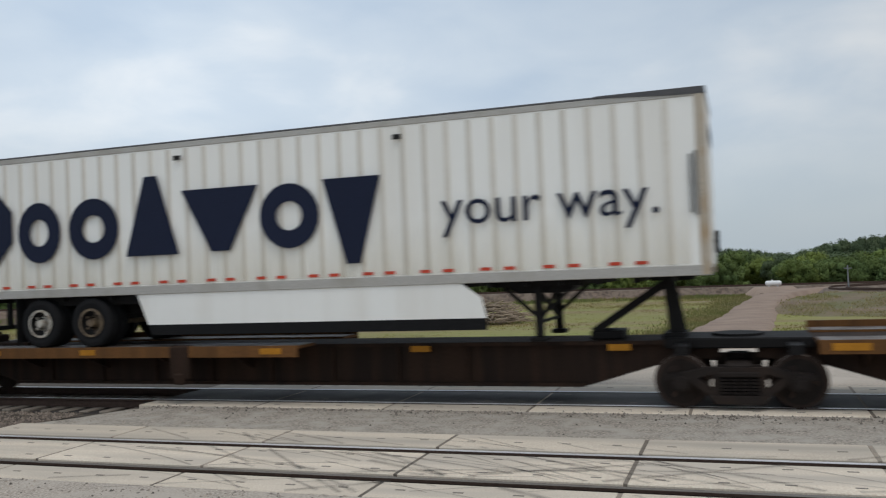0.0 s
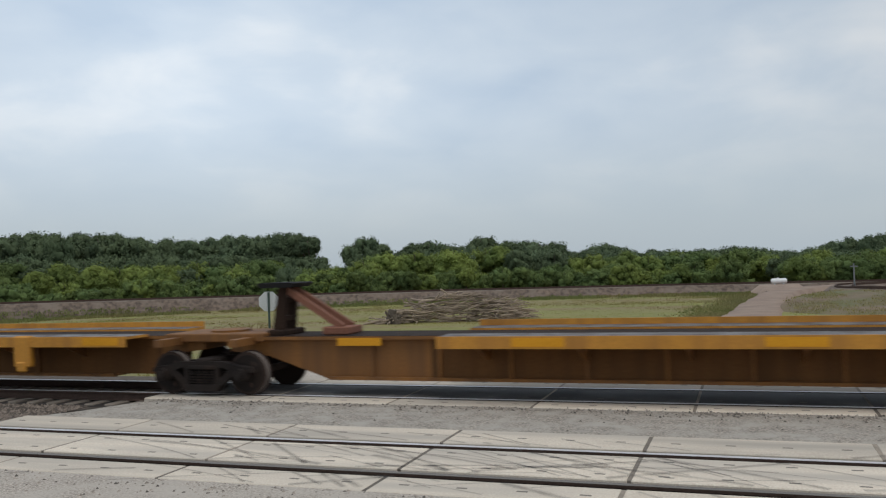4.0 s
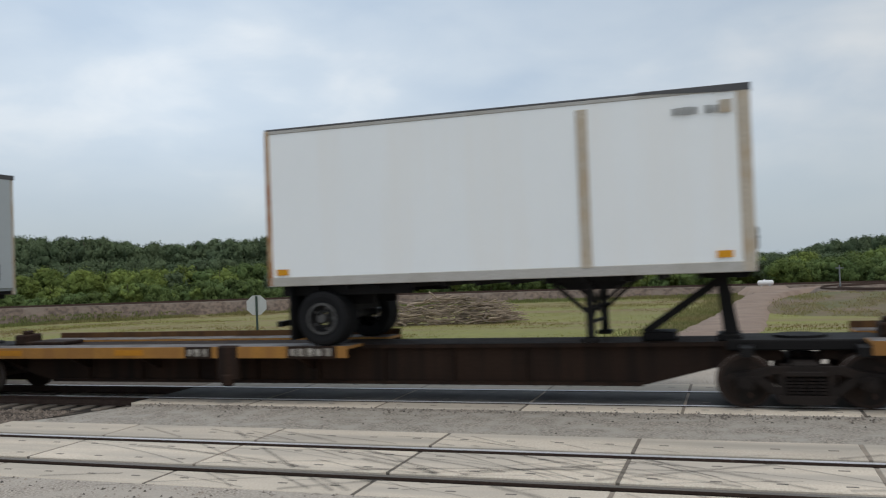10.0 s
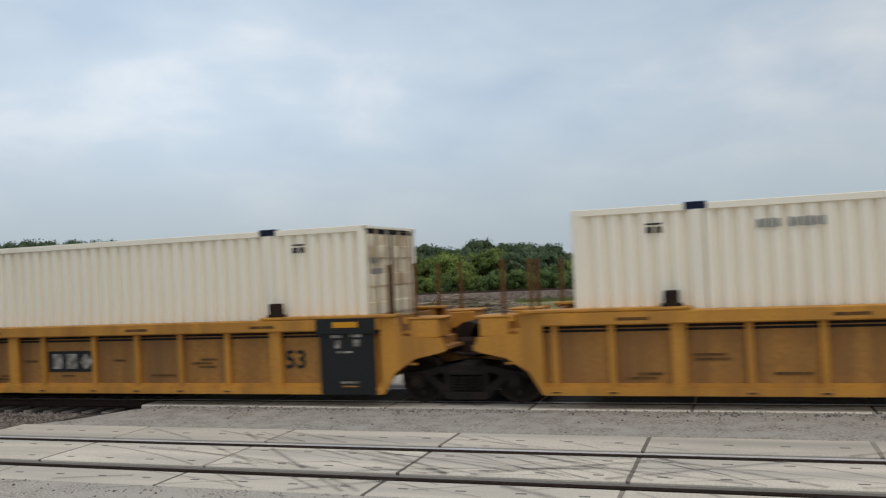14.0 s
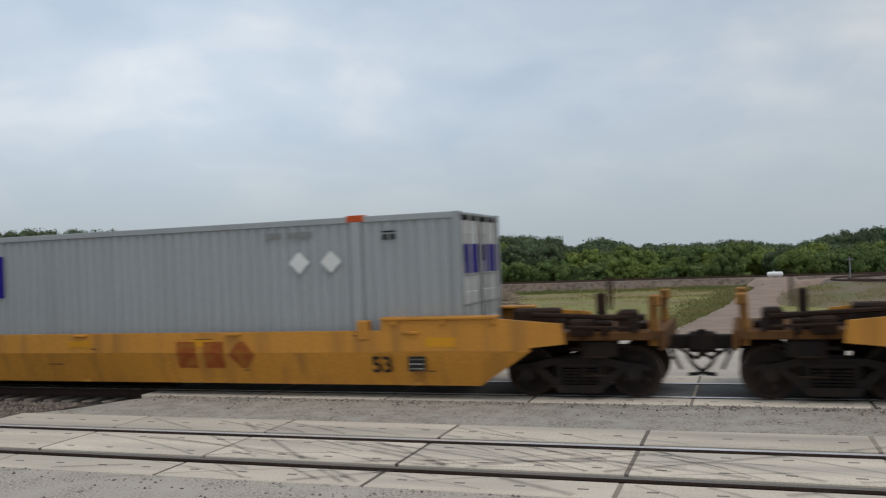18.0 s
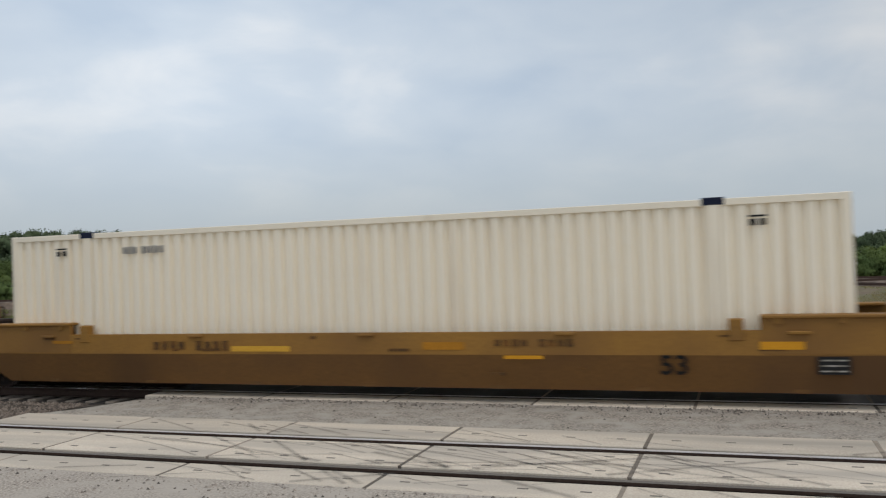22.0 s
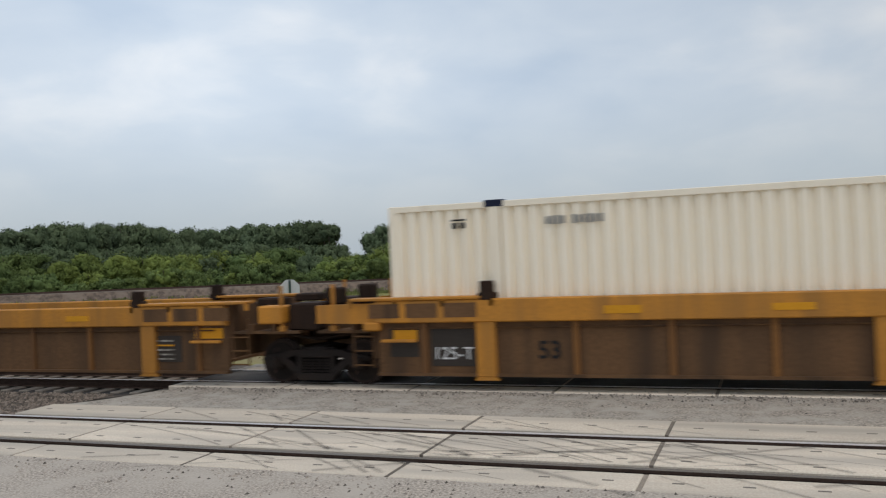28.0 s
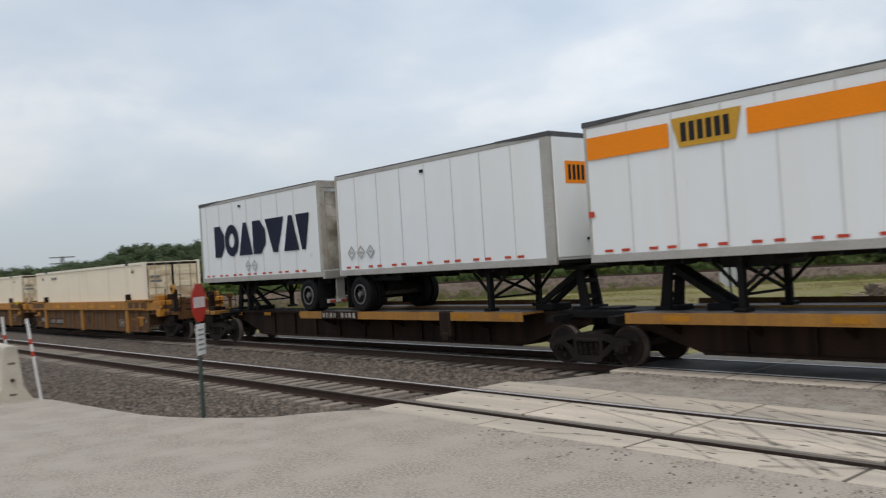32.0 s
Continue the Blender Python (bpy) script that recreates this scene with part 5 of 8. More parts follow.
# ---- train: spine cars ----
def spine_unit(qa, qb, decks, hitches, sill, edge, left_end=None, right_end=None, truck_left=True, truck_right=True, tank=False, patches=(), boards=(), fresh=False, state="empty", deckz=1.1):
    q = (qa + qb) / 2
    half = (qb - qa) / 2
    paint = "yellow" if fresh else "rust-brown and ochre"
    car = thing("spine_car_unit", "%s articulated spine car platform, %s" % (paint, state), "rail car", "platforms of the train")
    top = deckz - 0.05
    def beam(bm):
        prism(bm, [(-half + 0.3, top), (half - 0.3, top), (half - 0.3, top - 0.28), (half - 1.2, top - 0.38), (half - 2.45, 0.3), (-half + 2.45, 0.3), (-half + 1.2, top - 0.38), (-half + 0.3, top - 0.28)], -0.5, 0.5)
        prism(bm, [(-half + 0.25, top + 0.01), (half - 0.25, top + 0.01), (half - 0.25, top - 0.05), (-half + 0.25, top - 0.05)], -0.62, 0.62)
    part("centre_sill", shared(("sill", round(half, 2), sill.name, deckz), sill, beam), None, car)
    def cap(bm):
        box(bm, -half + 0.3, half - 0.3, -0.6, 0.6, top + 0.01, top + 0.016)
    part("sill_cap", shared(("sillcap", round(half, 2), deckz), STEEL_BROWN, cap), None, car)
    # darker plates along each deck's span put the shade below it into colour
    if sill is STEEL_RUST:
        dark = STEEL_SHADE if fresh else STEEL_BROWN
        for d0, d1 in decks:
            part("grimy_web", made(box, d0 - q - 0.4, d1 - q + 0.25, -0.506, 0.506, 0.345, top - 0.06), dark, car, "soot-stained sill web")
    def flange(bm):
        for s in (-1, 1):
            box(bm, -half + 2.5, half - 2.5, s * 0.5, s * 0.58, 0.28, 0.34)
            k = -half + 3.4
            while k < half - 3.3:
                box(bm, k, k + 0.05, s * 0.5, s * 0.56, 0.34, top - 0.05)
                k += 1.35
    part("sill_flange", shared(("flange", round(half, 2), sill.name, deckz), sill, flange), None, car)
    for d0, d1 in decks:
        l = d1 - d0
        for s in (-1, 1):
            def platform(bm):
                box(bm, 0, l, s * 0.62, s * 1.3, deckz - 0.05, deckz)
            def deck_edge(bm):
                box(bm, 0, l, s * 1.3, s * 1.345, deckz - 0.2, deckz + (0.012 if s < 0 else 0.12))
            part("deck_edge", shared(("deckedge", round(l, 2), s, edge.name, deckz), STEEL_DUSTY if s > 0 and edge is STEEL_OCHRE else edge, deck_edge), None, car, at=pose(d0 - q, 0, 0))
            dk = part("wheel_deck", shared(("deck", round(l, 2), s, edge.name, deckz), edge, platform), None, car, at=pose(d0 - q, 0, 0))
            def plate(bm):
                box(bm, 0.02, l - 0.02, s * 0.64, s * 1.28, deckz, deckz + 0.006)
            part("tread_plate", shared(("tread", round(l, 2), s, deckz), DECK_GREY, plate), None, dk)
            k = 0.7
            while k < l - 0.3:
                def gusset(bm):
                    a = [bm.verts.new((e, s * yy, zz)) for e in (-0.03, 0.03) for yy, zz in ((0.5, deckz - 0.06), (1.3, deckz - 0.06), (1.3, deckz - 0.16), (0.5, deckz - 0.5))]
                    for f in ((0, 1, 2, 3), (7, 6, 5, 4), (0, 4, 5, 1), (1, 5, 6, 2), (2, 6, 7, 3), (3, 7, 4, 0)):
                        bm.faces.new([a[i] for i in f])
                part("gusset", shared(("gusset", s, sill.name, deckz), sill, gusset), None, car, at=pose(d0 - q + k, 0, 0))
                k += 1.75
    if sill in (STEEL_BROWN, STEEL_RUST) and not hitches[0][1] > 0 and not state.startswith("empty"):
        def folded(bm):
            box(bm, -0.12, 0.12, -0.3, 0.3, deckz - 0.03, deckz + 0.2, 0.03)
            box(bm, -0.07, 0.07, -0.12, 0.12, deckz + 0.2, deckz + 0.28, 0.02)
            box(bm, 0.2, 1.25, -0.34, 0.34, deckz - 0.03, deckz + 0.05, 0.02)
        part("folded_hitch", shared(("folded", deckz), STEEL_BROWN, folded), None, car, at=pose(-half + 1.3, 0, 0))
    for hx, s in hitches:
        hitch(car, hx - q, s, deckz - 0.02, 2.16, BLACK_STEEL if not fresh else STEEL_BROWN, HITCH_RUST if state.startswith("empty") else None)
    if truck_left:
        truck(car, qa - q, qa)
    if truck_right:
        truck(car, qb - q, qb)
    def saddle(bm):
        box(bm, -1.15, 1.15, -0.66, 0.66, top - 0.12, top + 0.05, 0.02)
        rod(bm, (0, 0, top + 0.03), (0, 0, top + 0.09), 0.42, 16)
        box(bm, -0.95, -0.75, -1.28, 1.28, top - 0.16, top - 0.02); box(bm, 0.75, 0.95, -1.28, 1.28, top - 0.16, top - 0.02)
    for flag, x in ((truck_left, -half), (truck_right, half)):
        if flag:
            part("body_bolster", shared(("saddle", sill.name, deckz), BLACK_STEEL if not fresh else sill, saddle), None, car, at=pose(x, 0, 0))
    for flag, x, s in ((left_end, -half, -1), (right_end, half, 1)):
        if flag:
            coupled_end(car, x + s * 1.05, s, deckz, edge)
            brake_wheel(car, x + s * 1.0, s, deckz, edge)
    if tank:
        def reservoir(bm):
            rod(bm, (-0.36, -0.86, 0.8), (0.36, -0.86, 0.8), 0.17, 16)
            for s in (-1, 1):
                rod(bm, (s * 0.36, -0.86, 0.8), (s * 0.43, -0.86, 0.8), 0.17, 16, 0.09)
                box(bm, s * 0.25 - 0.03, s * 0.25 + 0.03, -0.9, -0.45, 0.72, 1.0)
        part("air_reservoir", shared(("reservoir", edge.name), edge if fresh else STEEL_SHADE, reservoir), None, car, at=pose(tank - q, 0, 0))
        def pipes(bm):
            rod(bm, (-2.6, -0.72, 0.62), (-0.7, -0.72, 0.8), 0.025, 6); rod(bm, (-2.9, -0.66, 0.5), (0.9, -0.66, 0.5), 0.03, 6)
            rod(bm, (-2.2, -0.75, 0.9), (-0.6, -0.75, 0.92), 0.02, 6); box(bm, -2.3, -1.8, -0.85, -0.6, 0.55, 0.78, 0.02)
        part("brake_rigging", shared(("pipes", edge.name), STEEL_RUST if fresh else STEEL_SHADE, pipes), None, car, at=pose(tank - q, 0, 0))
    for px, w in patches:
        on_deck = any(d0 - 0.1 < px < d1 + 0.1 for d0, d1 in decks)
        patch(car, px - q, deckz - 0.09 if on_deck else deckz - 0.14, w if fresh else w * 0.75, 0.15 if fresh else 0.11, -1.346 if on_deck else -0.625, REFLECT_YELLOW if fresh else REFLECT_WORN)
    for bx, w, n in boards:
        stencil(car, bx - q, deckz - 0.095, w, 0.15, -1.346, WORN_WHITE, n, STEEL_BROWN)
    def bracket(bm):
        box(bm, -0.22, 0.22, -1.37, -1.2, deckz - 0.62, deckz + 0.03, 0.03)
        box(bm, -0.12, 0.12, -1.4, -1.3, deckz - 0.72, deckz - 0.5, 0.03)
    for d0, d1 in decks:
        part("lift_bracket", shared(("bracket", edge.name, deckz), edge if fresh else STEEL_BROWN, bracket), None, car, at=pose(d0 + (d1 - d0) * 0.72 - q, 0, 0))
    return rolling(car, q)


A = dict(sill=STEEL_BROWN, edge=STEEL_OCHRE)
A2 = dict(sill=STEEL_BROWN, edge=STEEL_SHADE)
spine_unit(-17.6, -0.1, [(-16.9, -7.75)], [(-1.1, -1)], **A2, patches=((-15, .6), (-12.5, .5), (-8.3, .6), (-5.6, .5), (-2, .5)), state="carrying a long trailer")
spine_unit(-0.1, 17.3, [(1.06, 9.68)], [(16.15, -1)], **A2, truck_left=False, patches=((1.5, .7), (3.6, .5), (4.7, .35), (6.6, .6), (9.2, .6), (11, .6), (13.2, .6)), state="empty with its hitch raised")
spine_unit(17.3, 33.5, [(18.1, 26.8)], [(33.6, -1)], **A2, truck_left=False, right_end=True, patches=((19.2, .6), (24.2, .5), (28, .5), (30.6, .5)), boards=((22.4, 1.3, 6),), state="carrying a long trailer")
B = dict(sill=STEEL_RUST, edge=STEEL_GOLD, fresh=True)
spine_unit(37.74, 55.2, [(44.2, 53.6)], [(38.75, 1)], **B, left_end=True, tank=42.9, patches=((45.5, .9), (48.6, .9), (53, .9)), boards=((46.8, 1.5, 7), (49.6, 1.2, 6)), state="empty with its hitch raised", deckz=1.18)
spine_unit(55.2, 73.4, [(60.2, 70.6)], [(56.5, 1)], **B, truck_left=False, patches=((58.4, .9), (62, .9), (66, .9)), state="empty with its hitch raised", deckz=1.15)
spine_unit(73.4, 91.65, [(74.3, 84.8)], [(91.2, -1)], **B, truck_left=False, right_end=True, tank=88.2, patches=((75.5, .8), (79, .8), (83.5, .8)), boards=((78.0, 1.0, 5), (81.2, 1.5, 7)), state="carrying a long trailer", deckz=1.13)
C = dict(sill=STEEL_BROWN, edge=STEEL_OCHRE)
spine_unit(95.75, 112.07, [(102.2, 111.4)], [(96.55, 1)], **C, left_end=True, patches=((96, .6), (103, .8), (106, .8), (109, .9)), boards=((104.5, 1.8, 8),), state="carrying a grey short trailer", deckz=1.07)
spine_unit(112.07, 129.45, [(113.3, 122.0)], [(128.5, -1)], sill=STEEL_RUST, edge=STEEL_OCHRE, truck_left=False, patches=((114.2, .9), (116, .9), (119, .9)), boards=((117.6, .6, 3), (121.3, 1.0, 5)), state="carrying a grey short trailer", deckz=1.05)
spine_unit(129.45, 146.9, [(130.8, 139.4)], [(145.95, -1)], **C, truck_left=False, tank=141.4, patches=((131.6, .9), (133.5, .9), (136, .9)), boards=((134.8, .6, 3), (138.1, 1.8, 8)), state="carrying a grey short trailer", deckz=1.05)
spine_unit(146.9, 164.3, [(147.9, 156.7)], [(163.2, -1)], **C, truck_left=False, patches=((149, .9), (152, .9)), boards=((153.6, .5, 3), (156.0, .9, 5)), state="carrying a white short trailer", deckz=1.05)
spine_unit(164.3, 180.75, [(165.2, 174.2)], [(180.3, -1)], **C, truck_left=False, right_end=True, tank=176.2, patches=((166, .9), (169, .9)), boards=((171.5, 1.2, 6),), state="carrying a white short trailer", deckz=1.07)
spine_unit(492.9, 510.75, [(499.4, 509.1)], [(493.3, 1), (510.0, -1)], **A, left_end=True, patches=((493.8, .8), (496, .6), (498.4, .7), (507, .7), (508.6, .6)), boards=((501.6, 1.8, 9),), state="carrying two short trailers", deckz=1.15)
last_spine = spine_unit(510.75, 528.6, [(512.0, 521.5)], [(512.25, 1)], **A, truck_left=False, patches=((513.2, .8), (516.5, .8), (518.5, .8)), state="carrying a short trailer", deckz=1.15)


# ---- train: well cars ----
RIBS = (-8.2, -7.27, -6.22, -5.17, -4.12, -3.1, -2.06, -0.76, 0.0, 0.76, 2.06, 3.1, 4.12, 5.17, 6.22, 7.27, 8.2)


def well_car(style, qa, qb, w0, w1, main, panel, left_end=False, right_end=False, truck_left=True, truck_right=True, marks=(), state="loaded with a container", tall=0.0):
    """A container well between two trucks; the well's side walls reach from w0 to w1."""
    q = (qa + qb) / 2
    half = (qb - qa) / 2
    a, b = w0 - q, w1 - q
    tone = {"chrome_yellow_paint": "yellow", "grimy_golden_paint": "grimy yellow", "weathered_amber_paint": "amber", "faded_ochre_paint": "ochre"}.get(main.name, "brown")
    car = thing("well_car", "%s %s-sided container well car, %s" % (tone, {"ribbed": "ribbed", "smooth": "smooth", "boxed": "box-chorded"}[style], state), "rail car", "platforms of the train")
    ribs = tuple(math.copysign(1.12, r) if abs(r) == 0.76 and (left_end or right_end) else r for r in RIBS)
    key = (style, tall, round(half, 2), round(a, 2), round(b, 2), main.name)
    yo = 1.42
    if style == "smooth":
        yo = 1.49
    if style == "ribbed":
        zt, zc, zb = 1.58, 1.36, 0.22
    elif style == "boxed":
        zt, zc, zb = 1.58, 1.18, 0.24
    else:
        zt, zc, zb = 1.2 + tall, 0.82, 0.23
    for s in (-1, 1):
        def chord(bm):
            if style == "smooth":
                prism(bm, [(a - 0.9, zc), (b + 0.9, zc), (b + 0.9, zt), (a - 0.9, zt)], s * (yo - 0.1), s * yo)
            else:
                box(bm, a, b, s * (yo - 0.14), s * (yo + (0.045 if style == "ribbed" else 0.02)), zc, zt, 0.02)
        part("top_chord", shared(("chord", s) + key, main, chord), None, car)
        def wall(bm):
            if style == "smooth":
                vs = []
                for e in (a, b):
                    sl = 0.9 if e == a else -0.9
                    vs += [bm.verts.new((e - sl, s * yo * 0.999, zc)), bm.verts.new((e, s * (yo - 0.17), zb)), bm.verts.new((e, s * (yo - 0.19), zb)), bm.verts.new((e - sl, s * (yo - 0.03), zc))]
                for f in ((0, 1, 2, 3), (7, 6, 5, 4), (0, 4, 5, 1), (1, 5, 6, 2), (2, 6, 7, 3), (3, 7, 4, 0)):
                    bm.faces.new([vs[i] for i in f])
            else:
                box(bm, a, b, s * (yo - 0.14), s * (yo - 0.115 if style == "ribbed" else yo - 0.1), zb, zc)
                if style == "boxed":
                    box(bm, a, b, s * (yo - 0.16), s * (yo - 0.03), zb, zb + 0.05)
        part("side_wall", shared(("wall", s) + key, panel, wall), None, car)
        if style == "ribbed":
            def lower(bm):
                prism(bm, [(a, zb), (b, zb), (b, zb + 0.13), (a, zb + 0.13)], s * (yo - 0.13), s * (yo - 0.01))
                prism(bm, [(a, zb + 0.131), (b, zb + 0.131), (b, zb + 0.19), (a, zb + 0.19)], s * (yo - 0.13), s * (yo - 0.06))
            part("bottom_chord", shared(("lower", s) + key, main, lower), None, car)
            # solid black strips draw in the shade of the gap under the chord
            for zz in (1.305, 1.245):
                part("slot", shared(("slot", s) + key, BLACK_STEEL, lambda bm: box(bm, a, b, s * (yo - 0.116), s * (yo - 0.106), 0, 0.038)), None, car, at=pose(0, 0, zz))
            for off in ribs:
                wide = off in (-6.22, 0.0, 6.22)
                rw = 0.12 if wide else 0.055
                def rib(bm):
                    box(bm, -rw, rw, s * (yo - 0.13), s * (yo - (0.02 if wide else 0.035)), zb + 0.02, zc + 0.01, 0.012)
                    box(bm, -0.075, 0.075, s * (yo - 0.03), s * (yo + 0.004), zb + 0.03, zb + 0.075, 0.01, mat=1)
                    if wide:
                        prism(bm, [(-rw - 0.1, zb + 0.01), (rw + 0.1, zb + 0.01), (rw, zb + 0.17), (-rw, zb + 0.17)], s * (yo - 0.1), s * (yo + 0.006))
                part("rib", shared(("rib", s, wide, main.name), [main, RUST_STAIN], rib), None, car, at=pose(off, 0, 0))
        elif style == "boxed":
            part("grab_pipe", shared(("pipe", s) + key, STEEL_DUSTY, lambda bm: rod(bm, (a + 0.3, s * (yo - 0.065), 1.08), (b - 0.3, s * (yo - 0.065), 1.08), 0.014, 6)), None, car)
            for off in (-7.3, -6.15, -4.6, -3.06, -1.53, 0.0, 1.53, 3.06, 4.6, 6.13, 7.3):
                wide = off in (-6.15, 0.0, 6.13)
                rw = 0.17 if wide else 0.05
                def rib(bm):
                    box(bm, -rw, rw, s * (yo - 0.12), s * (yo - (0.002 if wide else 0.04)), zb, zc + 0.01, 0.012)
                    if wide:
                        prism(bm, [(-rw, zb), (rw, zb), (rw + 0.05, zb - 0.06), (-rw - 0.05, zb - 0.06)], s * (yo - 0.12), s * (yo + 0.0))
                part("rib", shared(("boxrib", s, wide, main.name), main if wide else STEEL_RUST, rib), None, car, at=pose(off - (0.22 if truck_left is False else -0.04), 0, 0))
        for e, o in ((a, -1), (b, 1)):
            def end_web(bm):
                pts = [(e, zt), (e + o * 0.3, zt - 0.02), (e + o * 0.42, 1.24), (e + o * 1.12, 1.2), (e + o * 1.2, 0.98), (e + o * 1.05, 0.93), (e + o * 0.62, 0.84), (e + o * 0.25, 0.6), (e + o * 0.03, zb + 0.02), (e, zb)]
                if style == "boxed":
                    k = 1.2 if o < 0 else 0.04
                    pts = [(e, zt - 0.04), (e + o * k, zt - 0.06), (e + o * k, 1.19), (e, 1.17)]
                    if left_end if o < 0 else right_end:
                        k = 1.65
                        pts = [(e, zt - 0.02), (e + o * (k - 0.08), zt - 0.1), (e + o * k, 1.32), (e + o * (k - 0.08), 1.2), (e, 1.17)]
                if style == "smooth":
                    pts = [(e - o * 1.75, 1.38 + tall * 0.5), (e + o * 0.35, 1.38 + tall * 0.5), (e + o * 1.45, 1.28), (e + o * 1.5, 0.95), (e + o * 1.0, 0.9), (e + o * 0.62, 0.84), (e - o * 1.75, 0.84)]
                prism(bm, pts, s * (yo - 0.09), s * (yo - (0.01 if style != "smooth" else -0.006)))
            part("end_web", shared(("web", s, o, left_end, right_end) + key, main, end_web), None, car)
            if style == "smooth":
                def cap(bm):
                    box(bm, e - o * 1.75, e + o * 0.35, s * (yo - 0.3), s * (yo + 0.05), 1.38 + tall * 0.5, 1.43 + tall * 0.5, 0.012)
                    for k in range(3):
                        box(bm, e - o * (1.5 - 0.9 * k) - 0.05, e - o * (1.5 - 0.9 * k) + 0.05, s * (yo - 0.02), s * (yo + 0.035), 1.3, 1.38)
                part("walkway_ledge", shared(("ledge", s, o) + key, main, cap), None, car)
                continue
            if style == "boxed":
                open_end = left_end if o < 0 else right_end
                if open_end:
                    blocks = ((1.17, 1.57, 0.4, -0.02, 0.92, 1.22), (0.82, 1.63, 0.5, 0.0, zt - 0.2, zt + 0.0), (0.91, 1.31, 0.5, 0.06, zt, zt + 0.22), (1.36, 1.6, 0.7, 0.4, zt, zt + 0.24))
                elif o < 0:
                    blocks = ((-0.09, 0.25, 0.3, -0.03, 1.04, 1.2), (1.26, 1.9, 0.9, 0.2, 1.05, 1.56), (1.0, 1.3, 0.9, 0.55, 1.5, 1.82))
                else:
                    blocks = ((0.73, 1.24, 0.4, 0.01, 1.19, 1.53), (1.3, 1.72, 0.9, 0.2, 1.05, 1.52), (0.4, 0.95, 0.9, 0.5, 1.5, 1.66))
                for k, (x0, x1, y0, y1, z0, z1) in enumerate(blocks):
                    part("end_block", shared(("stepblock", s, o, open_end, k) + key, main if k < (3 if open_end else 1) else STEEL_BROWN, lambda bm: box(bm, e + o * x0, e + o * x1, s * (yo - y0), s * (yo - y1), z0, z1, 0.03)), None, car)
            if style == "ribbed":
                for k, (x0, x1, y0, y1, z0, z1) in enumerate(((0.56, 1.08, 0.62, 0.03, 1.2, 1.52), (0.5, 1.15, 0.6, 0.02, 1.52, 1.56), (0.36, 0.56, 0.3, 0.1, 1.15, 1.32))):
                    part("end_block", shared(("endblock", s, o, k) + key, main, lambda bm: box(bm, e + o * x0, e + o * x1, s * (yo - y0), s * (yo - y1), z0, z1, 0.02)), None, car)
            if style == "boxed" and s < 0:
                # flat darker patches on the chord paint the recesses' shade below the ledge
                def recess(bm):
                    box(bm, -0.3, 0.3, -0.004, 0, -0.13, 0.12)
                for k in range(3):
                    part("chord_recess", shared(("recess", panel.name), panel, recess), None, car, at=pose(e - o * (1.62 - 0.72 * k), -yo - 0.0205, 1.4))
                def rungs(bm):
                    for z in (0.42, 0.68, 0.94):
                        rod(bm, (-0.2, 0, z), (0.2, 0, z), 0.016, 6)
                    for dx in (-0.2, 0.2):
                        rod(bm, (dx, 0, 0.38), (dx, 0, 1.3), 0.018, 6)
                if not (left_end if o < 0 else right_end):
                    part("ladder", shared("side_ladder", STEEL_DUSTY, rungs), None, car, at=pose(e + o * 0.28, -yo + 0.06, 0))
                def toe(bm):
                    box(bm, -0.34, 0.34, -0.06, 0.05, 0, 0.05, 0.01)
                part("step_shelf", shared(("toe", main.name), main, toe), None, car, at=pose(e - o * 0.45, -yo, 0.84))
            def ledge(bm):
                box(bm, e - o * (2.0 if style == "boxed" else 2.4), e + o * (0.3 if style == "ribbed" else 0.82 if (left_end if o < 0 else right_end) else 0.5), s * (yo - 0.3), s * (yo + 0.05), zt, zt + 0.05, 0.01)
                for k in range(4):
                    box(bm, e - o * (2.2 - k * 0.9) - 0.04, e - o * (2.2 - k * 0.9) + 0.04, s * (yo - 0.02), s * (yo + 0.02), zt - 0.12, zt)
            part("walkway_ledge", shared(("ledge", s, o, left_end, right_end) + key, main, ledge), None, car)
    def floor_beams(bm):
        n = 7
        for k in range(n):
            x = a + (b - a) * (k + 0.5) / n
            box(bm, x - 0.12, x + 0.12, -yo + 0.15, yo - 0.15, zb, zb + 0.06)
    part("floor_grid", shared(("floor",) + key, panel, floor_beams), None, car)
    for o, e, c, flag in ((-1, a, -half, left_end), (1, b, half, right_end)):
        def end_frame(bm):
            box(bm, e + o * 0.02, e + o * 0.12, -yo + 0.1, yo - 0.1, zb + 0.3, zt - 0.02)
            prism(bm, [(e, 1.0), (c + o * 0.5, 1.0), (c + o * 0.5, 0.82), (e, 0.55)], -0.4, 0.4)
            box(bm, e + o * 0.1, c - o * 0.2, -yo + 0.12, yo - 0.12, 1.0, 1.05)
            for k in range(2):
                box(bm, e + o * (0.5 + 0.5 * k) - 0.05, e + o * (0.5 + 0.5 * k) + 0.05, -yo + 0.12, yo - 0.12, 1.05, 1.18)
        part("end_frame", shared(("endframe", o) + key, panel if style != "smooth" else STEEL_BROWN, end_frame), None, car)
        if style == "smooth":
            for k, (x0, x1, y0, z1) in enumerate(((1.56, 1.95, 0.1, 1.34), (2.05, 2.18, 0.15, 1.2), (2.3, 2.62, 0.3, 1.46), (0.5, 1.3, 0.5, 1.5))):
                part("equipment_box", shared(("gearbox", o, k) + key, STEEL_BROWN, lambda bm: box(bm, e + o * x0, e + o * x1, -yo + y0, -yo + y0 + 0.45, 1.06, z1, 0.04)), None, car)
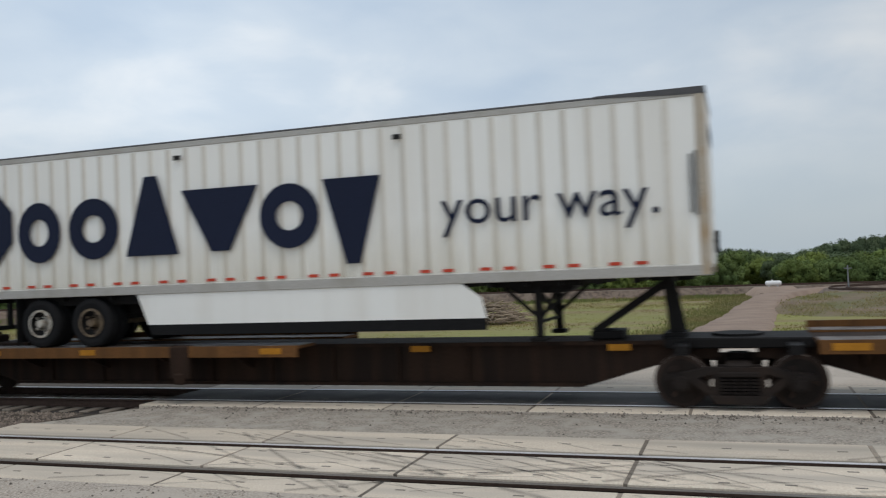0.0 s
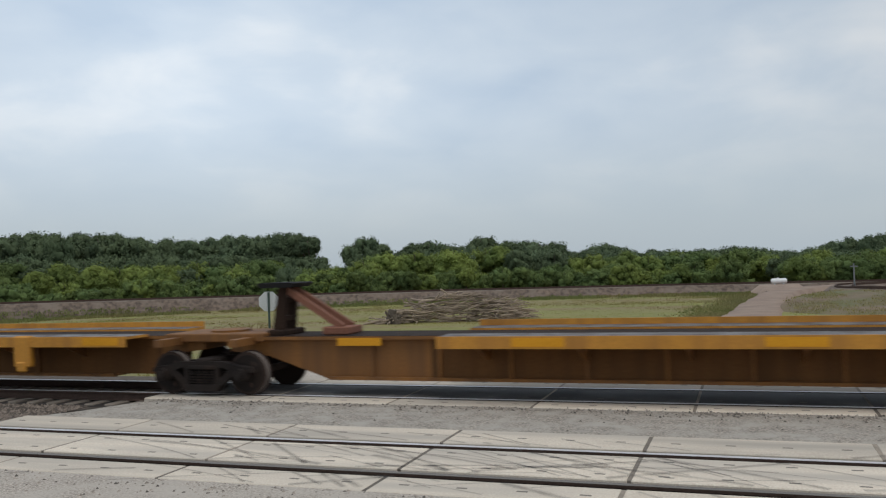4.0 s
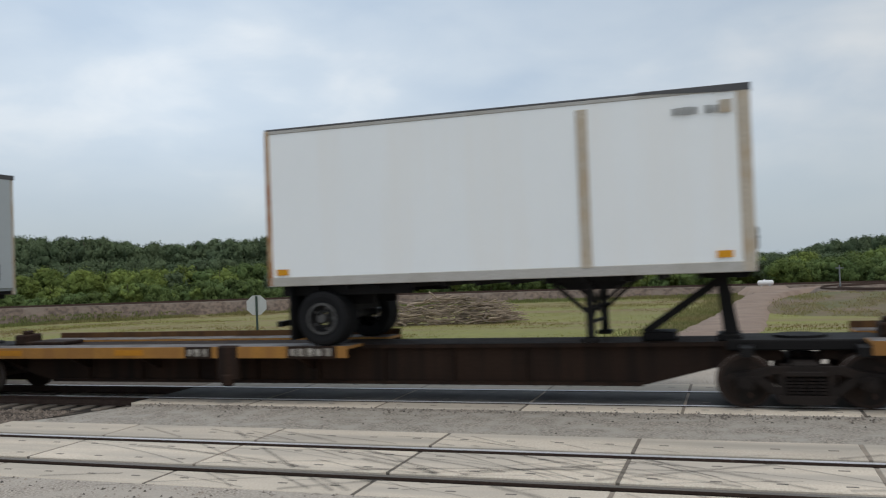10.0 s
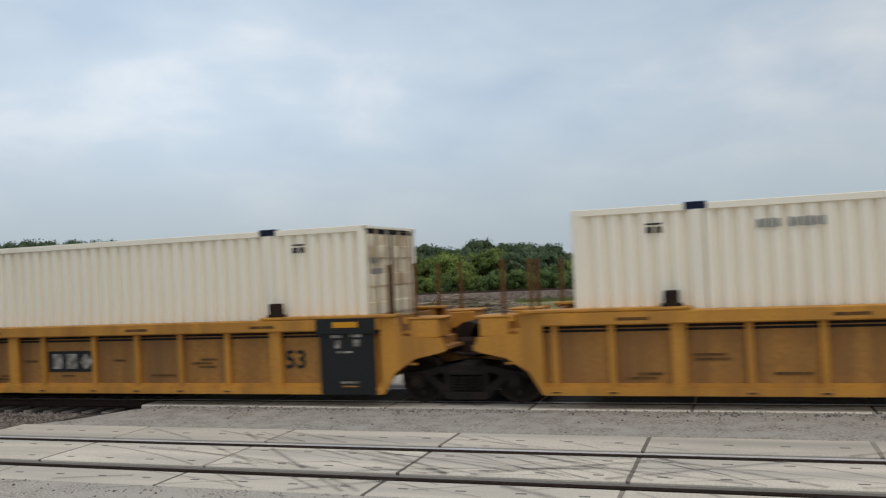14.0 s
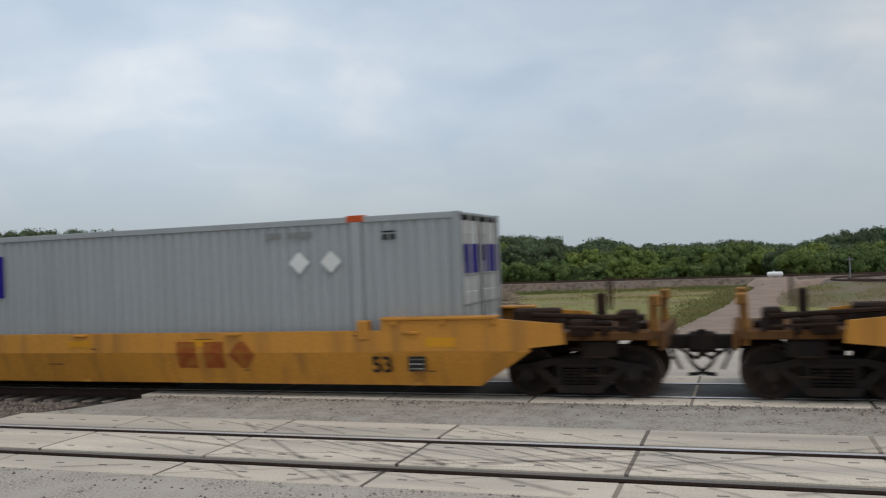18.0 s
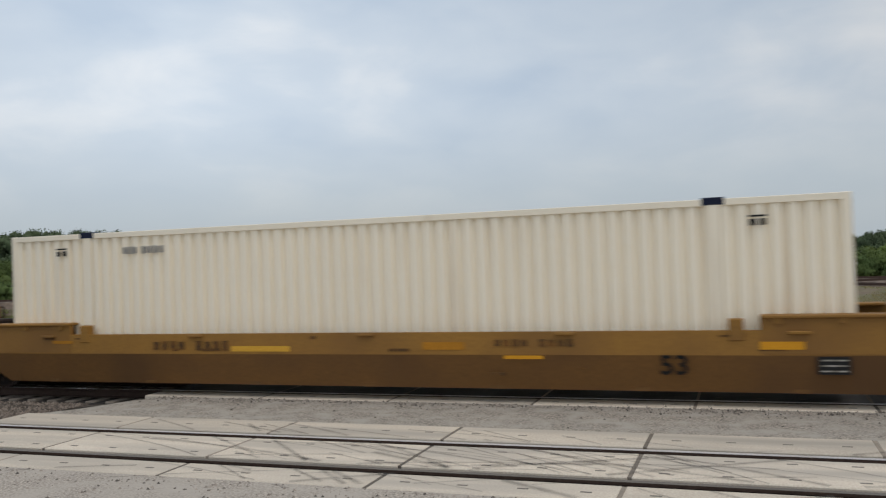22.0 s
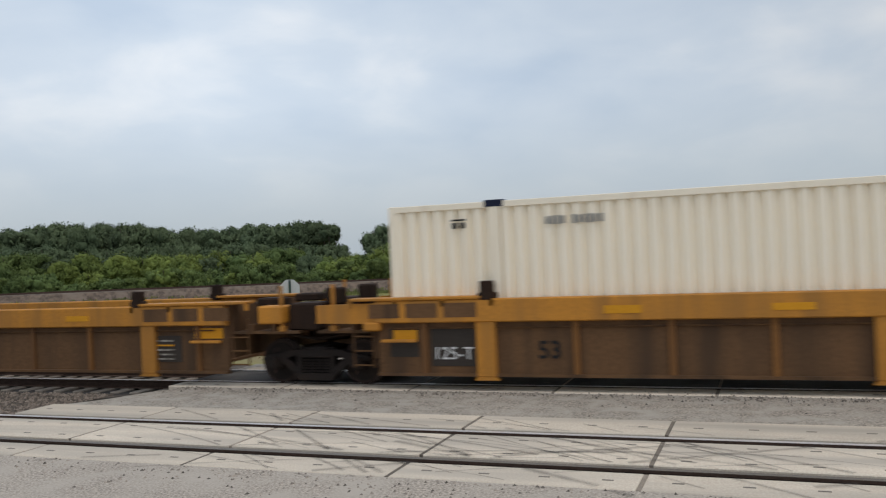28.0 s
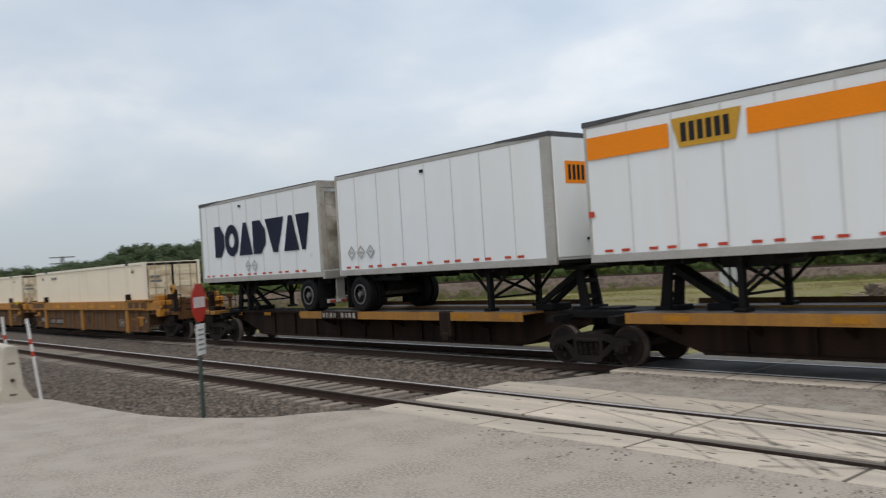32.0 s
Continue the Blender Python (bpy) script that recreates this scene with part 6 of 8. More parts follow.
            for y0, z0, z1, r in ((0.06, 1.24, 1.2, 0.025), (0.3, 1.42, 1.34, 0.04)):
                part("brake_pipe", shared(("gearpipe", o, y0) + key, STEEL_BROWN, lambda bm: rod(bm, (e + o * 0.9, -yo + y0, z0), (e + o * 2.5, -yo + y0, z1), r, 6)), None, car)
            part("far_walkway", shared(("farwalk", o) + key, STEEL_BROWN, lambda bm: box(bm, e + o * 0.9, e + o * 2.5, yo - 0.5, yo - 0.1, 1.06, 1.22, 0.02)), None, car)
        if flag:
            coupled_end(car, c + o * 1.05, o, 1.12, STEEL_SHADE, post_paint=STEEL_OCHRE if main in (STEEL_YELLOW, STEEL_GOLD) else STEEL_SHADE)
            brake_wheel(car, c + o * 0.35, o, 1.12, main) if style != "boxed" or o < 0 else tall_brake(car, c + 0.42)
        else:
            def joint(bm):
                box(bm, -0.2, 0.2, -0.55, 0.55, 0.8, 1.12, 0.05)
                rod(bm, (0, -0.32, 1.1), (0, 0.32, 1.1), 0.3, 16)
                rod(bm, (-o * 0.5, -0.9, 0.95), (o * 0.2, -0.9, 0.85), 0.03, 6)
            part("articulated_joint", shared(("joint_block", o), HITCH_RUST if style == "boxed" else STEEL_BROWN, joint), None, car, at=pose(c - o * 0.17, 0, 0))
            def tall_post(bm):
                box(bm, -0.03, 0.03, -0.03, 0.03, 1.04, 2.5 if style == "ribbed" else zt + 0.32, 0.008)
                box(bm, -0.06, 0.06, -0.05, 0.05, 1.04, 1.14, 0.01)
            for dx in (0.8, 1.28) if style == "ribbed" else (0.55,):
                for yy in (-1.3, 1.3):
                    part("ladder_rail", shared(("ladder", main.name, style), STEEL_SHADE if style == "ribbed" else main, tall_post), None, car, at=pose(c - o * dx, yy, 0))
            if style == "ribbed":
                def rung(bm):
                    box(bm, -0.24, 0.24, -0.02, 0.02, -0.02, 0.02)
                for z in (1.3, 0.75):
                    part("rung", shared(("post_rung", main.name), main, rung), None, car, at=pose(c - o * 1.04, -1.34, z))
        for s in (-1, 1):
            def cone(bm):
                box(bm, -0.11, 0.11, -0.12, 0.06, -0.04, 0.3, 0.015); box(bm, -0.17, 0.17, -0.1, 0.06, 0, 0.1, 0.02)
                box(bm, -0.05, 0.05, -0.125, -0.1, 0.17, 0.25)
            part("container_guide", shared(("guide", main.name), main if style == "smooth" else STEEL_BROWN, cone), None, car, at=pose(e - o * 2.1, s * (yo - 0.1), zt - (0.12 if style == "smooth" else 0)))
    if truck_left:
        truck(car, -half, qa)
    if truck_right:
        truck(car, half, qb)
    for kind, x, z, w, h in marks:
        y = -yo + {"ribbed": 0.115, "boxed": 0.1, "smooth": 0.0}[style]
        if z > zc:
            y = -yo - {"ribbed": 0.045, "boxed": 0.02, "smooth": 0.0}[style]
        if style == "boxed" and kind in ("logo", "board"):
            y = -yo + 0.036
        x -= q
        if style == "smooth" and z < zc:
            y += 0.17 * (zc - z) / (zc - zb)
        if kind in ("53", "125T", "125-T"):
            if any(m[0] == "black" and abs(m[1] - q - x) < 0.6 for m in marks):
                y = -yo - 0.02
            part("lettering", text_mesh(kind, kind, h, BLACK_PAINT if kind == "53" else WHITE_PAINT, "CENTER"), None, car, at=pose(x, y - 0.012, z - h * 0.35, 16 if style == "smooth" and z < zc else 0))
        elif kind == "board":
            stencil(car, x, z, w, h, y - 0.006, WORN_WHITE, 7, STEEL_BROWN)
        elif kind == "wide_board":
            patch(car, x, z, w, h, y - 0.001, BOARD_DARK, "number_board")
            stencil(car, x - w * 0.245, z, 0.74, 0.2, y - 0.008, WORN_WHITE, 4)
            stencil(car, x + w * 0.215, z, 1.14, 0.2, y - 0.008, WORN_WHITE, 6)
        elif kind == "framed":
            for dz in (-h / 2, h / 2):
                patch(car, x, z + dz, w, 0.025, y - 0.004, WORN_WHITE, "stencil_frame")
            for dx in (-w / 2, w / 2):
                patch(car, x + dx, z, 0.025, h - 0.026, y - 0.004, WORN_WHITE, "stencil_frame")
            for dx in (-0.13, 0.12):
                patch(car, x + dx, z, 0.13, h * 0.6, y - 0.004, WORN_WHITE, "stencil_mark")
        elif kind == "faint":
            for k in range(5):
                patch(car, x, z + h * (0.5 - 0.24 * k), w * (1 if k % 2 == 0 else 0.88), 0.09 if k == 0 else 0.03, y - 0.003, STEEL_RUST, "stencil_mark")
        elif kind == "amber":
            patch(car, x, z, w, h, y - 0.001, STEEL_AMBER, "paint_patch")
        elif kind == "pale":
            patch(car, x, z, w, h, y - 0.001, WORN_WHITE, "stencil_mark")
        elif kind == "dark":
            patch(car, x, z, w, h, y - 0.001, BOARD_DARK, "dark_plate")
        elif kind == "data":
            g = patch(car, x, z, w, h, y - 0.006, BOARD_DARK, "data_plate")
            for k in range(5):
                patch(g, -0.06 + 0.05 * (k % 2), -0.2 + 0.09 * k, w * (0.55 if k % 2 else 0.68), 0.03, -0.006, WORN_WHITE if k != 3 else REFLECT_YELLOW, "stencil_mark")
        elif kind == "strap":
            def strap(bm):
                for k in range(4):
                    box(bm, -0.4 + 0.2 * k, -0.19 + 0.2 * k, -0.1 - 0.02 * (k % 2), 0.05, 0.02 - 0.012 * k, 0.09 - 0.01 * (k % 3), 0.015)
                box(bm, -0.05, 0.18, -0.12, -0.1, -0.12, 0.05, 0.01)
            part("yellow_strap", made(strap), STRAP, car, "bright yellow cloth strap over the ledge", at=pose(x, -yo, z))
        elif kind == "bars":
            stencil(car, x, z, w, h, y - 0.006, DARK_STENCIL, 9)
        elif kind == "worn":
            patch(car, x, z, w, h, y - 0.003, GOLD if w > 0.8 else REFLECT_WORN, "worn_patch")
        elif kind == "grille":
            g = patch(car, x, z, w, h, y - 0.04, BLACK_PAINT, "data_plate")
            for k in range(3):
                patch(g, 0, -0.08 + 0.08 * k, w * 0.8, 0.022, -0.006, WORN_WHITE, "stencil_mark")
        elif kind == "yellow":
            patch(car, x, z, w, h, y - 0.003, REFLECT_YELLOW)
        elif kind == "black":
            def plate(bm):
                box(bm, -w / 2, w / 2, -0.03, 0.03, -h / 2, h / 2, 0.01)
                box(bm, -w / 2 - 0.05, w / 2 + 0.05, -0.07, 0.03, h / 2 - 0.28, h / 2, 0.01)
            bp = part("black_panel", shared(("blackpanel", w, h), BLACK_PAINT, plate), None, car, "black painted side panel", at=pose(x, -yo + 0.01, z))
            for dx, dz, mw, mh, ink in ((-0.22, 0.36, 0.2, 0.05, WORN_WHITE), (0.2, 0.37, 0.22, 0.05, WORN_WHITE), (0.22, 0.24, 0.12, 0.12, WORN_WHITE), (-0.2, 0.22, 0.1, 0.14, WORN_WHITE), (0.05, -0.46, 0.36, 0.035, WORN_WHITE), (0.05, -0.53, 0.3, 0.025, STEEL_OCHRE), (-0.05, 0.08, 0.3, 0.035, WORN_WHITE)):
                patch(bp, dx * w / 1.2, dz, mw, mh, -0.03, ink, "stencil_mark")
            patch(car, x, zt - 0.11, w * 0.45, 0.1, -yo - 0.061, REFLECT_YELLOW)
        elif kind in ("logo", "logo_red", "logo_tan"):
            ink = {"logo": WORN_WHITE, "logo_red": FADED_RED, "logo_tan": STEEL_OCHRE}[kind]
            if kind != "logo_red":
                patch(car, x, z, w * 1.1, h * 1.4, y - 0.003, BLACK_PAINT, "logo_board")
            lean = 0.17 / (zc - zb) if style == "smooth" and z < zc + 0.1 else 0.0
            def mark(bm):
                cut = max(-h * 0.5, min(h * 0.5, zc - z))
                def span(k, zz):
                    """Half width of the k-th plain shape at a height."""
                    return w * 0.15 * (1 - 0.8 * abs(zz) / (h * 0.5)) if k == 2 else w * 0.115
                for k in range(3):
                    c = -w * 0.33 + k * w * 0.33
                    levels = sorted({-h * 0.5, 0.0, cut, h * 0.2, h * 0.5})
                    for z0, z1 in zip(levels, levels[1:]):
                        prism(bm, [(c - span(k, z0), z0), (c + span(k, z0), z0), (c + span(k, z1), z1), (c - span(k, z1), z1)], -0.006, 0)
                if lean:
                    for v in bm.verts:
                        v.co.y += lean * max(0.0, cut - v.co.z)
            part("logo_shape", shared(("logo", w, h, z, ink.name, lean), ink, mark), None, car, at=pose(x, (-yo if lean else y) - 0.008, z))
    rs = random.Random(int(qa * 10))
    if style == "smooth":
        for k in range(14):
            patch(car, a + 0.6 + (b - a - 1.2) * (k + rs.random() * 0.8) / 14, rs.choice((1.12, 1.07, 0.9, 0.6, 0.5)), rs.choice((0.12, 0.3, 0.4)), rs.choice((0.025, 0.05, 0.02)), -yo - 0.001 if k % 3 else -yo - 0.002, DARK_STENCIL, "stencil_mark") if k % 3 != 2 else None
        for k in range(5):
            x = a + 1.2 + (b - a - 2.4) * k / 4
            part("side_tab", shared(("side_tab", main.name), main, lambda bm: box(bm, -0.16, 0.16, -0.05, 0, 0, 0.05, 0.012)), None, car, at=pose(x, -yo, zt - 0.06))
    elif style == "ribbed":
        for k in range(len(ribs) - 1):
            x = (ribs[k] + ribs[k + 1]) / 2
            if rs.random() < 0.6:
                for j in range(rs.choice((1, 2, 3))):
                    patch(car, x + rs.uniform(-0.1, 0.1), 0.86 - 0.07 * j - 0.3 * (k % 2), rs.uniform(0.25, 0.6), 0.04, -yo + 0.112, DARK_STENCIL, "stencil_mark")
        def tow_loop(bm):
            for sx in (-1, 1):
                bar(bm, (sx * 0.5, 0, 0.28), (sx * 0.22, -0.03, 0.02), 0.04, 0.045)
            bar(bm, (-0.24, -0.03, 0.02), (0.24, -0.03, 0.02), 0.04, 0.05)
            box(bm, -0.2, 0.2, -0.02, 0, 0.05, 0.16, 0.01)
        if not (left_end or right_end):
            part("tow_loop", shared("tow_loop", TRUCK_IRON, tow_loop), None, car, at=pose(-1.41, -yo + 0.08, 0.95))
        for k in range(5):
            part("chord_plate", shared("chord_plate", DARK_STENCIL, lambda bm: box(bm, -0.26, 0.26, -0.003, 0, 0, 0.05)), None, car, at=pose(-6.5 + 3.1 * k + rs.uniform(-0.6, 0.6), -yo - 0.045, 1.43))
    return rolling(car, q)


Y = dict(main=STEEL_GOLD, panel=STEEL_PANEL)
O = dict(main=STEEL_RUST, panel=STEEL_RUSTY_PANEL)
well_car("ribbed", 185.05, 204.4, 186.35, 202.95, **Y, left_end=True, marks=(("53", 201.2, 0.9, 0, 0.46), ("black", 202.28, 0.9, 1.08, 1.36), ("bars", 187.3, 0.9, 0.8, 0.12), ("board", 190.9, 0.9, 0.85, 0.17), ("board", 189.95, 0.9, 0.85, 0.17), ("bars", 192.8, 0.7, 0.9, 0.3), ("bars", 199, 0.55, 0.8, 0.1)))
well_car("ribbed", 204.4, 224.0, 205.85, 222.55, **Y, truck_left=False, marks=(("black", 206.6, 0.9, 1.14, 1.36), ("125T", 206.6, 0.66, 0, 0.36), ("logo", 215.65, 0.85, 1.1, 0.3), ("53", 220.8, 0.85, 0, 0.46), ("black", 221.9, 0.9, 1.08, 1.36), ("bars", 210, 0.8, 0.7, 0.25)))
well_car("ribbed", 224.0, 243.7, 225.45, 242.2, **Y, truck_left=False, right_end=True, marks=(("53", 240.6, 0.85, 0, 0.46), ("board", 238.4, 0.85, 0.7, 0.16), ("yellow", 242.6, 1.47, 0.9, 0.1)))
well_car("ribbed", 247.95, 267.7, 249.35, 266.2, **O, left_end=True, right_end=True, marks=(("bars", 250.4, 0.95, 0.5, 0.14), ("board", 252.2, 0.95, 0.7, 0.15), ("board", 252.98, 0.95, 0.7, 0.15), ("logo", 261.65, 0.92, 1.62, 0.28), ("53", 263.05, 0.95, 0, 0.4), ("pale", 264.27, 0.85, 0.54, 0.2), ("worn", 265.11, 0.99, 0.4, 0.2), ("dark", 265.1, 0.68, 0.4, 0.28), ("pale", 265.58, 0.98, 0.2, 0.18), ("pale", 265.57, 0.62, 0.22, 0.2), ("yellow", 248.6, 1.47, 0.9, 0.1), ("yellow", 250.84, 1.45, 0.52, 0.12), ("yellow", 254.0, 1.47, 0.5, 0.12), ("yellow", 257.14, 1.47, 0.52, 0.12), ("yellow", 257.93, 1.48, 0.5, 0.12), ("yellow", 261.02, 1.48, 0.5, 0.12), ("yellow", 264.13, 1.45, 0.54, 0.12), ("yellow", 266.6, 1.47, 0.9, 0.1)))
SM = (("yellow", 1.9, 1.0, 0.55, 0.16), ("yellow", 4.6, 1.0, 0.55, 0.13), ("yellow", 7.4, 1.0, 0.55, 0.13), ("yellow", 10.3, 1.0, 0.55, 0.13), ("yellow", 13.2, 1.0, 0.55, 0.13), ("yellow", 18.0, 1.0, 0.55, 0.16))
for qa, qb, red in ((271.4, 291.3, True), (295.15, 315.2, True)):
    well_car("smooth", qa, qb, qa + 1.65, qb - 1.65, STEEL_YELLOW, STEEL_YELLOW, left_end=True, right_end=True,
             marks=tuple((k, qa + x - 0.4, z, w, h) for k, x, z, w, h in SM) + (("board", qa + 5.35, 0.98, 2.3, 0.17), ("logo_red", qa + 13.05, 0.78, 1.85, 0.5), ("53", qb - 3.4, 0.62, 0, 0.42), ("bars", qa + 6.2, 0.5, 0.5, 0.06), ("grille", qb - 2.75, 0.62, 0.32, 0.26)))
well_car("smooth", 318.95, 338.95, 320.6, 337.3, STEEL_COPPER, STEEL_COPPER, left_end=True, right_end=True, tall=0.22,
         marks=tuple(("yellow", x, 1.09, w, 0.09) for x, w in ((322.0, 0.5), (325.28, 0.6), (328.27, 0.5), (330.6, 0.5), (333.3, 0.52), (335.2, 0.52), (337.24, 1.24))) + (("53", 320.95, 0.62, 0, 0.62), ("board", 325.38, 0.93, 2.95, 0.2), ("logo_tan", 331.97, 0.92, 2.3, 0.38)))
# the lower walls take a darker tone than the mustard chord
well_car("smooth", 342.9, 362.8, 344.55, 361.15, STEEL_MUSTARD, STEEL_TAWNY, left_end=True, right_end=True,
         marks=(("bars", 349.2, 0.98, 1.75, 0.18), ("worn", 350.7, 0.92, 1.24, 0.1), ("worn", 354.3, 0.97, 0.76, 0.13), ("worn", 346.1, 1.05, 0.5, 0.06), ("bars", 355.9, 1.02, 1.38, 0.12), ("yellow", 355.7, 0.78, 0.66, 0.06), ("yellow", 359.7, 0.97, 0.62, 0.12), ("53", 358.12, 0.68, 0, 0.46), ("grille", 360.4, 0.67, 0.45, 0.26)))
well_car("ribbed", 366.6, 386.2, 368.05, 384.75, **Y, left_end=True, marks=(("board", 371.65, 0.9, 0.85, 0.17), ("board", 372.65, 0.9, 0.85, 0.17), ("53", 382.98, 0.9, 0, 0.46), ("black", 384.12, 0.9, 1.08, 1.36), ("bars", 369.2, 0.6, 0.4, 0.12)))
well_car("ribbed", 386.2, 405.8, 387.65, 404.35, **Y, truck_left=False, marks=(("black", 388.4, 0.9, 1.14, 1.36), ("125T", 388.4, 0.66, 0, 0.36), ("logo", 397.95, 0.9, 1.35, 0.26), ("53", 402.58, 0.9, 0, 0.46), ("bars", 392.36, 0.95, 0.36, 0.34), ("bars", 393.36, 0.96, 0.42, 0.3), ("bars", 391.35, 0.62, 0.6, 0.08)), state="empty")
well_car("ribbed", 405.8, 425.4, 407.25, 423.95, **Y, truck_left=False, right_end=True, marks=(("board", 419.2, 0.9, 0.8, 0.17), ("board", 420.2, 0.9, 0.8, 0.17), ("53", 422.35, 0.85, 0, 0.42), ("yellow", 424.2, 1.47, 0.9, 0.1)))
BX = dict(main=STEEL_AMBER, panel=STEEL_UMBER)
for qa, qb, l, r, st in ((429.6, 449.15, True, False, "empty"), (449.15, 468.9, False, False, "loaded with a container"), (468.9, 488.65, False, True, "loaded with a container")):
    marks = (("wide_board", qa + 5.2, 0.57, 2.66, 0.34), ("53", qa + 10.4, 0.7, 0, 0.46), ("yellow", qa + 5.85, 1.36, 0.6, 0.13), ("yellow", qa + 8.4, 1.36, 0.6, 0.11), ("yellow", qa + 11.2, 1.36, 0.6, 0.11), ("yellow", qa + 14.2, 1.36, 0.6, 0.11), ("dark", qa + 1.96, 0.82, 0.55, 0.5), ("yellow", qa + 1.98, 0.95, 0.46, 0.2))
    marks += (("yellow", qb - 2.2, 1.02, 0.66, 0.2), ("data", qb - 3.23, 0.72, 0.76, 0.52))
    if r:
        marks = tuple(m for m in marks if m[0] != "data" and m[1] != qb - 2.2) + (("framed", 483.79, 0.6, 0.54, 0.28), ("faint", 485.26, 0.61, 0.72, 0.34), ("amber", 486.12, 0.7, 0.49, 0.4), ("worn", 486.03, 0.58, 0.26, 0.22), ("pale", 486.67, 0.75, 0.19, 0.19))
    if qa > 440:
        marks = (("dark", qa + 2.93, 0.74, 0.92, 0.66), ("125-T", qa + 2.88, 0.64, 0, 0.31)) + marks
        if qa < 460:
            marks = tuple(m for m in marks if m[0] not in ("wide_board", "53")) + (("logo", qa + 11.75, 0.68, 1.75, 0.42), ("53", qa + 4.6, 0.7, 0, 0.42), ("strap", 466.92, 1.58, 0, 0))
    well_car("boxed", qa, qb, qa + 1.45, qb - 1.75, **BX, left_end=l, right_end=r, truck_left=l, marks=marks, state=st)


# ---- train: trailers ----
def tyre_mesh(bm):
    """Tyre ring with rounded shoulders, open in the middle."""
    n = 28
    prof = ((0.29, -0.11), (0.40, -0.135), (0.465, -0.125), (0.5, -0.09), (0.5, 0.09), (0.465, 0.125), (0.40, 0.135), (0.29, 0.11))
    loops = [[bm.verts.new((r * math.cos(k * 2 * math.pi / n), y, r * math.sin(k * 2 * math.pi / n))) for k in range(n)] for r, y in prof]
    for i in range(len(prof)):
        p, o = loops[i], loops[(i + 1) % len(prof)]
        for k in range(n):
            bm.faces.new((p[k], p[(k + 1) % n], o[(k + 1) % n], o[k]))


def rim_mesh(bm):
    for s in (-1, 1):
        n = 24
        loops = [[bm.verts.new((r * math.cos(k * 2 * math.pi / n), s * yy, r * math.sin(k * 2 * math.pi / n))) for k in range(n)] for r, yy in ((0.29, 1.2), (0.29, 1.288), (0.245, 1.288), (0.235, 1.2), (0.15, 1.17), (0.12, 1.21))]
        for i in range(5):
            for k in range(n):
                f = bm.faces.new((loops[i][k], loops[i][(k + 1) % n], loops[i + 1][(k + 1) % n], loops[i + 1][k]))
                f.material_index = 0 if i < 2 or i > 3 else 1
        rod(bm, (0, s * 1.18, 0), (0, s * 1.31, 0), 0.1, 12, 0.075, mat=0)
        for k in range(5):
            a = k * 1.2566
            rod(bm, (0.19 * math.cos(a), s * 1.16, 0.19 * math.sin(a)), (0.19 * math.cos(a), s * 1.2, 0.19 * math.sin(a)), 0.03, 6)
    rod(bm, (0, -1.0, 0), (0, 1.0, 0), 0.09, 8)


def axle(parent, x, z, rim):
    w = part("axle", shared(("trailer_rim", rim.name), [rim, BLACK_STEEL], rim_mesh), None, parent, at=pose(x, 0, z))
    for y in (-1.15, -0.86, 0.86, 1.15):
        part("tyre", shared("trailer_tyre", TYRE, tyre_mesh), None, w, at=pose(0, y, 0))


def block(bm, x0, z0, w, h, shape="box", t=0.004):
    """Plain solid shapes that stand for a wordmark."""
    if shape == "disc":
        prism(bm, [(x0 + w / 2 + w / 2 * math.cos(a * 0.3142), z0 + h / 2 + h / 2 * math.sin(a * 0.3142)) for a in range(20)], -t, 0)
    elif shape == "ring":
        n = 24
        loops = [[bm.verts.new((x0 + w / 2 + w / 2 * r * math.cos(a * 2 * math.pi / n), yy, z0 + h / 2 + h / 2 * r * math.sin(a * 2 * math.pi / n))) for a in range(n)] for r, yy in ((1, -t), (0.45, -t), (0.45, 0), (1, 0))]
        for k in range(4):
            p, o = loops[k], loops[(k + 1) % 4]
            for a in range(n):
                bm.faces.new((p[a], p[(a + 1) % n], o[(a + 1) % n], o[a]))
    elif shape == "tri":
        prism(bm, [(x0, z0), (x0 + w, z0), (x0 + w * 0.62, z0 + h), (x0 + w * 0.38, z0 + h)], -t, 0)
    elif shape == "vee":
        prism(bm, [(x0, z0 + h), (x0 + w, z0 + h), (x0 + w * 0.62, z0), (x0 + w * 0.38, z0)], -t, 0)
    elif shape == "half":
        prism(bm, [(x0, z0), (x0 + w * 0.6, z0), (x0 + w, z0 + h * 0.3), (x0 + w, z0 + h * 0.7), (x0 + w * 0.6, z0 + h), (x0, z0 + h)], -t, 0)
    else:
        prism(bm, [(x0, z0), (x0 + w, z0), (x0 + w, z0 + h), (x0, z0 + h)], -t, 0)


def wordmark(t, y, rows, ink, label):
    """One plain shape a letter."""
    for x0, w, h, z0, sh in rows:
        bm = bmesh.new()
        block(bm, x0, z0, w, h, sh)
        part("wordmark_shape", bm, ink, t, label, at=pose(0, y, 0))


def diamonds(parent, x, z, y, n=2, size=0.26, ink=None):
    for k in range(n):
        def build(bm):
            o = [(-size, 0), (0, -size), (size, 0), (0, size)]
            i = [(p * 0.72, z0 * 0.72) for p, z0 in o]
            for j in range(4):
                jj = (j + 1) % 4
                prism(bm, [o[j], o[jj], i[jj], i[j]], -0.004, 0)
            box(bm, -size * 0.4, size * 0.4, -0.004, 0, -size * 0.12, size * 0.12)
        part("placard_holder", shared(("placard", size, (ink or PLACARD).name), ink or PLACARD, build), None, parent, at=pose(x + k * size * 2.3, y, z))


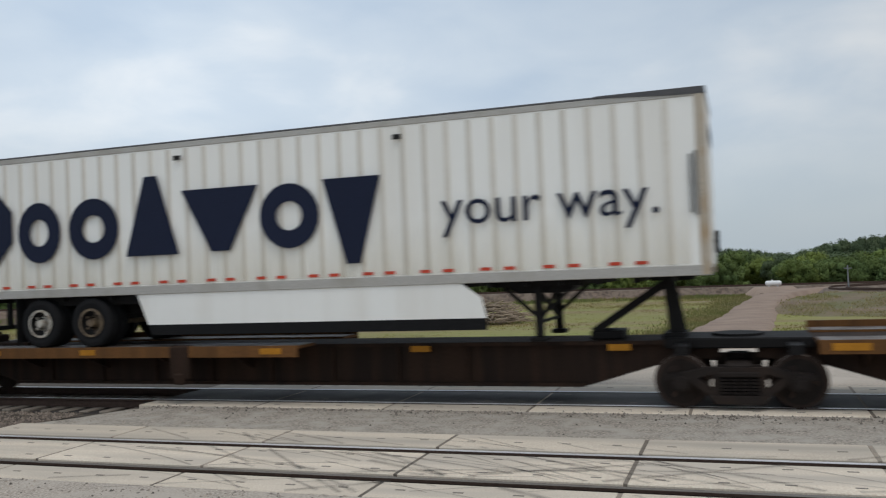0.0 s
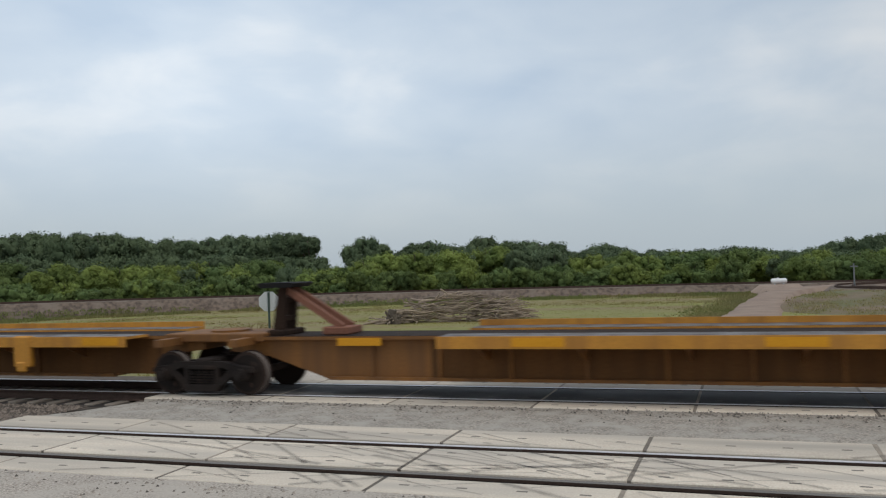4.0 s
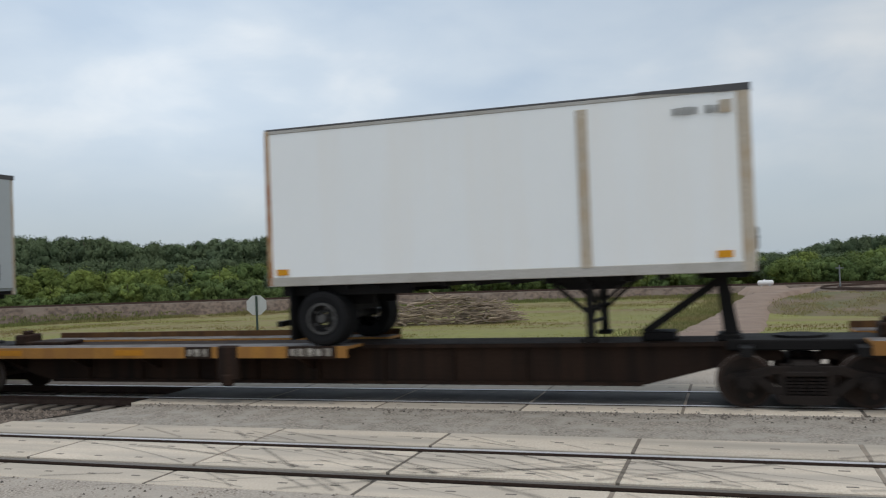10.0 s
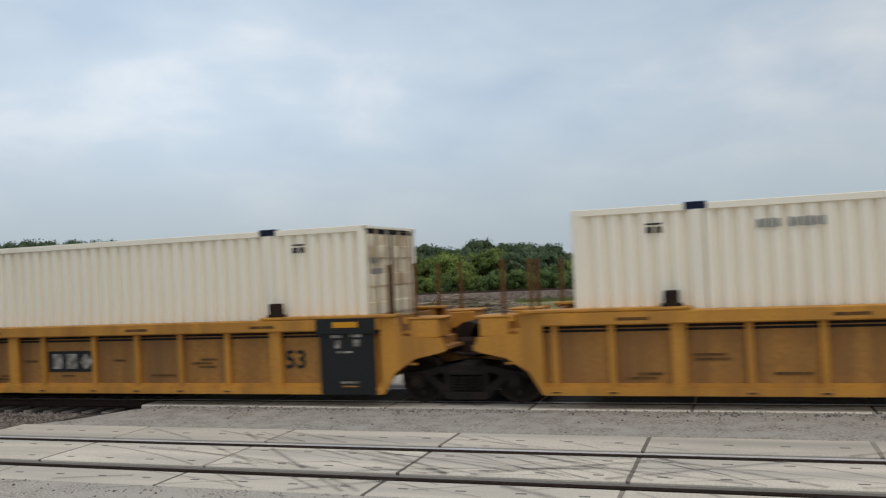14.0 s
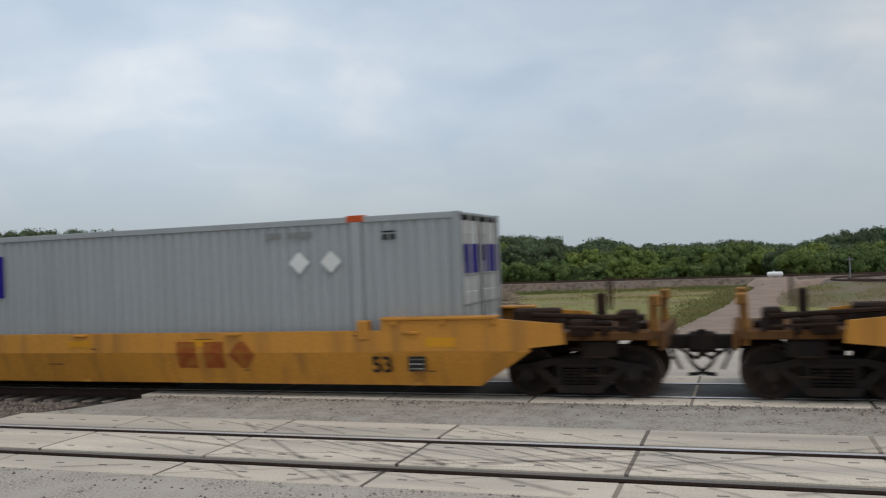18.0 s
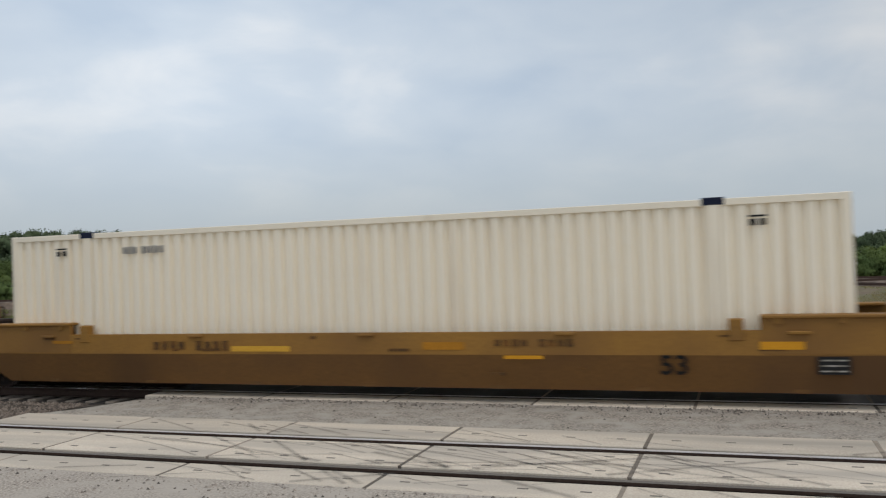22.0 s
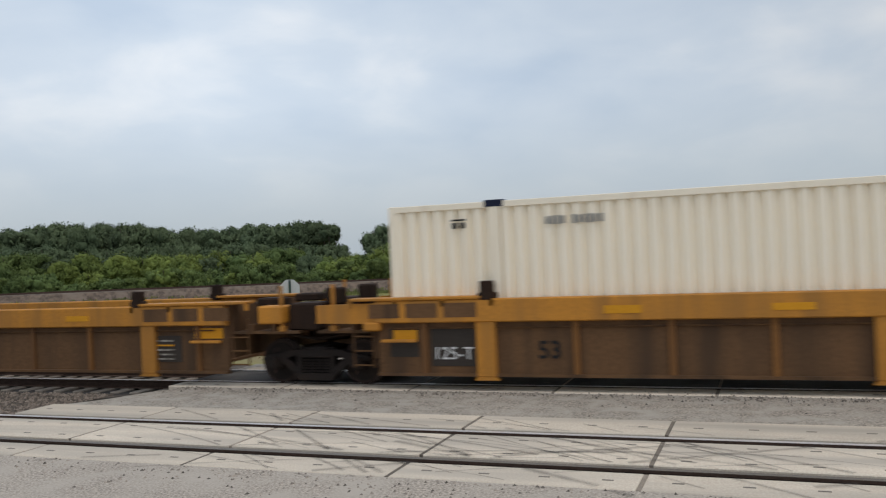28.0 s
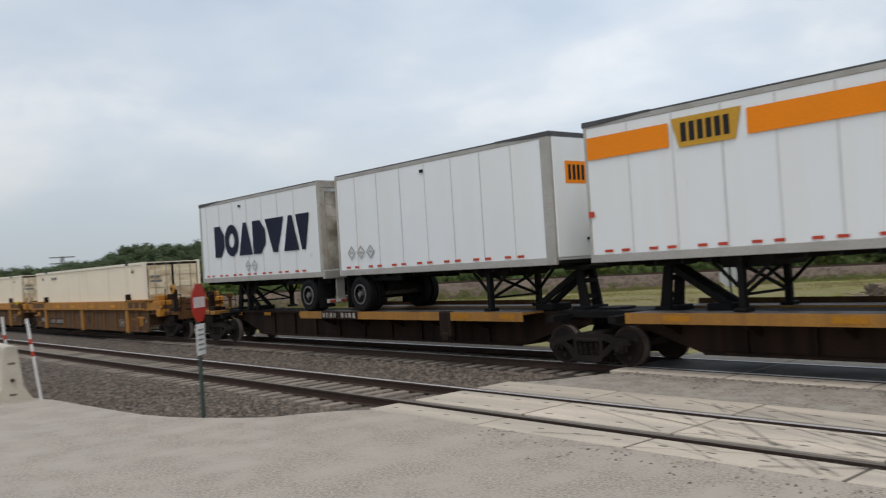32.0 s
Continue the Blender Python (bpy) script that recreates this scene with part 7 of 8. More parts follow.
def trailer(name, q0, q1, front, zb, zt, deckz, skin, label, seams=(), seam_mat=None, seam_w=0.03, axles=(), rim=None, legs=None, group="", tape="dashes", top_h=0.12, post=None, skirt=None, nose_post=None, low_rail=None, grime=False, rear_post=None):
    """A box trailer from q0 to q1 along the train; front is +1 when its nose points back along the train (+x)."""
    l = q1 - q0
    q = (q0 + q1) / 2
    h = l / 2
    W = 1.3
    t = thing(name, label, "trailer", group)
    post = post or ALU
    def body(bm):
        box(bm, -h + 0.03, h - 0.03, -W + 0.012, W - 0.012, zb + 0.1, zt - 0.045, 0.012)
    part("body", shared(("tbody", round(l, 2), zb, zt, skin.name), skin, body), None, t)
    def roof(bm):
        box(bm, -h + 0.01, h - 0.01, -W + 0.004, W - 0.004, zt - 0.04, zt, 0.012)
    part("roof", shared(("troof", round(l, 2), zt), ROOF_DARK, roof), None, t)
    for s in (-1, 1):
        def top_rail(bm):
            box(bm, -h, h, s * (W - 0.05), s * W, zt - top_h, zt - 0.035, 0.01)
        part("top_rail", shared(("ttop", round(l, 2), s, zt, top_h), ALU, top_rail), None, t)
        def bottom_rail(bm):
            box(bm, -h, h, s * (W - 0.05), s * (W + 0.004), zb, zb + 0.17, 0.01)
        part("bottom_rail", shared(("tbot", round(l, 2), s, zb), low_rail or ALU, bottom_rail), None, t)
        for e in (-1, 1):
            nose = e == front
            wdt = (nose_post or 0.16) if nose else 0.1
            def corner(bm):
                box(bm, e * h, e * (h - wdt), s * (W - 0.09), s * (W + 0.008), zb, zt - 0.02, 0.02)
            part("corner_post", shared(("tpost", round(l, 2), e, s, wdt, zb, zt, post.name), post if nose or not rear_post else rear_post, corner), None, t)
    def nose_cap(bm):
        a, b = front * (h + 0.016), front * (h - 1.7)
        for s in (-1, 1):
            prism(bm, [(a, zt + 0.005), (b, zt + 0.005), (b, zt - 0.03), (front * (h - 0.5), zt - 0.1), (a, zt - 0.11)], s * (W - 0.03), s * (W + 0.012))
        box(bm, a, front * (h - 0.03), -W, W, zt - 0.1, zt + 0.004)
    part("nose_cap", shared(("ncap", round(l, 2), front, zt), ROOF_DARK, nose_cap), None, t)
    if grime:
        part("road_grime", from_lists("road_grime", [(-h + 0.12, -W - 0.008, zb + 0.19), (h - 0.3, -W - 0.008, zb + 0.19), (h - 0.3, -W - 0.008, zb + 1.6), (-h + 0.12, -W - 0.008, zb + 1.6)], [(0, 1, 2, 3)], LOW_GRIME), None, t, "beige road grime on the lower skin")
    def floor(bm):
        box(bm, -h + 0.05, h - 0.05, -W + 0.06, W - 0.06, zb + 0.02, zb + 0.1)
        k = -h + 0.3
        while k < h - 0.2:
            box(bm, k, k + 0.05, -W + 0.08, W - 0.08, zb - 0.09, zb + 0.02)
            k += 0.61
    part("floor_frame", shared(("tfloor", round(l, 2), zb), BLACK_STEEL, floor), None, t)
    for sx in seams:
        def seam(bm):
            box(bm, -seam_w, seam_w, -W - 0.006, -W + 0.02, zb + 0.19, zt - top_h - 0.02, 0.004)
        part("seam_strip" if seam_w < 0.032 else "rib", shared(("seam", seam_w, zb, zt, (seam_mat or SEAM_GREY).name), seam_mat or SEAM_GREY, seam), None, t, at=pose(sx - q, 0, 0))
    n = int(l / 1.15)
    if tape == "dashes":
        for k in range(n):
            for dx in (0.0, 0.42):
                patch(t, -h + 0.5 + k * (l - 0.9) / n + dx, zb + 0.235, 0.2, 0.055, -W - 0.004, REFLECT_RED)
    elif tape == "band":
        m = int(l / 0.6)
        for k in range(m):
            patch(t, -h + 0.3 + k * (l - 0.6) / (m - 1), zb + 0.12, 0.14, 0.06, -W - 0.006, REFLECT_RED)
            if k < m - 1:
                patch(t, -h + 0.6 + k * (l - 0.6) / (m - 1), zb + 0.12, 0.40, 0.05, -W - 0.006, REFLECT_WHITE)
    # rear doors or nose details
    for e in (-1, 1):
        if e == front:
            def nose(bm):
                box(bm, e * (h - 0.04), e * (h + 0.012), -W + 0.08, W - 0.08, zb + 0.15, zt - 0.1, 0.02)
            part("nose_panel", shared(("tnose", round(l, 2), e, zb, zt, skin.name), skin, nose), None, t)
            def gladhand(bm):
                box(bm, e * (h + 0.012), e * (h + 0.09), 0.5, 0.75, zb + 0.35, zb + 0.75, 0.02)
                rod(bm, (e * (h + 0.05), -0.25, zb + 0.55), (e * (h + 0.05), 0.45, zb + 0.6), 0.03, 6)
            part("air_line_box", shared(("glad", round(l, 2), e, zb), BLACK_STEEL, gladhand), None, t)
        else:
            for s in (-1, 1):
                def door(bm):
                    box(bm, e * (h - 0.03), e * (h + 0.01), s * 0.01, s * (W - 0.08), zb + 0.16, zt - 0.16, 0.01)
                    for yy in (0.3, 0.85):
                        rod(bm, (e * (h + 0.03), s * yy, zb + 0.12), (e * (h + 0.03), s * yy, zt - 0.12), 0.018, 6)
                part("rear_door", shared(("tdoor", round(l, 2), e, s, zb, zt, skin.name), skin, door), None, t)
            def bumper(bm):
                box(bm, e * (h - 0.06), e * (h - 0.16), -1.15, 1.15, zb - 0.75, zb - 0.65, 0.01)
                for yy in (-0.6, 0.6):
                    box(bm, e * (h - 0.06), e * (h - 0.16), yy - 0.05, yy + 0.05, zb - 0.7, zb)
            part("underride_guard", shared(("bump", round(l, 2), e, zb), BLACK_STEEL, bumper), None, t)
    if axles:
        def bogie(bm):
            lo, hi = min(axles) - q, max(axles) - q
            box(bm, lo - 0.75, hi + 0.75, -0.6, -0.5, zb - 0.38, zb - 0.08); box(bm, lo - 0.75, hi + 0.75, 0.5, 0.6, zb - 0.38, zb - 0.08)
            for ax in axles:
                box(bm, ax - q - 0.35, ax - q + 0.35, -0.58, 0.58, zb - 0.5, zb - 0.3)
                rod(bm, (ax - q - 0.55, -0.78, zb - 0.42), (ax - q - 0.55, -0.45, zb - 0.42), 0.16, 12)
            rail = (lo - 0.9, hi + 1.7) if front > 0 else (lo - 1.7, hi + 0.9)
            for s in (-1, 1):
                box(bm, *rail, s * 0.95, s * 1.05, zb - 0.19, zb - 0.01, 0.01)
        part("slider_frame", made(bogie), BLACK_STEEL, t)
        for ax in axles:
            axle(t, ax - q, deckz + 0.505, RIM_WHITE if len(axles) > 1 and ax == axles[0] else rim or RIM)
        rear = min(axles) if front > 0 else max(axles)
        for s in (-1, 1):
            def flap(bm):
                box(bm, rear - q - front * 0.62, rear - q - front * 0.64, s * 0.72, s * 1.28, deckz + 0.12, zb)
            part("mud_flap", made(flap), TYRE, t)
    if legs:
        def gear(bm):
            x = legs - q
            box(bm, x - 0.75, x + 0.75, -0.95, 0.95, zb - 0.1, zb + 0.0)
            prism(bm, [(x - 0.75, zb), (x + 0.75, zb), (x + 0.4, zb - 0.22), (x - 0.4, zb - 0.22)], -0.75, 0.75)
        lg = part("landing_gear", made(gear), BLACK_STEEL, t)
        for s in (-1, 1):
            def leg(bm):
                x = legs - q
                box(bm, x - 0.065, x + 0.065, s * 0.78, s * 0.92, deckz + 0.08, zb - 0.05, 0.01)
                box(bm, x - 0.14, x + 0.14, s * 0.7, s * 1.0, deckz + 0.005, deckz + 0.08, 0.02)
                bar(bm, (x - 0.05, s * 0.85, zb - 0.6), (x - 0.62, s * 0.8, zb - 0.1), 0.05, 0.06); bar(bm, (x + 0.05, s * 0.85, zb - 0.6), (x + 0.62, s * 0.8, zb - 0.1), 0.05, 0.06)
            part("leg", made(leg), BLACK_STEEL, lg)
        def braces(bm):
            x = legs - q
            bar(bm, (x, -0.85, deckz + 0.3), (x, 0.85, zb - 0.15), 0.05, 0.06); bar(bm, (x, 0.85, deckz + 0.3), (x, -0.85, zb - 0.15), 0.05, 0.06)
            bar(bm, (x, -0.85, deckz + 0.32), (x, 0.85, deckz + 0.32), 0.05, 0.05)
        part("cross_brace", made(braces), BLACK_STEEL, lg)
    if skirt:
        def skirt_panel(bm):
            s0, s1 = skirt[0] - q, skirt[1] - q
            prism(bm, [(s0, zb), (s1 - 0.35, zb), (s1, zb - 0.25), (s1 + 0.08, zb - 0.6), (s0 + 0.25, zb - 0.6)], -W + 0.02, -W + 0.04)
        part("side_skirt", made(skirt_panel), skin, t)
        def skirt_edge(bm):
            s0, s1 = skirt[0] - q, skirt[1] - q
            prism(bm, [(s0 + 0.25, zb - 0.6), (s1 + 0.08, zb - 0.6), (s1 + 0.08, zb - 0.8), (s0 + 0.33, zb - 0.8)], -W + 0.021, -W + 0.039)
        part("skirt_edge", made(skirt_edge), TYRE, t)
    rolling(t, q)
    return t, q


FACE = -1.31
LONG = "long trailers on the train"
SHORT = "short trailers on the train"

t, q = trailer("semi_trailer", -16.6, -0.42, 1, 2.14, 5.11, 1.1, TRAILER_CREAM, "ribbed ivory long trailer with navy shapes and side skirt", axles=(-13.75, -12.45), rim=RIM_RUSTY,
               seams=[-16.2 + 0.41 * k for k in range(38)], seam_mat=RIB_TAN, seam_w=0.045, legs=-3.3, group=LONG, skirt=(-11.3, -4.2), post=POST_TAN, top_h=0.14, grime=True)
wordmark(t, FACE - 0.04, [(x0 - q, w, h, z0, sh) for x0, w, h, z0, sh in ((-15.5, 1.15, 1.6, 2.84, "half"), (-14.19, 1.1, 1.25, 2.86, "ring"), (-12.87, 1.23, 1.23, 2.88, "ring"), (-11.47, 1.24, 1.55, 2.9, "tri"), (-10.14, 1.69, 1.2, 2.92, "vee"), (-8.42, 1.23, 1.2, 2.9, "ring"), (-7.1, 1.14, 1.55, 2.57, "vee"))], NAVY, "dark navy plain shape")
part("lettering", text_mesh("slogan", "your way.", 0.92, NAVY, stretch=1.02), None, t, at=pose(-4.85 - q, FACE - 0.042, 3.16))
stencil(t, -0.62 - q, 3.6, 0.16, 1.1, FACE - 0.01, GREY_PAINT, 2)
bm = bmesh.new(); box(bm, 0, 0.16, -0.1, -0.085, 0, 0.09); part("marker_lamp", bm, BLACK_PAINT, t, at=pose(-5.7 - q, FACE + 0.06, 4.72)); 
bm = bmesh.new(); box(bm, 0, 0.16, -0.1, -0.085, 0, 0.09); part("marker_lamp", bm, BLACK_PAINT, t, at=pose(-10.3 - q, FACE + 0.06, 4.72))
bm = bmesh.new()
for k in range(7):
    box(bm, 0, 0.004, -0.75 + 0.2 * k, -0.6 + 0.2 * k, 0, 0.26)
part("nose_wordmark", bm, NAVY, t, at=pose(8.09 + 0.022, 0.1, 4.35))

t, q = trailer("semi_trailer", 18.04, 34.19, 1, 2.13, 5.11, 1.12, TRAILER_WHITE, "plain white long trailer with grimy streaks along its side", axles=(21.57, 22.87), rim=RIM_RUSTY,
               seams=[19.0 + 0.61 * k for k in range(24)], seam_w=0.012, seam_mat=TRAILER_WHITE, legs=30.6, group=LONG, tape="", post=POST_TAN, top_h=0.16, nose_post=0.14, low_rail=RAIL_GRIMY, grime=True, rear_post=POST_RUSTY)
patch(t, 18.3 - q, 4.6, 0.2, 0.22, FACE, GREY_PAINT, "unit_plate")
bm = bmesh.new(); box(bm, 0, 0.004, 0.9, 1.15, 0, 0.2); part("sticker", bm, RED_PAINT, t, at=pose(8.1, 0, 3.0))
bm = bmesh.new(); box(bm, 0, 0.004, 0.55, 0.85, 0, 0.3); part("sticker", bm, BLACK_PAINT, t, at=pose(8.1, 0, 2.6))

t, q = trailer("semi_trailer", 75.8, 91.95, 1, 2.14, 5.11, 1.13, TRAILER_WHITE, "smooth white long trailer with small black stencils and placards", axles=(79.17, 80.4), rim=RIM_RUSTY,
               legs=88.7, group=LONG, post=ALU, top_h=0.1, nose_post=0.24)
for x in (77.65, 88.55):
    part("lettering", text_mesh("lift", "LIFT HERE", 0.17, BLACK_PAINT, "CENTER"), None, t, at=pose(x - q, FACE, 2.6))
diamonds(t, 83.4 - q, 3.05, FACE, 2, 0.2, BLACK_PAINT)
diamonds(t, 83.15 - q, 2.85, FACE - 0.004, 2, 0.24)
part("lettering", text_mesh("fifty", "53", 0.28, BLACK_PAINT, "CENTER"), None, t, at=pose(91.45 - q, FACE - 0.012, 2.72))
for x, z in ((81.45, 4.0), (80.2, 3.85)):
    patch(t, x - q, z, 0.42, 0.5, FACE, TRAILER_CREAM, "repair_patch")
def spare_build(bm):
    rod(bm, (0, -0.95, -0.12), (0, -0.95, 0.12), 0.5, 24); rod(bm, (0, -0.95, -0.13), (0, -0.95, 0.13), 0.3, 16)
    for s in (-0.55, 0.55):
        bar(bm, (s, -0.95, 0.0), (s * 0.9, -0.95, 0.42), 0.05, 0.05)
part("spare_wheel", made(spare_build), TYRE, t, at=pose(86.9 - q, 0, 1.72))
diamonds(t, 0, 0, 0, 1, 0.2, GREY_PAINT)
for o in [o for o in t.children if o.name.startswith("placard_holder")][-1:]:
    o.matrix_basis = pose(8.10, -0.2, 2.95, 0, 0, 90)


def shield(t, x, z):
    """Shield emblem in gold and brown with plain bars."""
    def outline(r):
        return [(-0.56 * r, 0.45 * r), (-0.3 * r, 0.6 * r), (0.1 * r, 0.66 * r), (0.56 * r, 0.64 * r), (0.58 * r, -0.2 * r), (0.42 * r, -0.42 * r), (0.0, -0.64 * r), (-0.4 * r, -0.42 * r), (-0.56 * r, -0.2 * r)]
    em = part("emblem", shared("shield_gold", GOLD, lambda bm: prism(bm, outline(1.0), -0.004, 0)), None, t, "gold and brown shield", at=pose(x, FACE, z))
    def field(bm):
        prism(bm, [(-0.48, 0.16), (-0.2, 0.38), (0.2, 0.48), (0.49, 0.5), (0.49, -0.18), (0.34, -0.37), (0.0, -0.54), (-0.33, -0.37), (-0.48, -0.18)], -0.008, -0.004)
    part("field", shared("shield_field", SHIELD_BROWN, field), None, em)
    for k, (z0, z1) in enumerate(((-0.2, 0.16), (-0.42, 0.2), (-0.18, 0.24))):
        x0 = -0.42 + 0.29 * k
        def one(bm):
            box(bm, x0, x0 + 0.23, -0.012, -0.008, z0, z1)
        part("emblem_bar", shared(("shield_bar", k), GOLD, one), None, em)


def rear_frame(t, h, zb, zt):
    """Frame of a roll-up door with a sill, a taped step and its hangers."""
    for s in (-1, 1):
        bm = bmesh.new(); box(bm, h + 0.01, h + 0.09, s * 1.12, s * 1.31, zb, zt - 0.02, 0.015); part("door_post", bm, FRAME_GREY, t)
        bm = bmesh.new(); box(bm, h - 0.02, h + 0.04, s * 0.55, s * 0.85, zb - 0.72, zb - 0.02, 0.01); part("step_hanger", bm, ALU, t)
    bm = bmesh.new(); box(bm, h + 0.01, h + 0.1, -1.31, 1.31, zt - 0.24, zt - 0.02, 0.015); part("door_header", bm, FRAME_GREY, t)
    bm = bmesh.new(); box(bm, h + 0.01, h + 0.12, -1.31, 1.31, zb - 0.06, zb + 0.2, 0.02); part("door_sill", bm, ALU, t)
    bm = bmesh.new(); box(bm, h - 0.02, h + 0.1, -1.2, 1.2, zb - 0.8, zb - 0.68, 0.015); step = part("rear_step", bm, ALU, t)
    for k in range(6):
        bm = bmesh.new(); box(bm, h + 0.1, h + 0.106, -1.15 + 0.4 * k, -0.95 + 0.4 * k, zb - 0.77, zb - 0.71); part("reflector", bm, REFLECT_RED, step)
        if k < 5:
            bm = bmesh.new(); box(bm, h + 0.1, h + 0.106, -0.94 + 0.4 * k, -0.76 + 0.4 * k, zb - 0.77, zb - 0.71); part("reflector", bm, REFLECT_WHITE, step)


for q0, q1, fr, ax, lg, hx, dk in ((95.35, 103.55, -1, 102.55, 98.2, 96.75, 1.07), (120.65, 129.2, 1, 121.55, 126.4, 128.0, 1.05), (138.02, 146.56, 1, 138.95, 143.85, 145.07, 1.05)):
    t, q = trailer("semi_trailer", q0, q1, fr, 2.13, 5.06, dk, TRAILER_GREY, "grey short trailer with gold-brown shield and red-white tape", axles=(ax,), rim=RIM_DARK if fr > 0 else RIM,
                   legs=lg, group=SHORT, tape="band", post=ALU if fr < 0 else POST_TAN, top_h=0.06, nose_post=0.3 if fr > 0 else 0.12)
    shield(t, hx - q, 3.64)
    for dz in (0, 0.055):
        def belt(bm):
            box(bm, -(q1 - q0) / 2 + 0.12, (q1 - q0) / 2 - 0.34 * (fr > 0) - 0.1, -0.012, 0, 0, 0.018)
        part("trim_strip", made(belt), POST_TAN, t, at=pose(0, FACE + 0.012, 4.46 + dz))
    def top_edge(bm):
        box(bm, -(q1 - q0) / 2 + 0.4, (q1 - q0) / 2 - 0.2, -0.02, 0, 0, 0.035)
    part("torn_tape", made(top_edge), ROOF_DARK, t, at=pose(0, FACE + 0.014, 5.02))
    if fr < 0:
        bm = bmesh.new(); box(bm, 0, 0.012, -1.12, 1.12, 2.4, 4.82, 0.004)
        roll = part("roll_up_door", bm, DOOR_GREY, t, "pale grey roll-up rear door", at=pose((q1 - q0) / 2 + 0.04, 0, 0))
        rear_frame(t, (q1 - q0) / 2, 2.13, 5.06)
        for k in range(5):
            bm = bmesh.new(); box(bm, 0.012, 0.016, -1.1, 1.1, 2.75 + 0.42 * k, 2.76 + 0.42 * k); part("slat_joint", bm, FRAME_GREY, roll)
        bm = bmesh.new(); box(bm, 0.012, 0.05, -0.1, 0.1, 2.42, 2.56, 0.01); part("latch", bm, BLACK_STEEL, roll)
        bm = bmesh.new(); box(bm, -0.12, 0.12, -0.006, 0, 0, 0.1); box(bm, -0.12, 0.12, -0.006, 0, -0.22, -0.12); part("stencil_text", bm, GREY_PAINT, t, at=pose(q1 - 0.42 - q, FACE, 2.75))

t, q = trailer("semi_trailer", 155.14, 163.66, 1, 2.16, 5.08, 1.05, TRAILER_WHITE, "smooth white short trailer with one tan upright rib", axles=(156.2,), rim=RIM_DARK, legs=161.0, group=SHORT, tape="", post=POST_TAN, top_h=0.1, nose_post=0.2, rear_post=POST_RUSTY)
bm = bmesh.new(); box(bm, -0.09, 0.09, -0.02, 0, 2.3, 4.9, 0.01); part("upright_rib", bm, POST_TAN, t, at=pose(161.05 - q, FACE + 0.012, 0))
for x in (155.45, 163.2):
    patch(t, x - q, 2.42 if x < 160 else 2.45, 0.24, 0.11, FACE, REFLECT_YELLOW)
stencil(t, 162.9 - q, 4.72, 0.8, 0.13, FACE, GREY_PAINT, 8)
patch(t, 163.3 - q, 4.75, 0.18, 0.2, FACE, POST_TAN, "unit_plate")

t, q = trailer("semi_trailer", 173.0, 181.53, 1, 2.14, 5.08, 1.07, TRAILER_WHITE, "white short trailer with blue and orange shapes, faded patch", axles=(173.95,), rim=RIM, legs=178.9, group=SHORT, post=ALU, top_h=0.12,
               seams=[174.0 + 1.2 * k for k in range(6)], seam_w=0.015, nose_post=0.22)
def faded(bm):
    box(bm, 0, 4.55, -0.003, 0, 0, 1.15)
part("faded_patch", made(faded), FADED_TAN, t, at=pose(173.85 - q, FACE + 0.004, 3.05))
wordmark(t, FACE - 0.01, [(178.5 + 0.76 * k - q, w, 0.82, 3.78, sh) for k, (sh, w) in enumerate((("vee", 0.72), ("half", 0.66), ("ring", 0.74)))], BLUE, "royal blue plain shape")
bm = bmesh.new()
prism(bm, [(178.45 - q, 3.0), (178.45 - q, 3.32), (180.5 - q, 3.66), (180.45 - q, 3.6)], -0.004, 0); prism(bm, [(178.48 - q, 3.4), (178.5 - q, 3.55), (180.5 - q, 3.72), (180.5 - q, 3.69)], -0.004, 0)
part("swoosh", bm, ORANGE, t, at=pose(0, FACE - 0.01, 0))
part("lettering", text_mesh("freight", "FREIGHT", 0.32, BLUE, stretch=0.95), None, t, at=pose(179.3 - q, FACE - 0.012, 2.98))
diamonds(t, 178.5 - q, 2.72, FACE - 0.004, 2, 0.17)
for x0, w, sh in ((-0.78, 0.5, "vee"), (-0.24, 0.42, "half"), (0.2, 0.48, "ring")):
    bm = bmesh.new(); block(bm, x0, 3.95, w, 0.46, sh); part("nose_shape", bm, BLUE, t, at=pose(4.279, 0, 0, 0, 0, 90))
bm = bmesh.new(); box(bm, 0, 0.004, -1.18, 1.18, 2.3, 2.5); part("kick_plate", bm, RIB_TAN, t, "dull tan kick plate", at=pose(4.279, 0, 0))
bm = bmesh.new(); prism(bm, [(-0.8, 3.56), (-0.8, 3.84), (0.62, 3.86)], -0.004, 0); part("nose_stripe", bm, ORANGE, t, at=pose(4.279, 0, 0, 0, 0, 90))

t, q = trailer("semi_trailer", 492.45, 500.77, -1, 2.2, 5.14, 1.15, TRAILER_WHITE, "white short trailer with navy shapes and dirty roll-up door", axles=(499.85,), rim=RIM, legs=495.2, group=SHORT, post=ALU, top_h=0.13,
               seams=[493.0 + 1.05 * k for k in range(7)], seam_w=0.014, nose_post=0.12)
LETTERS = ((493.65, 0.74, "half"), (494.47, 1.02, "ring"), (495.52, 0.96, "tri"), (496.55, 0.86, "half"), (497.44, 1.2, "vee"), (498.6, 0.92, "tri"), (499.4, 0.8, "vee"))
wordmark(t, FACE - 0.005, [(x0 - q, w, 1.12, 3.1, sh) for x0, w, sh in LETTERS], NAVY, "dark navy plain shape")
diamonds(t, 496.1 - q, 2.72, FACE - 0.004, 2, 0.2)
bm = bmesh.new(); box(bm, 0, 0.14, -0.02, 0, 0, 0.08); part("marker_lamp", bm, BLACK_PAINT, t, at=pose(495.6 - q, FACE, 4.78))
bm = bmesh.new(); box(bm, 0, 0.012, -1.1, 1.1, 2.45, 4.8, 0.004)
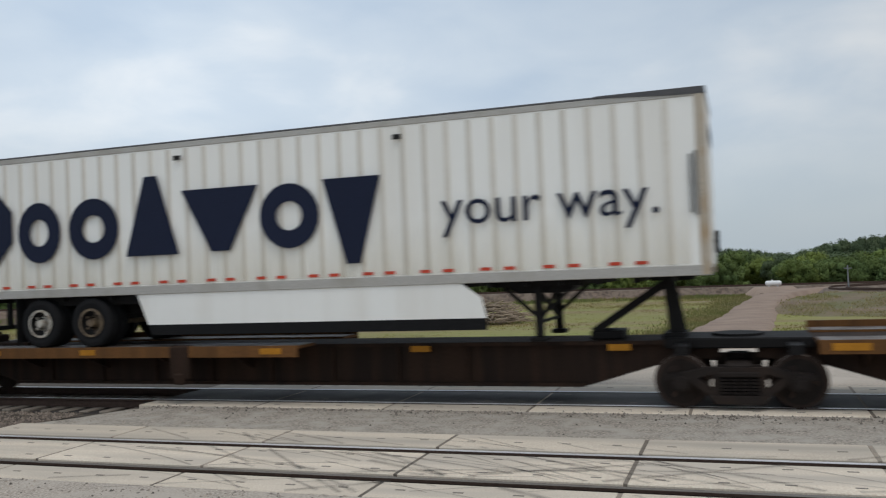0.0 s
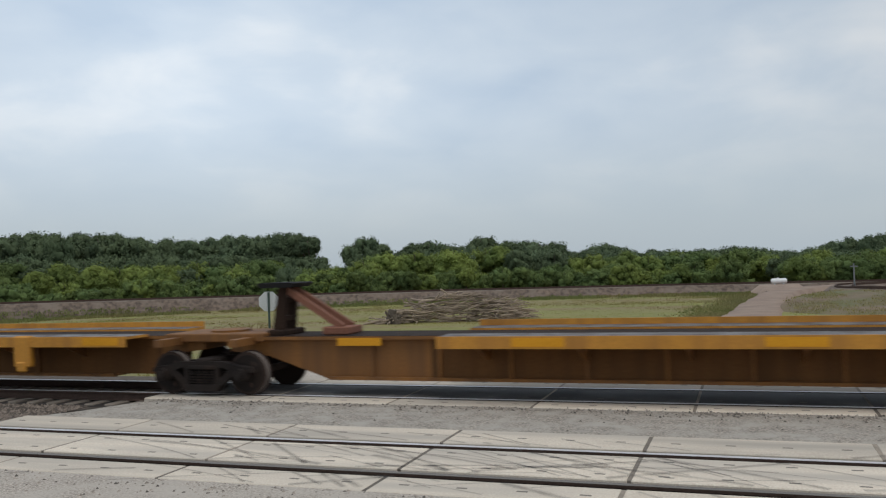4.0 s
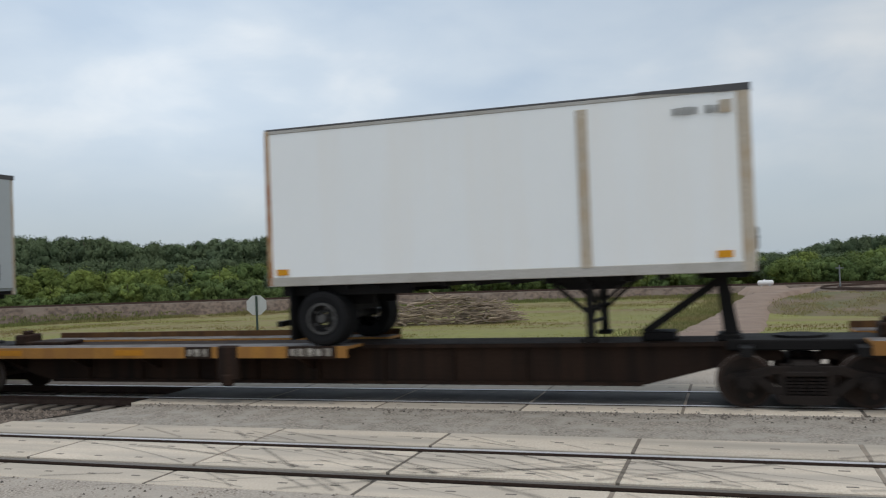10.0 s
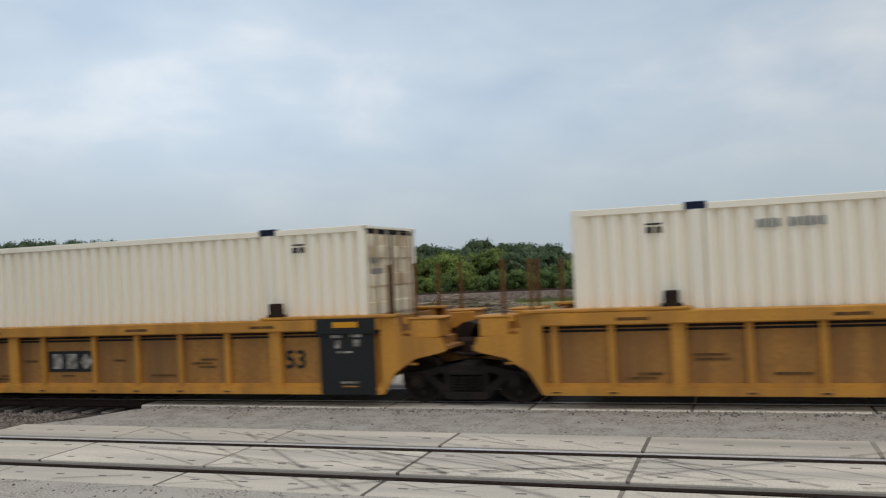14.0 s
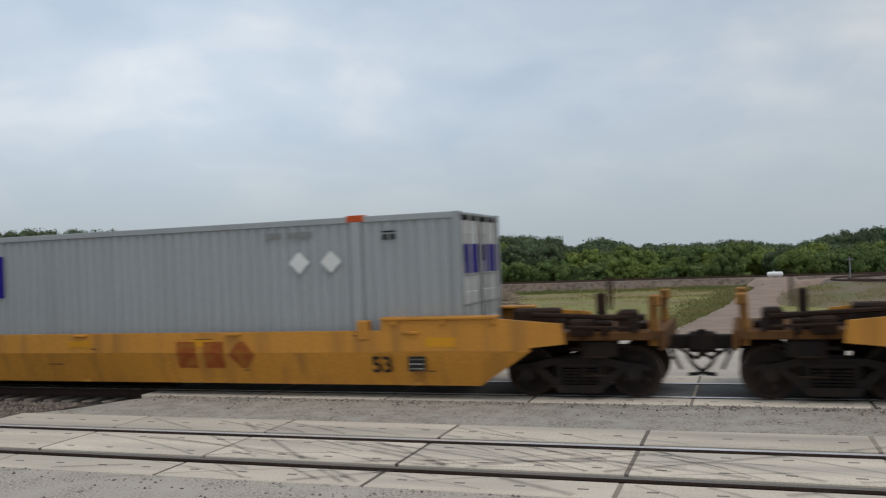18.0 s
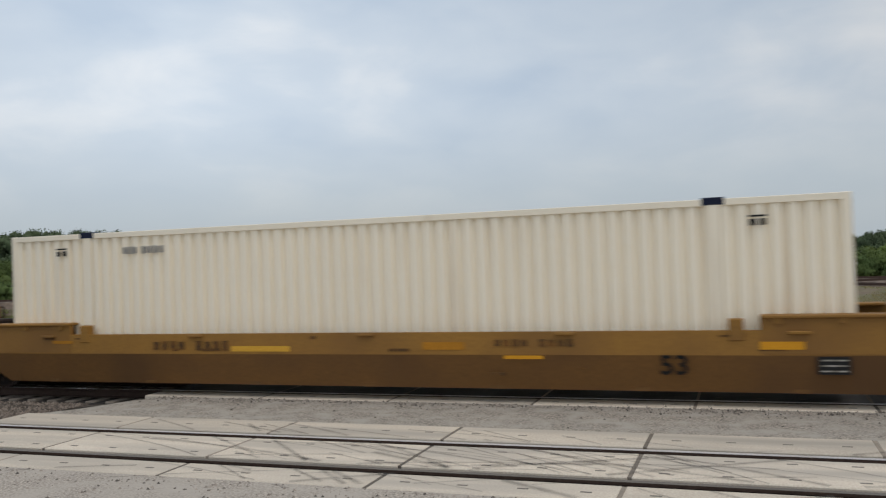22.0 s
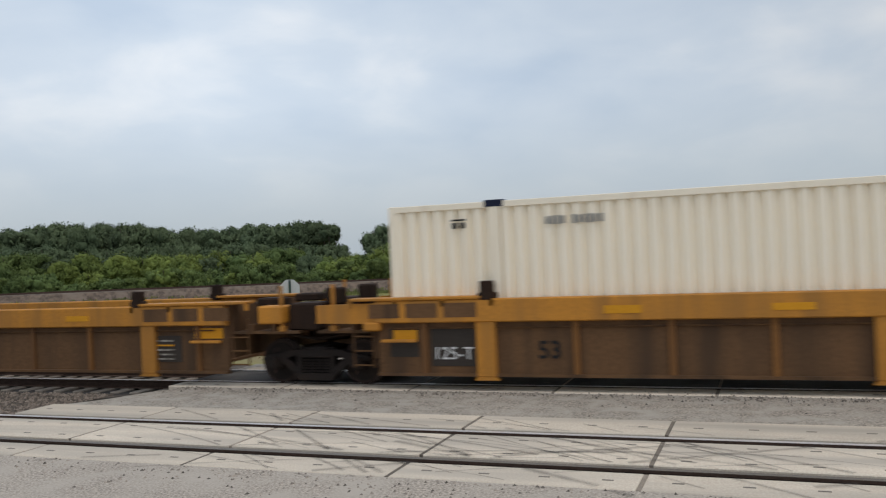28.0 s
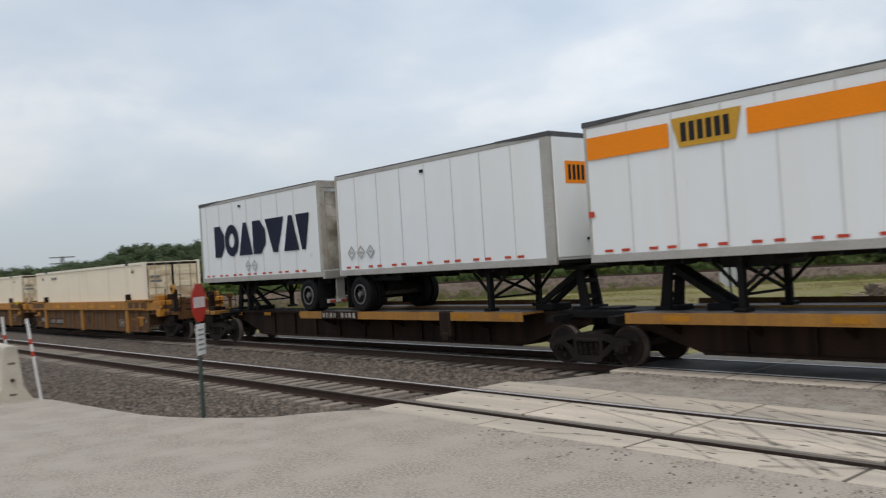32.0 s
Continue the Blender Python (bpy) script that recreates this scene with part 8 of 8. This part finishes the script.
grimy = part("roll_up_door", bm, DOOR_GRIMY, t, "grimy grey roll-up rear door", at=pose(4.16 + 0.04, 0, 0))
rear_frame(t, 4.16, 2.2, 5.14)
for k in range(6):
    bm = bmesh.new(); box(bm, 0.012, 0.02, -1.08, 1.08, 2.5 + 0.38 * k, 2.515 + 0.38 * k); part("slat_joint", bm, FRAME_GREY, grimy)

t, q = trailer("semi_trailer", 501.7, 510.22, 1, 2.2, 5.14, 1.15, TRAILER_WHITE, "plain white short trailer with an orange badge on its nose", axles=(502.65,), rim=RIM, legs=507.6, group=SHORT, post=ALU, top_h=0.14,
               seams=[502.7 + 1.05 * k for k in range(7)], seam_w=0.014, nose_post=0.3)
diamonds(t, 502.4 - q, 2.85, FACE - 0.004, 3, 0.2)
bm = bmesh.new(); box(bm, 0, 0.004, -0.85, 0.15, 4.0, 4.5); part("nose_badge", bm, ORANGE, t, at=pose(4.26 + 0.014, 0, 0))
bm = bmesh.new()
for k in range(6):
    box(bm, 0.004, 0.008, -0.75 + 0.15 * k, -0.66 + 0.15 * k, 4.08, 4.42)
part("badge_text", bm, BLACK_PAINT, t, at=pose(4.26 + 0.014, 0, 0))
bm = bmesh.new(); box(bm, 0, 0.14, -0.02, 0, 0, 0.08); part("marker_lamp", bm, BLACK_PAINT, t, at=pose(505.7 - q, FACE, 4.76))

t, q = trailer("semi_trailer", 511.18, 519.72, -1, 2.2, 5.14, 1.15, TRAILER_WHITE, "white short trailer with orange band and gold badge", axles=(518.7,), rim=RIM, legs=514.35, group=SHORT, post=ALU, top_h=0.14,
               seams=[512.3 + 1.05 * k for k in range(7)], seam_w=0.02, nose_post=0.08)
bm = bmesh.new(); box(bm, 511.28 - q, 513.28 - q, -0.004, 0, 4.34, 4.8); box(bm, 514.92 - q, 519.5 - q, -0.004, 0, 4.34, 4.8)
part("band", bm, ORANGE, t, "orange band", at=pose(0, FACE - 0.006, 0))
bm = bmesh.new(); prism(bm, [(513.5 - q, 4.3), (514.68 - q, 4.3), (514.82 - q, 4.86), (513.36 - q, 4.86)], -0.006, 0)
bd = part("badge", bm, GOLD, t, "gold badge", at=pose(0, FACE - 0.006, 0))
bm = bmesh.new()
for k in range(6):
    box(bm, 513.56 + 0.18 * k - q, 513.68 + 0.18 * k - q, -0.01, -0.006, 4.4, 4.76)
part("badge_text", bm, BLACK_PAINT, bd)
bm = bmesh.new(); box(bm, 0, 0.14, -0.01, 0, 0, 0.12); part("marker_lamp", bm, REFLECT_RED, t, at=pose(511.22 - q, FACE - 0.004, 3.15))


# ---- train: containers ----
def corrugated(bm, l, z0, z1, y, s, pitch=0.28, deep=0.024, flat=0.4):
    n = int(l / pitch)
    p = l / n
    row = []
    for k in range(n):
        x = -l / 2 + k * p
        row += [(x, y), (x + p * flat, y), (x + p * (flat + 0.12), y - s * deep), (x + p * 0.88, y - s * deep)]
    row.append((l / 2, y))
    lo = [bm.verts.new((x, yy, z0)) for x, yy in row]
    hi = [bm.verts.new((x, yy, z1)) for x, yy in row]
    for i in range(len(row) - 1):
        bm.faces.new((lo[i], lo[i + 1], hi[i + 1], hi[i]))


def container(q0, paint, cap, label, style):
    l, q = 16.15, q0 + 8.075
    h, W, z0, z1 = 8.075, 1.27, 0.3, 3.24
    t = thing("shipping_container", label, "container", "containers on the train")
    for s in (-1, 1):
        def side(bm):
            corrugated(bm, l - 0.24, z0 + 0.14, z1 - 0.1, s * (W - 0.02), s, 0.247 if style == "cream" else 0.21, 0.065 if style == "cream" else 0.03, 0.5 if style == "cream" else 0.45)
        part("side_panel", shared(("cside", s, paint.name), paint, side), None, t)
        def rails(bm):
            box(bm, -h, h, s * (W - 0.08), s * W, z1 - 0.11, z1, 0.008); box(bm, -h, h, s * (W - 0.08), s * W, z0, z0 + 0.15, 0.008)
        part("side_rail", shared(("crail", s, paint.name), paint, rails), None, t)
        for e in (-1, 1):
            def corner(bm):
                box(bm, e * h, e * (h - 0.14), s * (W - 0.14), s * (W + 0.004), z0, z1 + 0.004, 0.01)
            part("corner_post", shared(("ccorner", e, s, paint.name), paint, corner), None, t)
            def stack_post(bm):
                box(bm, e * 6.1 - 0.1, e * 6.1 + 0.1, s * (W - 0.1), s * (W + 0.006), z0, z1, 0.01)
            part("stacking_post", shared(("cpost", e, s, paint.name), paint, stack_post), None, t)
            def cast(bm):
                box(bm, e * 6.1 - 0.17, e * 6.1 + 0.17, s * (W - 0.2), s * (W + 0.012), z1 - 0.1, z1 + 0.025, 0.012)
            part("corner_casting", shared(("ccast", e, s, cap.name), cap, cast), None, t)
    def roof(bm):
        box(bm, -h + 0.02, h - 0.02, -W + 0.06, W - 0.06, z1 - 0.05, z1 - 0.01)
        box(bm, -h + 0.05, h - 0.05, -W + 0.06, W - 0.06, z0 + 0.05, z0 + 0.12)
    part("roof", shared(("croof", paint.name), paint, roof), None, t)
    door_paint = BOX_DOOR if style == "cream" else BOX_DOOR_GREY
    def front(bm):
        box(bm, -h, -h + 0.05, -W + 0.13, W - 0.13, z0 + 0.1, z1 - 0.1)
    part("front_wall", shared(("cfront", paint.name), paint, front), None, t)
    for s in (-1, 1):
        def door(bm):
            box(bm, h - 0.06, h - 0.01, s * 0.01, s * (W - 0.13), z0 + 0.12, z1 - 0.1, 0.01)
        def door_rib(bm):
            box(bm, h - 0.02, h + 0.012, s * 0.1, s * (W - 0.22), 0, 0.25, 0.02)
        def gasket_shade(bm):
            box(bm, h - 0.012, h - 0.004, s * 0.0, s * 0.05, z0 + 0.1, z1 - 0.08); box(bm, h - 0.012, h - 0.004, s * (W - 0.17), s * (W - 0.12), z0 + 0.1, z1 - 0.08)
            # the level strip draws the header's cast shadow; the upright ones are gaskets
            box(bm, h - 0.012, h - 0.003, s * 0.0, s * (W - 0.12), z1 - 0.15, z1 - 0.09)
        dr = part("door", shared(("cdoor", s, door_paint.name), door_paint, door), None, t)
        part("door_gasket", shared(("cgasket", s), TYRE, gasket_shade), None, dr)
        for k in range(5):
            part("door_rib", shared(("cdoorrib", s, door_paint.name), door_paint, door_rib), None, dr, at=pose(0, 0, z0 + 0.25 + 0.52 * k))
        def lock_rods(bm):
            for yy in (0.3, 0.8):
                rod(bm, (h + 0.035, s * yy, z0 + 0.08), (h + 0.035, s * yy, z1 - 0.06), 0.02, 6)
                box(bm, h, h + 0.06, s * yy - 0.05, s * yy + 0.05, z0 + 0.9, z0 + 0.98)
        part("lock_rod", shared(("crods", s, style), POST_TAN if style == "cream" else ALU, lock_rods), None, dr)
    y = -W - 0.004
    ink = GREY_PAINT
    for x in (-6.75, 6.75):
        bm_key = ("chandling", BLACK_PAINT.name)
        def handling(bm):
            box(bm, -0.13, 0.13, -0.004, 0, 0.05, 0.08); box(bm, -0.12, -0.02, -0.004, 0, -0.08, 0.02); box(bm, 0.03, 0.12, -0.004, 0, -0.08, 0.02)
        part("handling_mark", shared(bm_key, BLACK_PAINT, handling), None, t, at=pose(x, y - 0.001, 2.88))
    if style == "cream":
        stencil(t, -4.7, 2.86, 1.0, 0.15, y - 0.001, ink, 11)
        bm = bmesh.new(); box(bm, 0, 0.004, -1.0, -0.6, 2.55, 2.65); box(bm, 0, 0.004, -1.0, -0.5, 2.35, 2.45)
        part("stencil_text", bm, ink, t, at=pose(h + 0.012, 0, 0))
    else:
        stencil(t, 4.75, 2.96, 1.0, 0.13, y - 0.001, ink, 11)
        def panel(bm):
            box(bm, -1.86, 1.72, -0.005, 0, -0.44, 0.44)
        pn = part("logo_panel", shared("logo_panel", PURPLE, panel), None, t, "violet-blue panel with white and pale plain shapes", at=pose(-5.72 + 1.9, y, 2.4))
        for k, (w, hh, z) in enumerate(((0.19, 0.42, 0), (0.2, 0.3, -0.06), (0.22, 0.42, 0), (0.21, 0.42, 0), (0.22, 0.3, -0.06))):
            x0 = -1.66 + 0.255 * k
            part("word_shape", shared(("word_white", k), WHITE_PAINT, lambda bm: box(bm, x0, x0 + w, -0.009, -0.005, z - hh / 2, z + hh / 2)), None, pn)
        for k in range(10):
            x0 = -0.2 + 0.175 * k
            hh = 0.3 if k in (0, 2, 3, 5, 9) else 0.2
            part("word_shape", shared(("word_pale", k), PALE_BLUE, lambda bm: box(bm, x0, x0 + 0.1, -0.009, -0.005, -0.15, -0.15 + hh)), None, pn)
        def rear(bm):
            for s in (-1, 1):
                box(bm, 0, 0.004, s * 0.14, s * 1.05, -0.2, 0.32)
        part("door_panel_paint", shared("rear_blue", PURPLE, rear), None, t, at=pose(h + 0.012, 0, 2.35))
        for k in range(2):
            pl = part("placard", shared(("placard_face", k == 1 and q0 < 200), REFLECT_RED if k == 1 and q0 < 200 else FADED_PATCH, lambda bm: prism(bm, [(-0.21, 0), (0, -0.21), (0.21, 0), (0, 0.21)], -0.012, 0)), None, t, "red diamond placard" if k == 1 and q0 < 200 else "white diamond placard", at=pose(4.95 + 0.65 * k, y, 2.45))
            if q0 < 200:
                part("lettering_bar", shared("placard_ink", BLACK_PAINT, lambda bm: box(bm, -0.1, 0.1, -0.016, -0.012, -0.12, -0.05)), None, pl)
    return rolling(t, q)


for q0 in (186.55, 249.5, 273.2, 297.0, 320.8, 368.35):
    container(q0, BOX_GREY, RED_PAINT, "grey corrugated container with violet-blue panel and orange castings", "grey")
for q0 in (206.1, 226.0, 344.6, 407.7, 450.88, 470.45):
    container(q0, BOX_CREAM, NAVY, "cream corrugated container with dark castings", "cream")


# ---- what moves ----
def motions():
    """The whole train rolls past at a steady speed; wheels turn while they pass the crossing."""
    for ob, q in MOVERS:
        walk(ob, [(s, pose(q - SPEED * s - gain, TRAIN_Y, 0)) for s, gain in ((0.0, 0.0), (16.0, 0.0), (29.0, 0.0), (30.0, 0.0), (31.0, 0.02), (32.0, 0.25))])
    rate = math.degrees(SPEED / 0.419)
    for w, x, q in SPINNERS:
        t0 = max(0.0, (q - 12.0) / SPEED)
        t1 = min(32.0, (q + 42.0) / SPEED)
        f0, f1 = frame(t0), max(frame(t0) + 1, frame(t1))
        rows = []
        if f0 > 1:
            rows.append((0.0, pose(x, 0, 0.419)))
        for f in range(f0, f1 + 1):
            rows.append(((f - 1) / FPS, pose(x, 0, 0.419, 0, -rate * (f - f0) / FPS % 360, 0)))
        if f1 < frame(32.0):
            rows.append((32.0, rows[-1][1]))
        walk(w, rows)


motions()
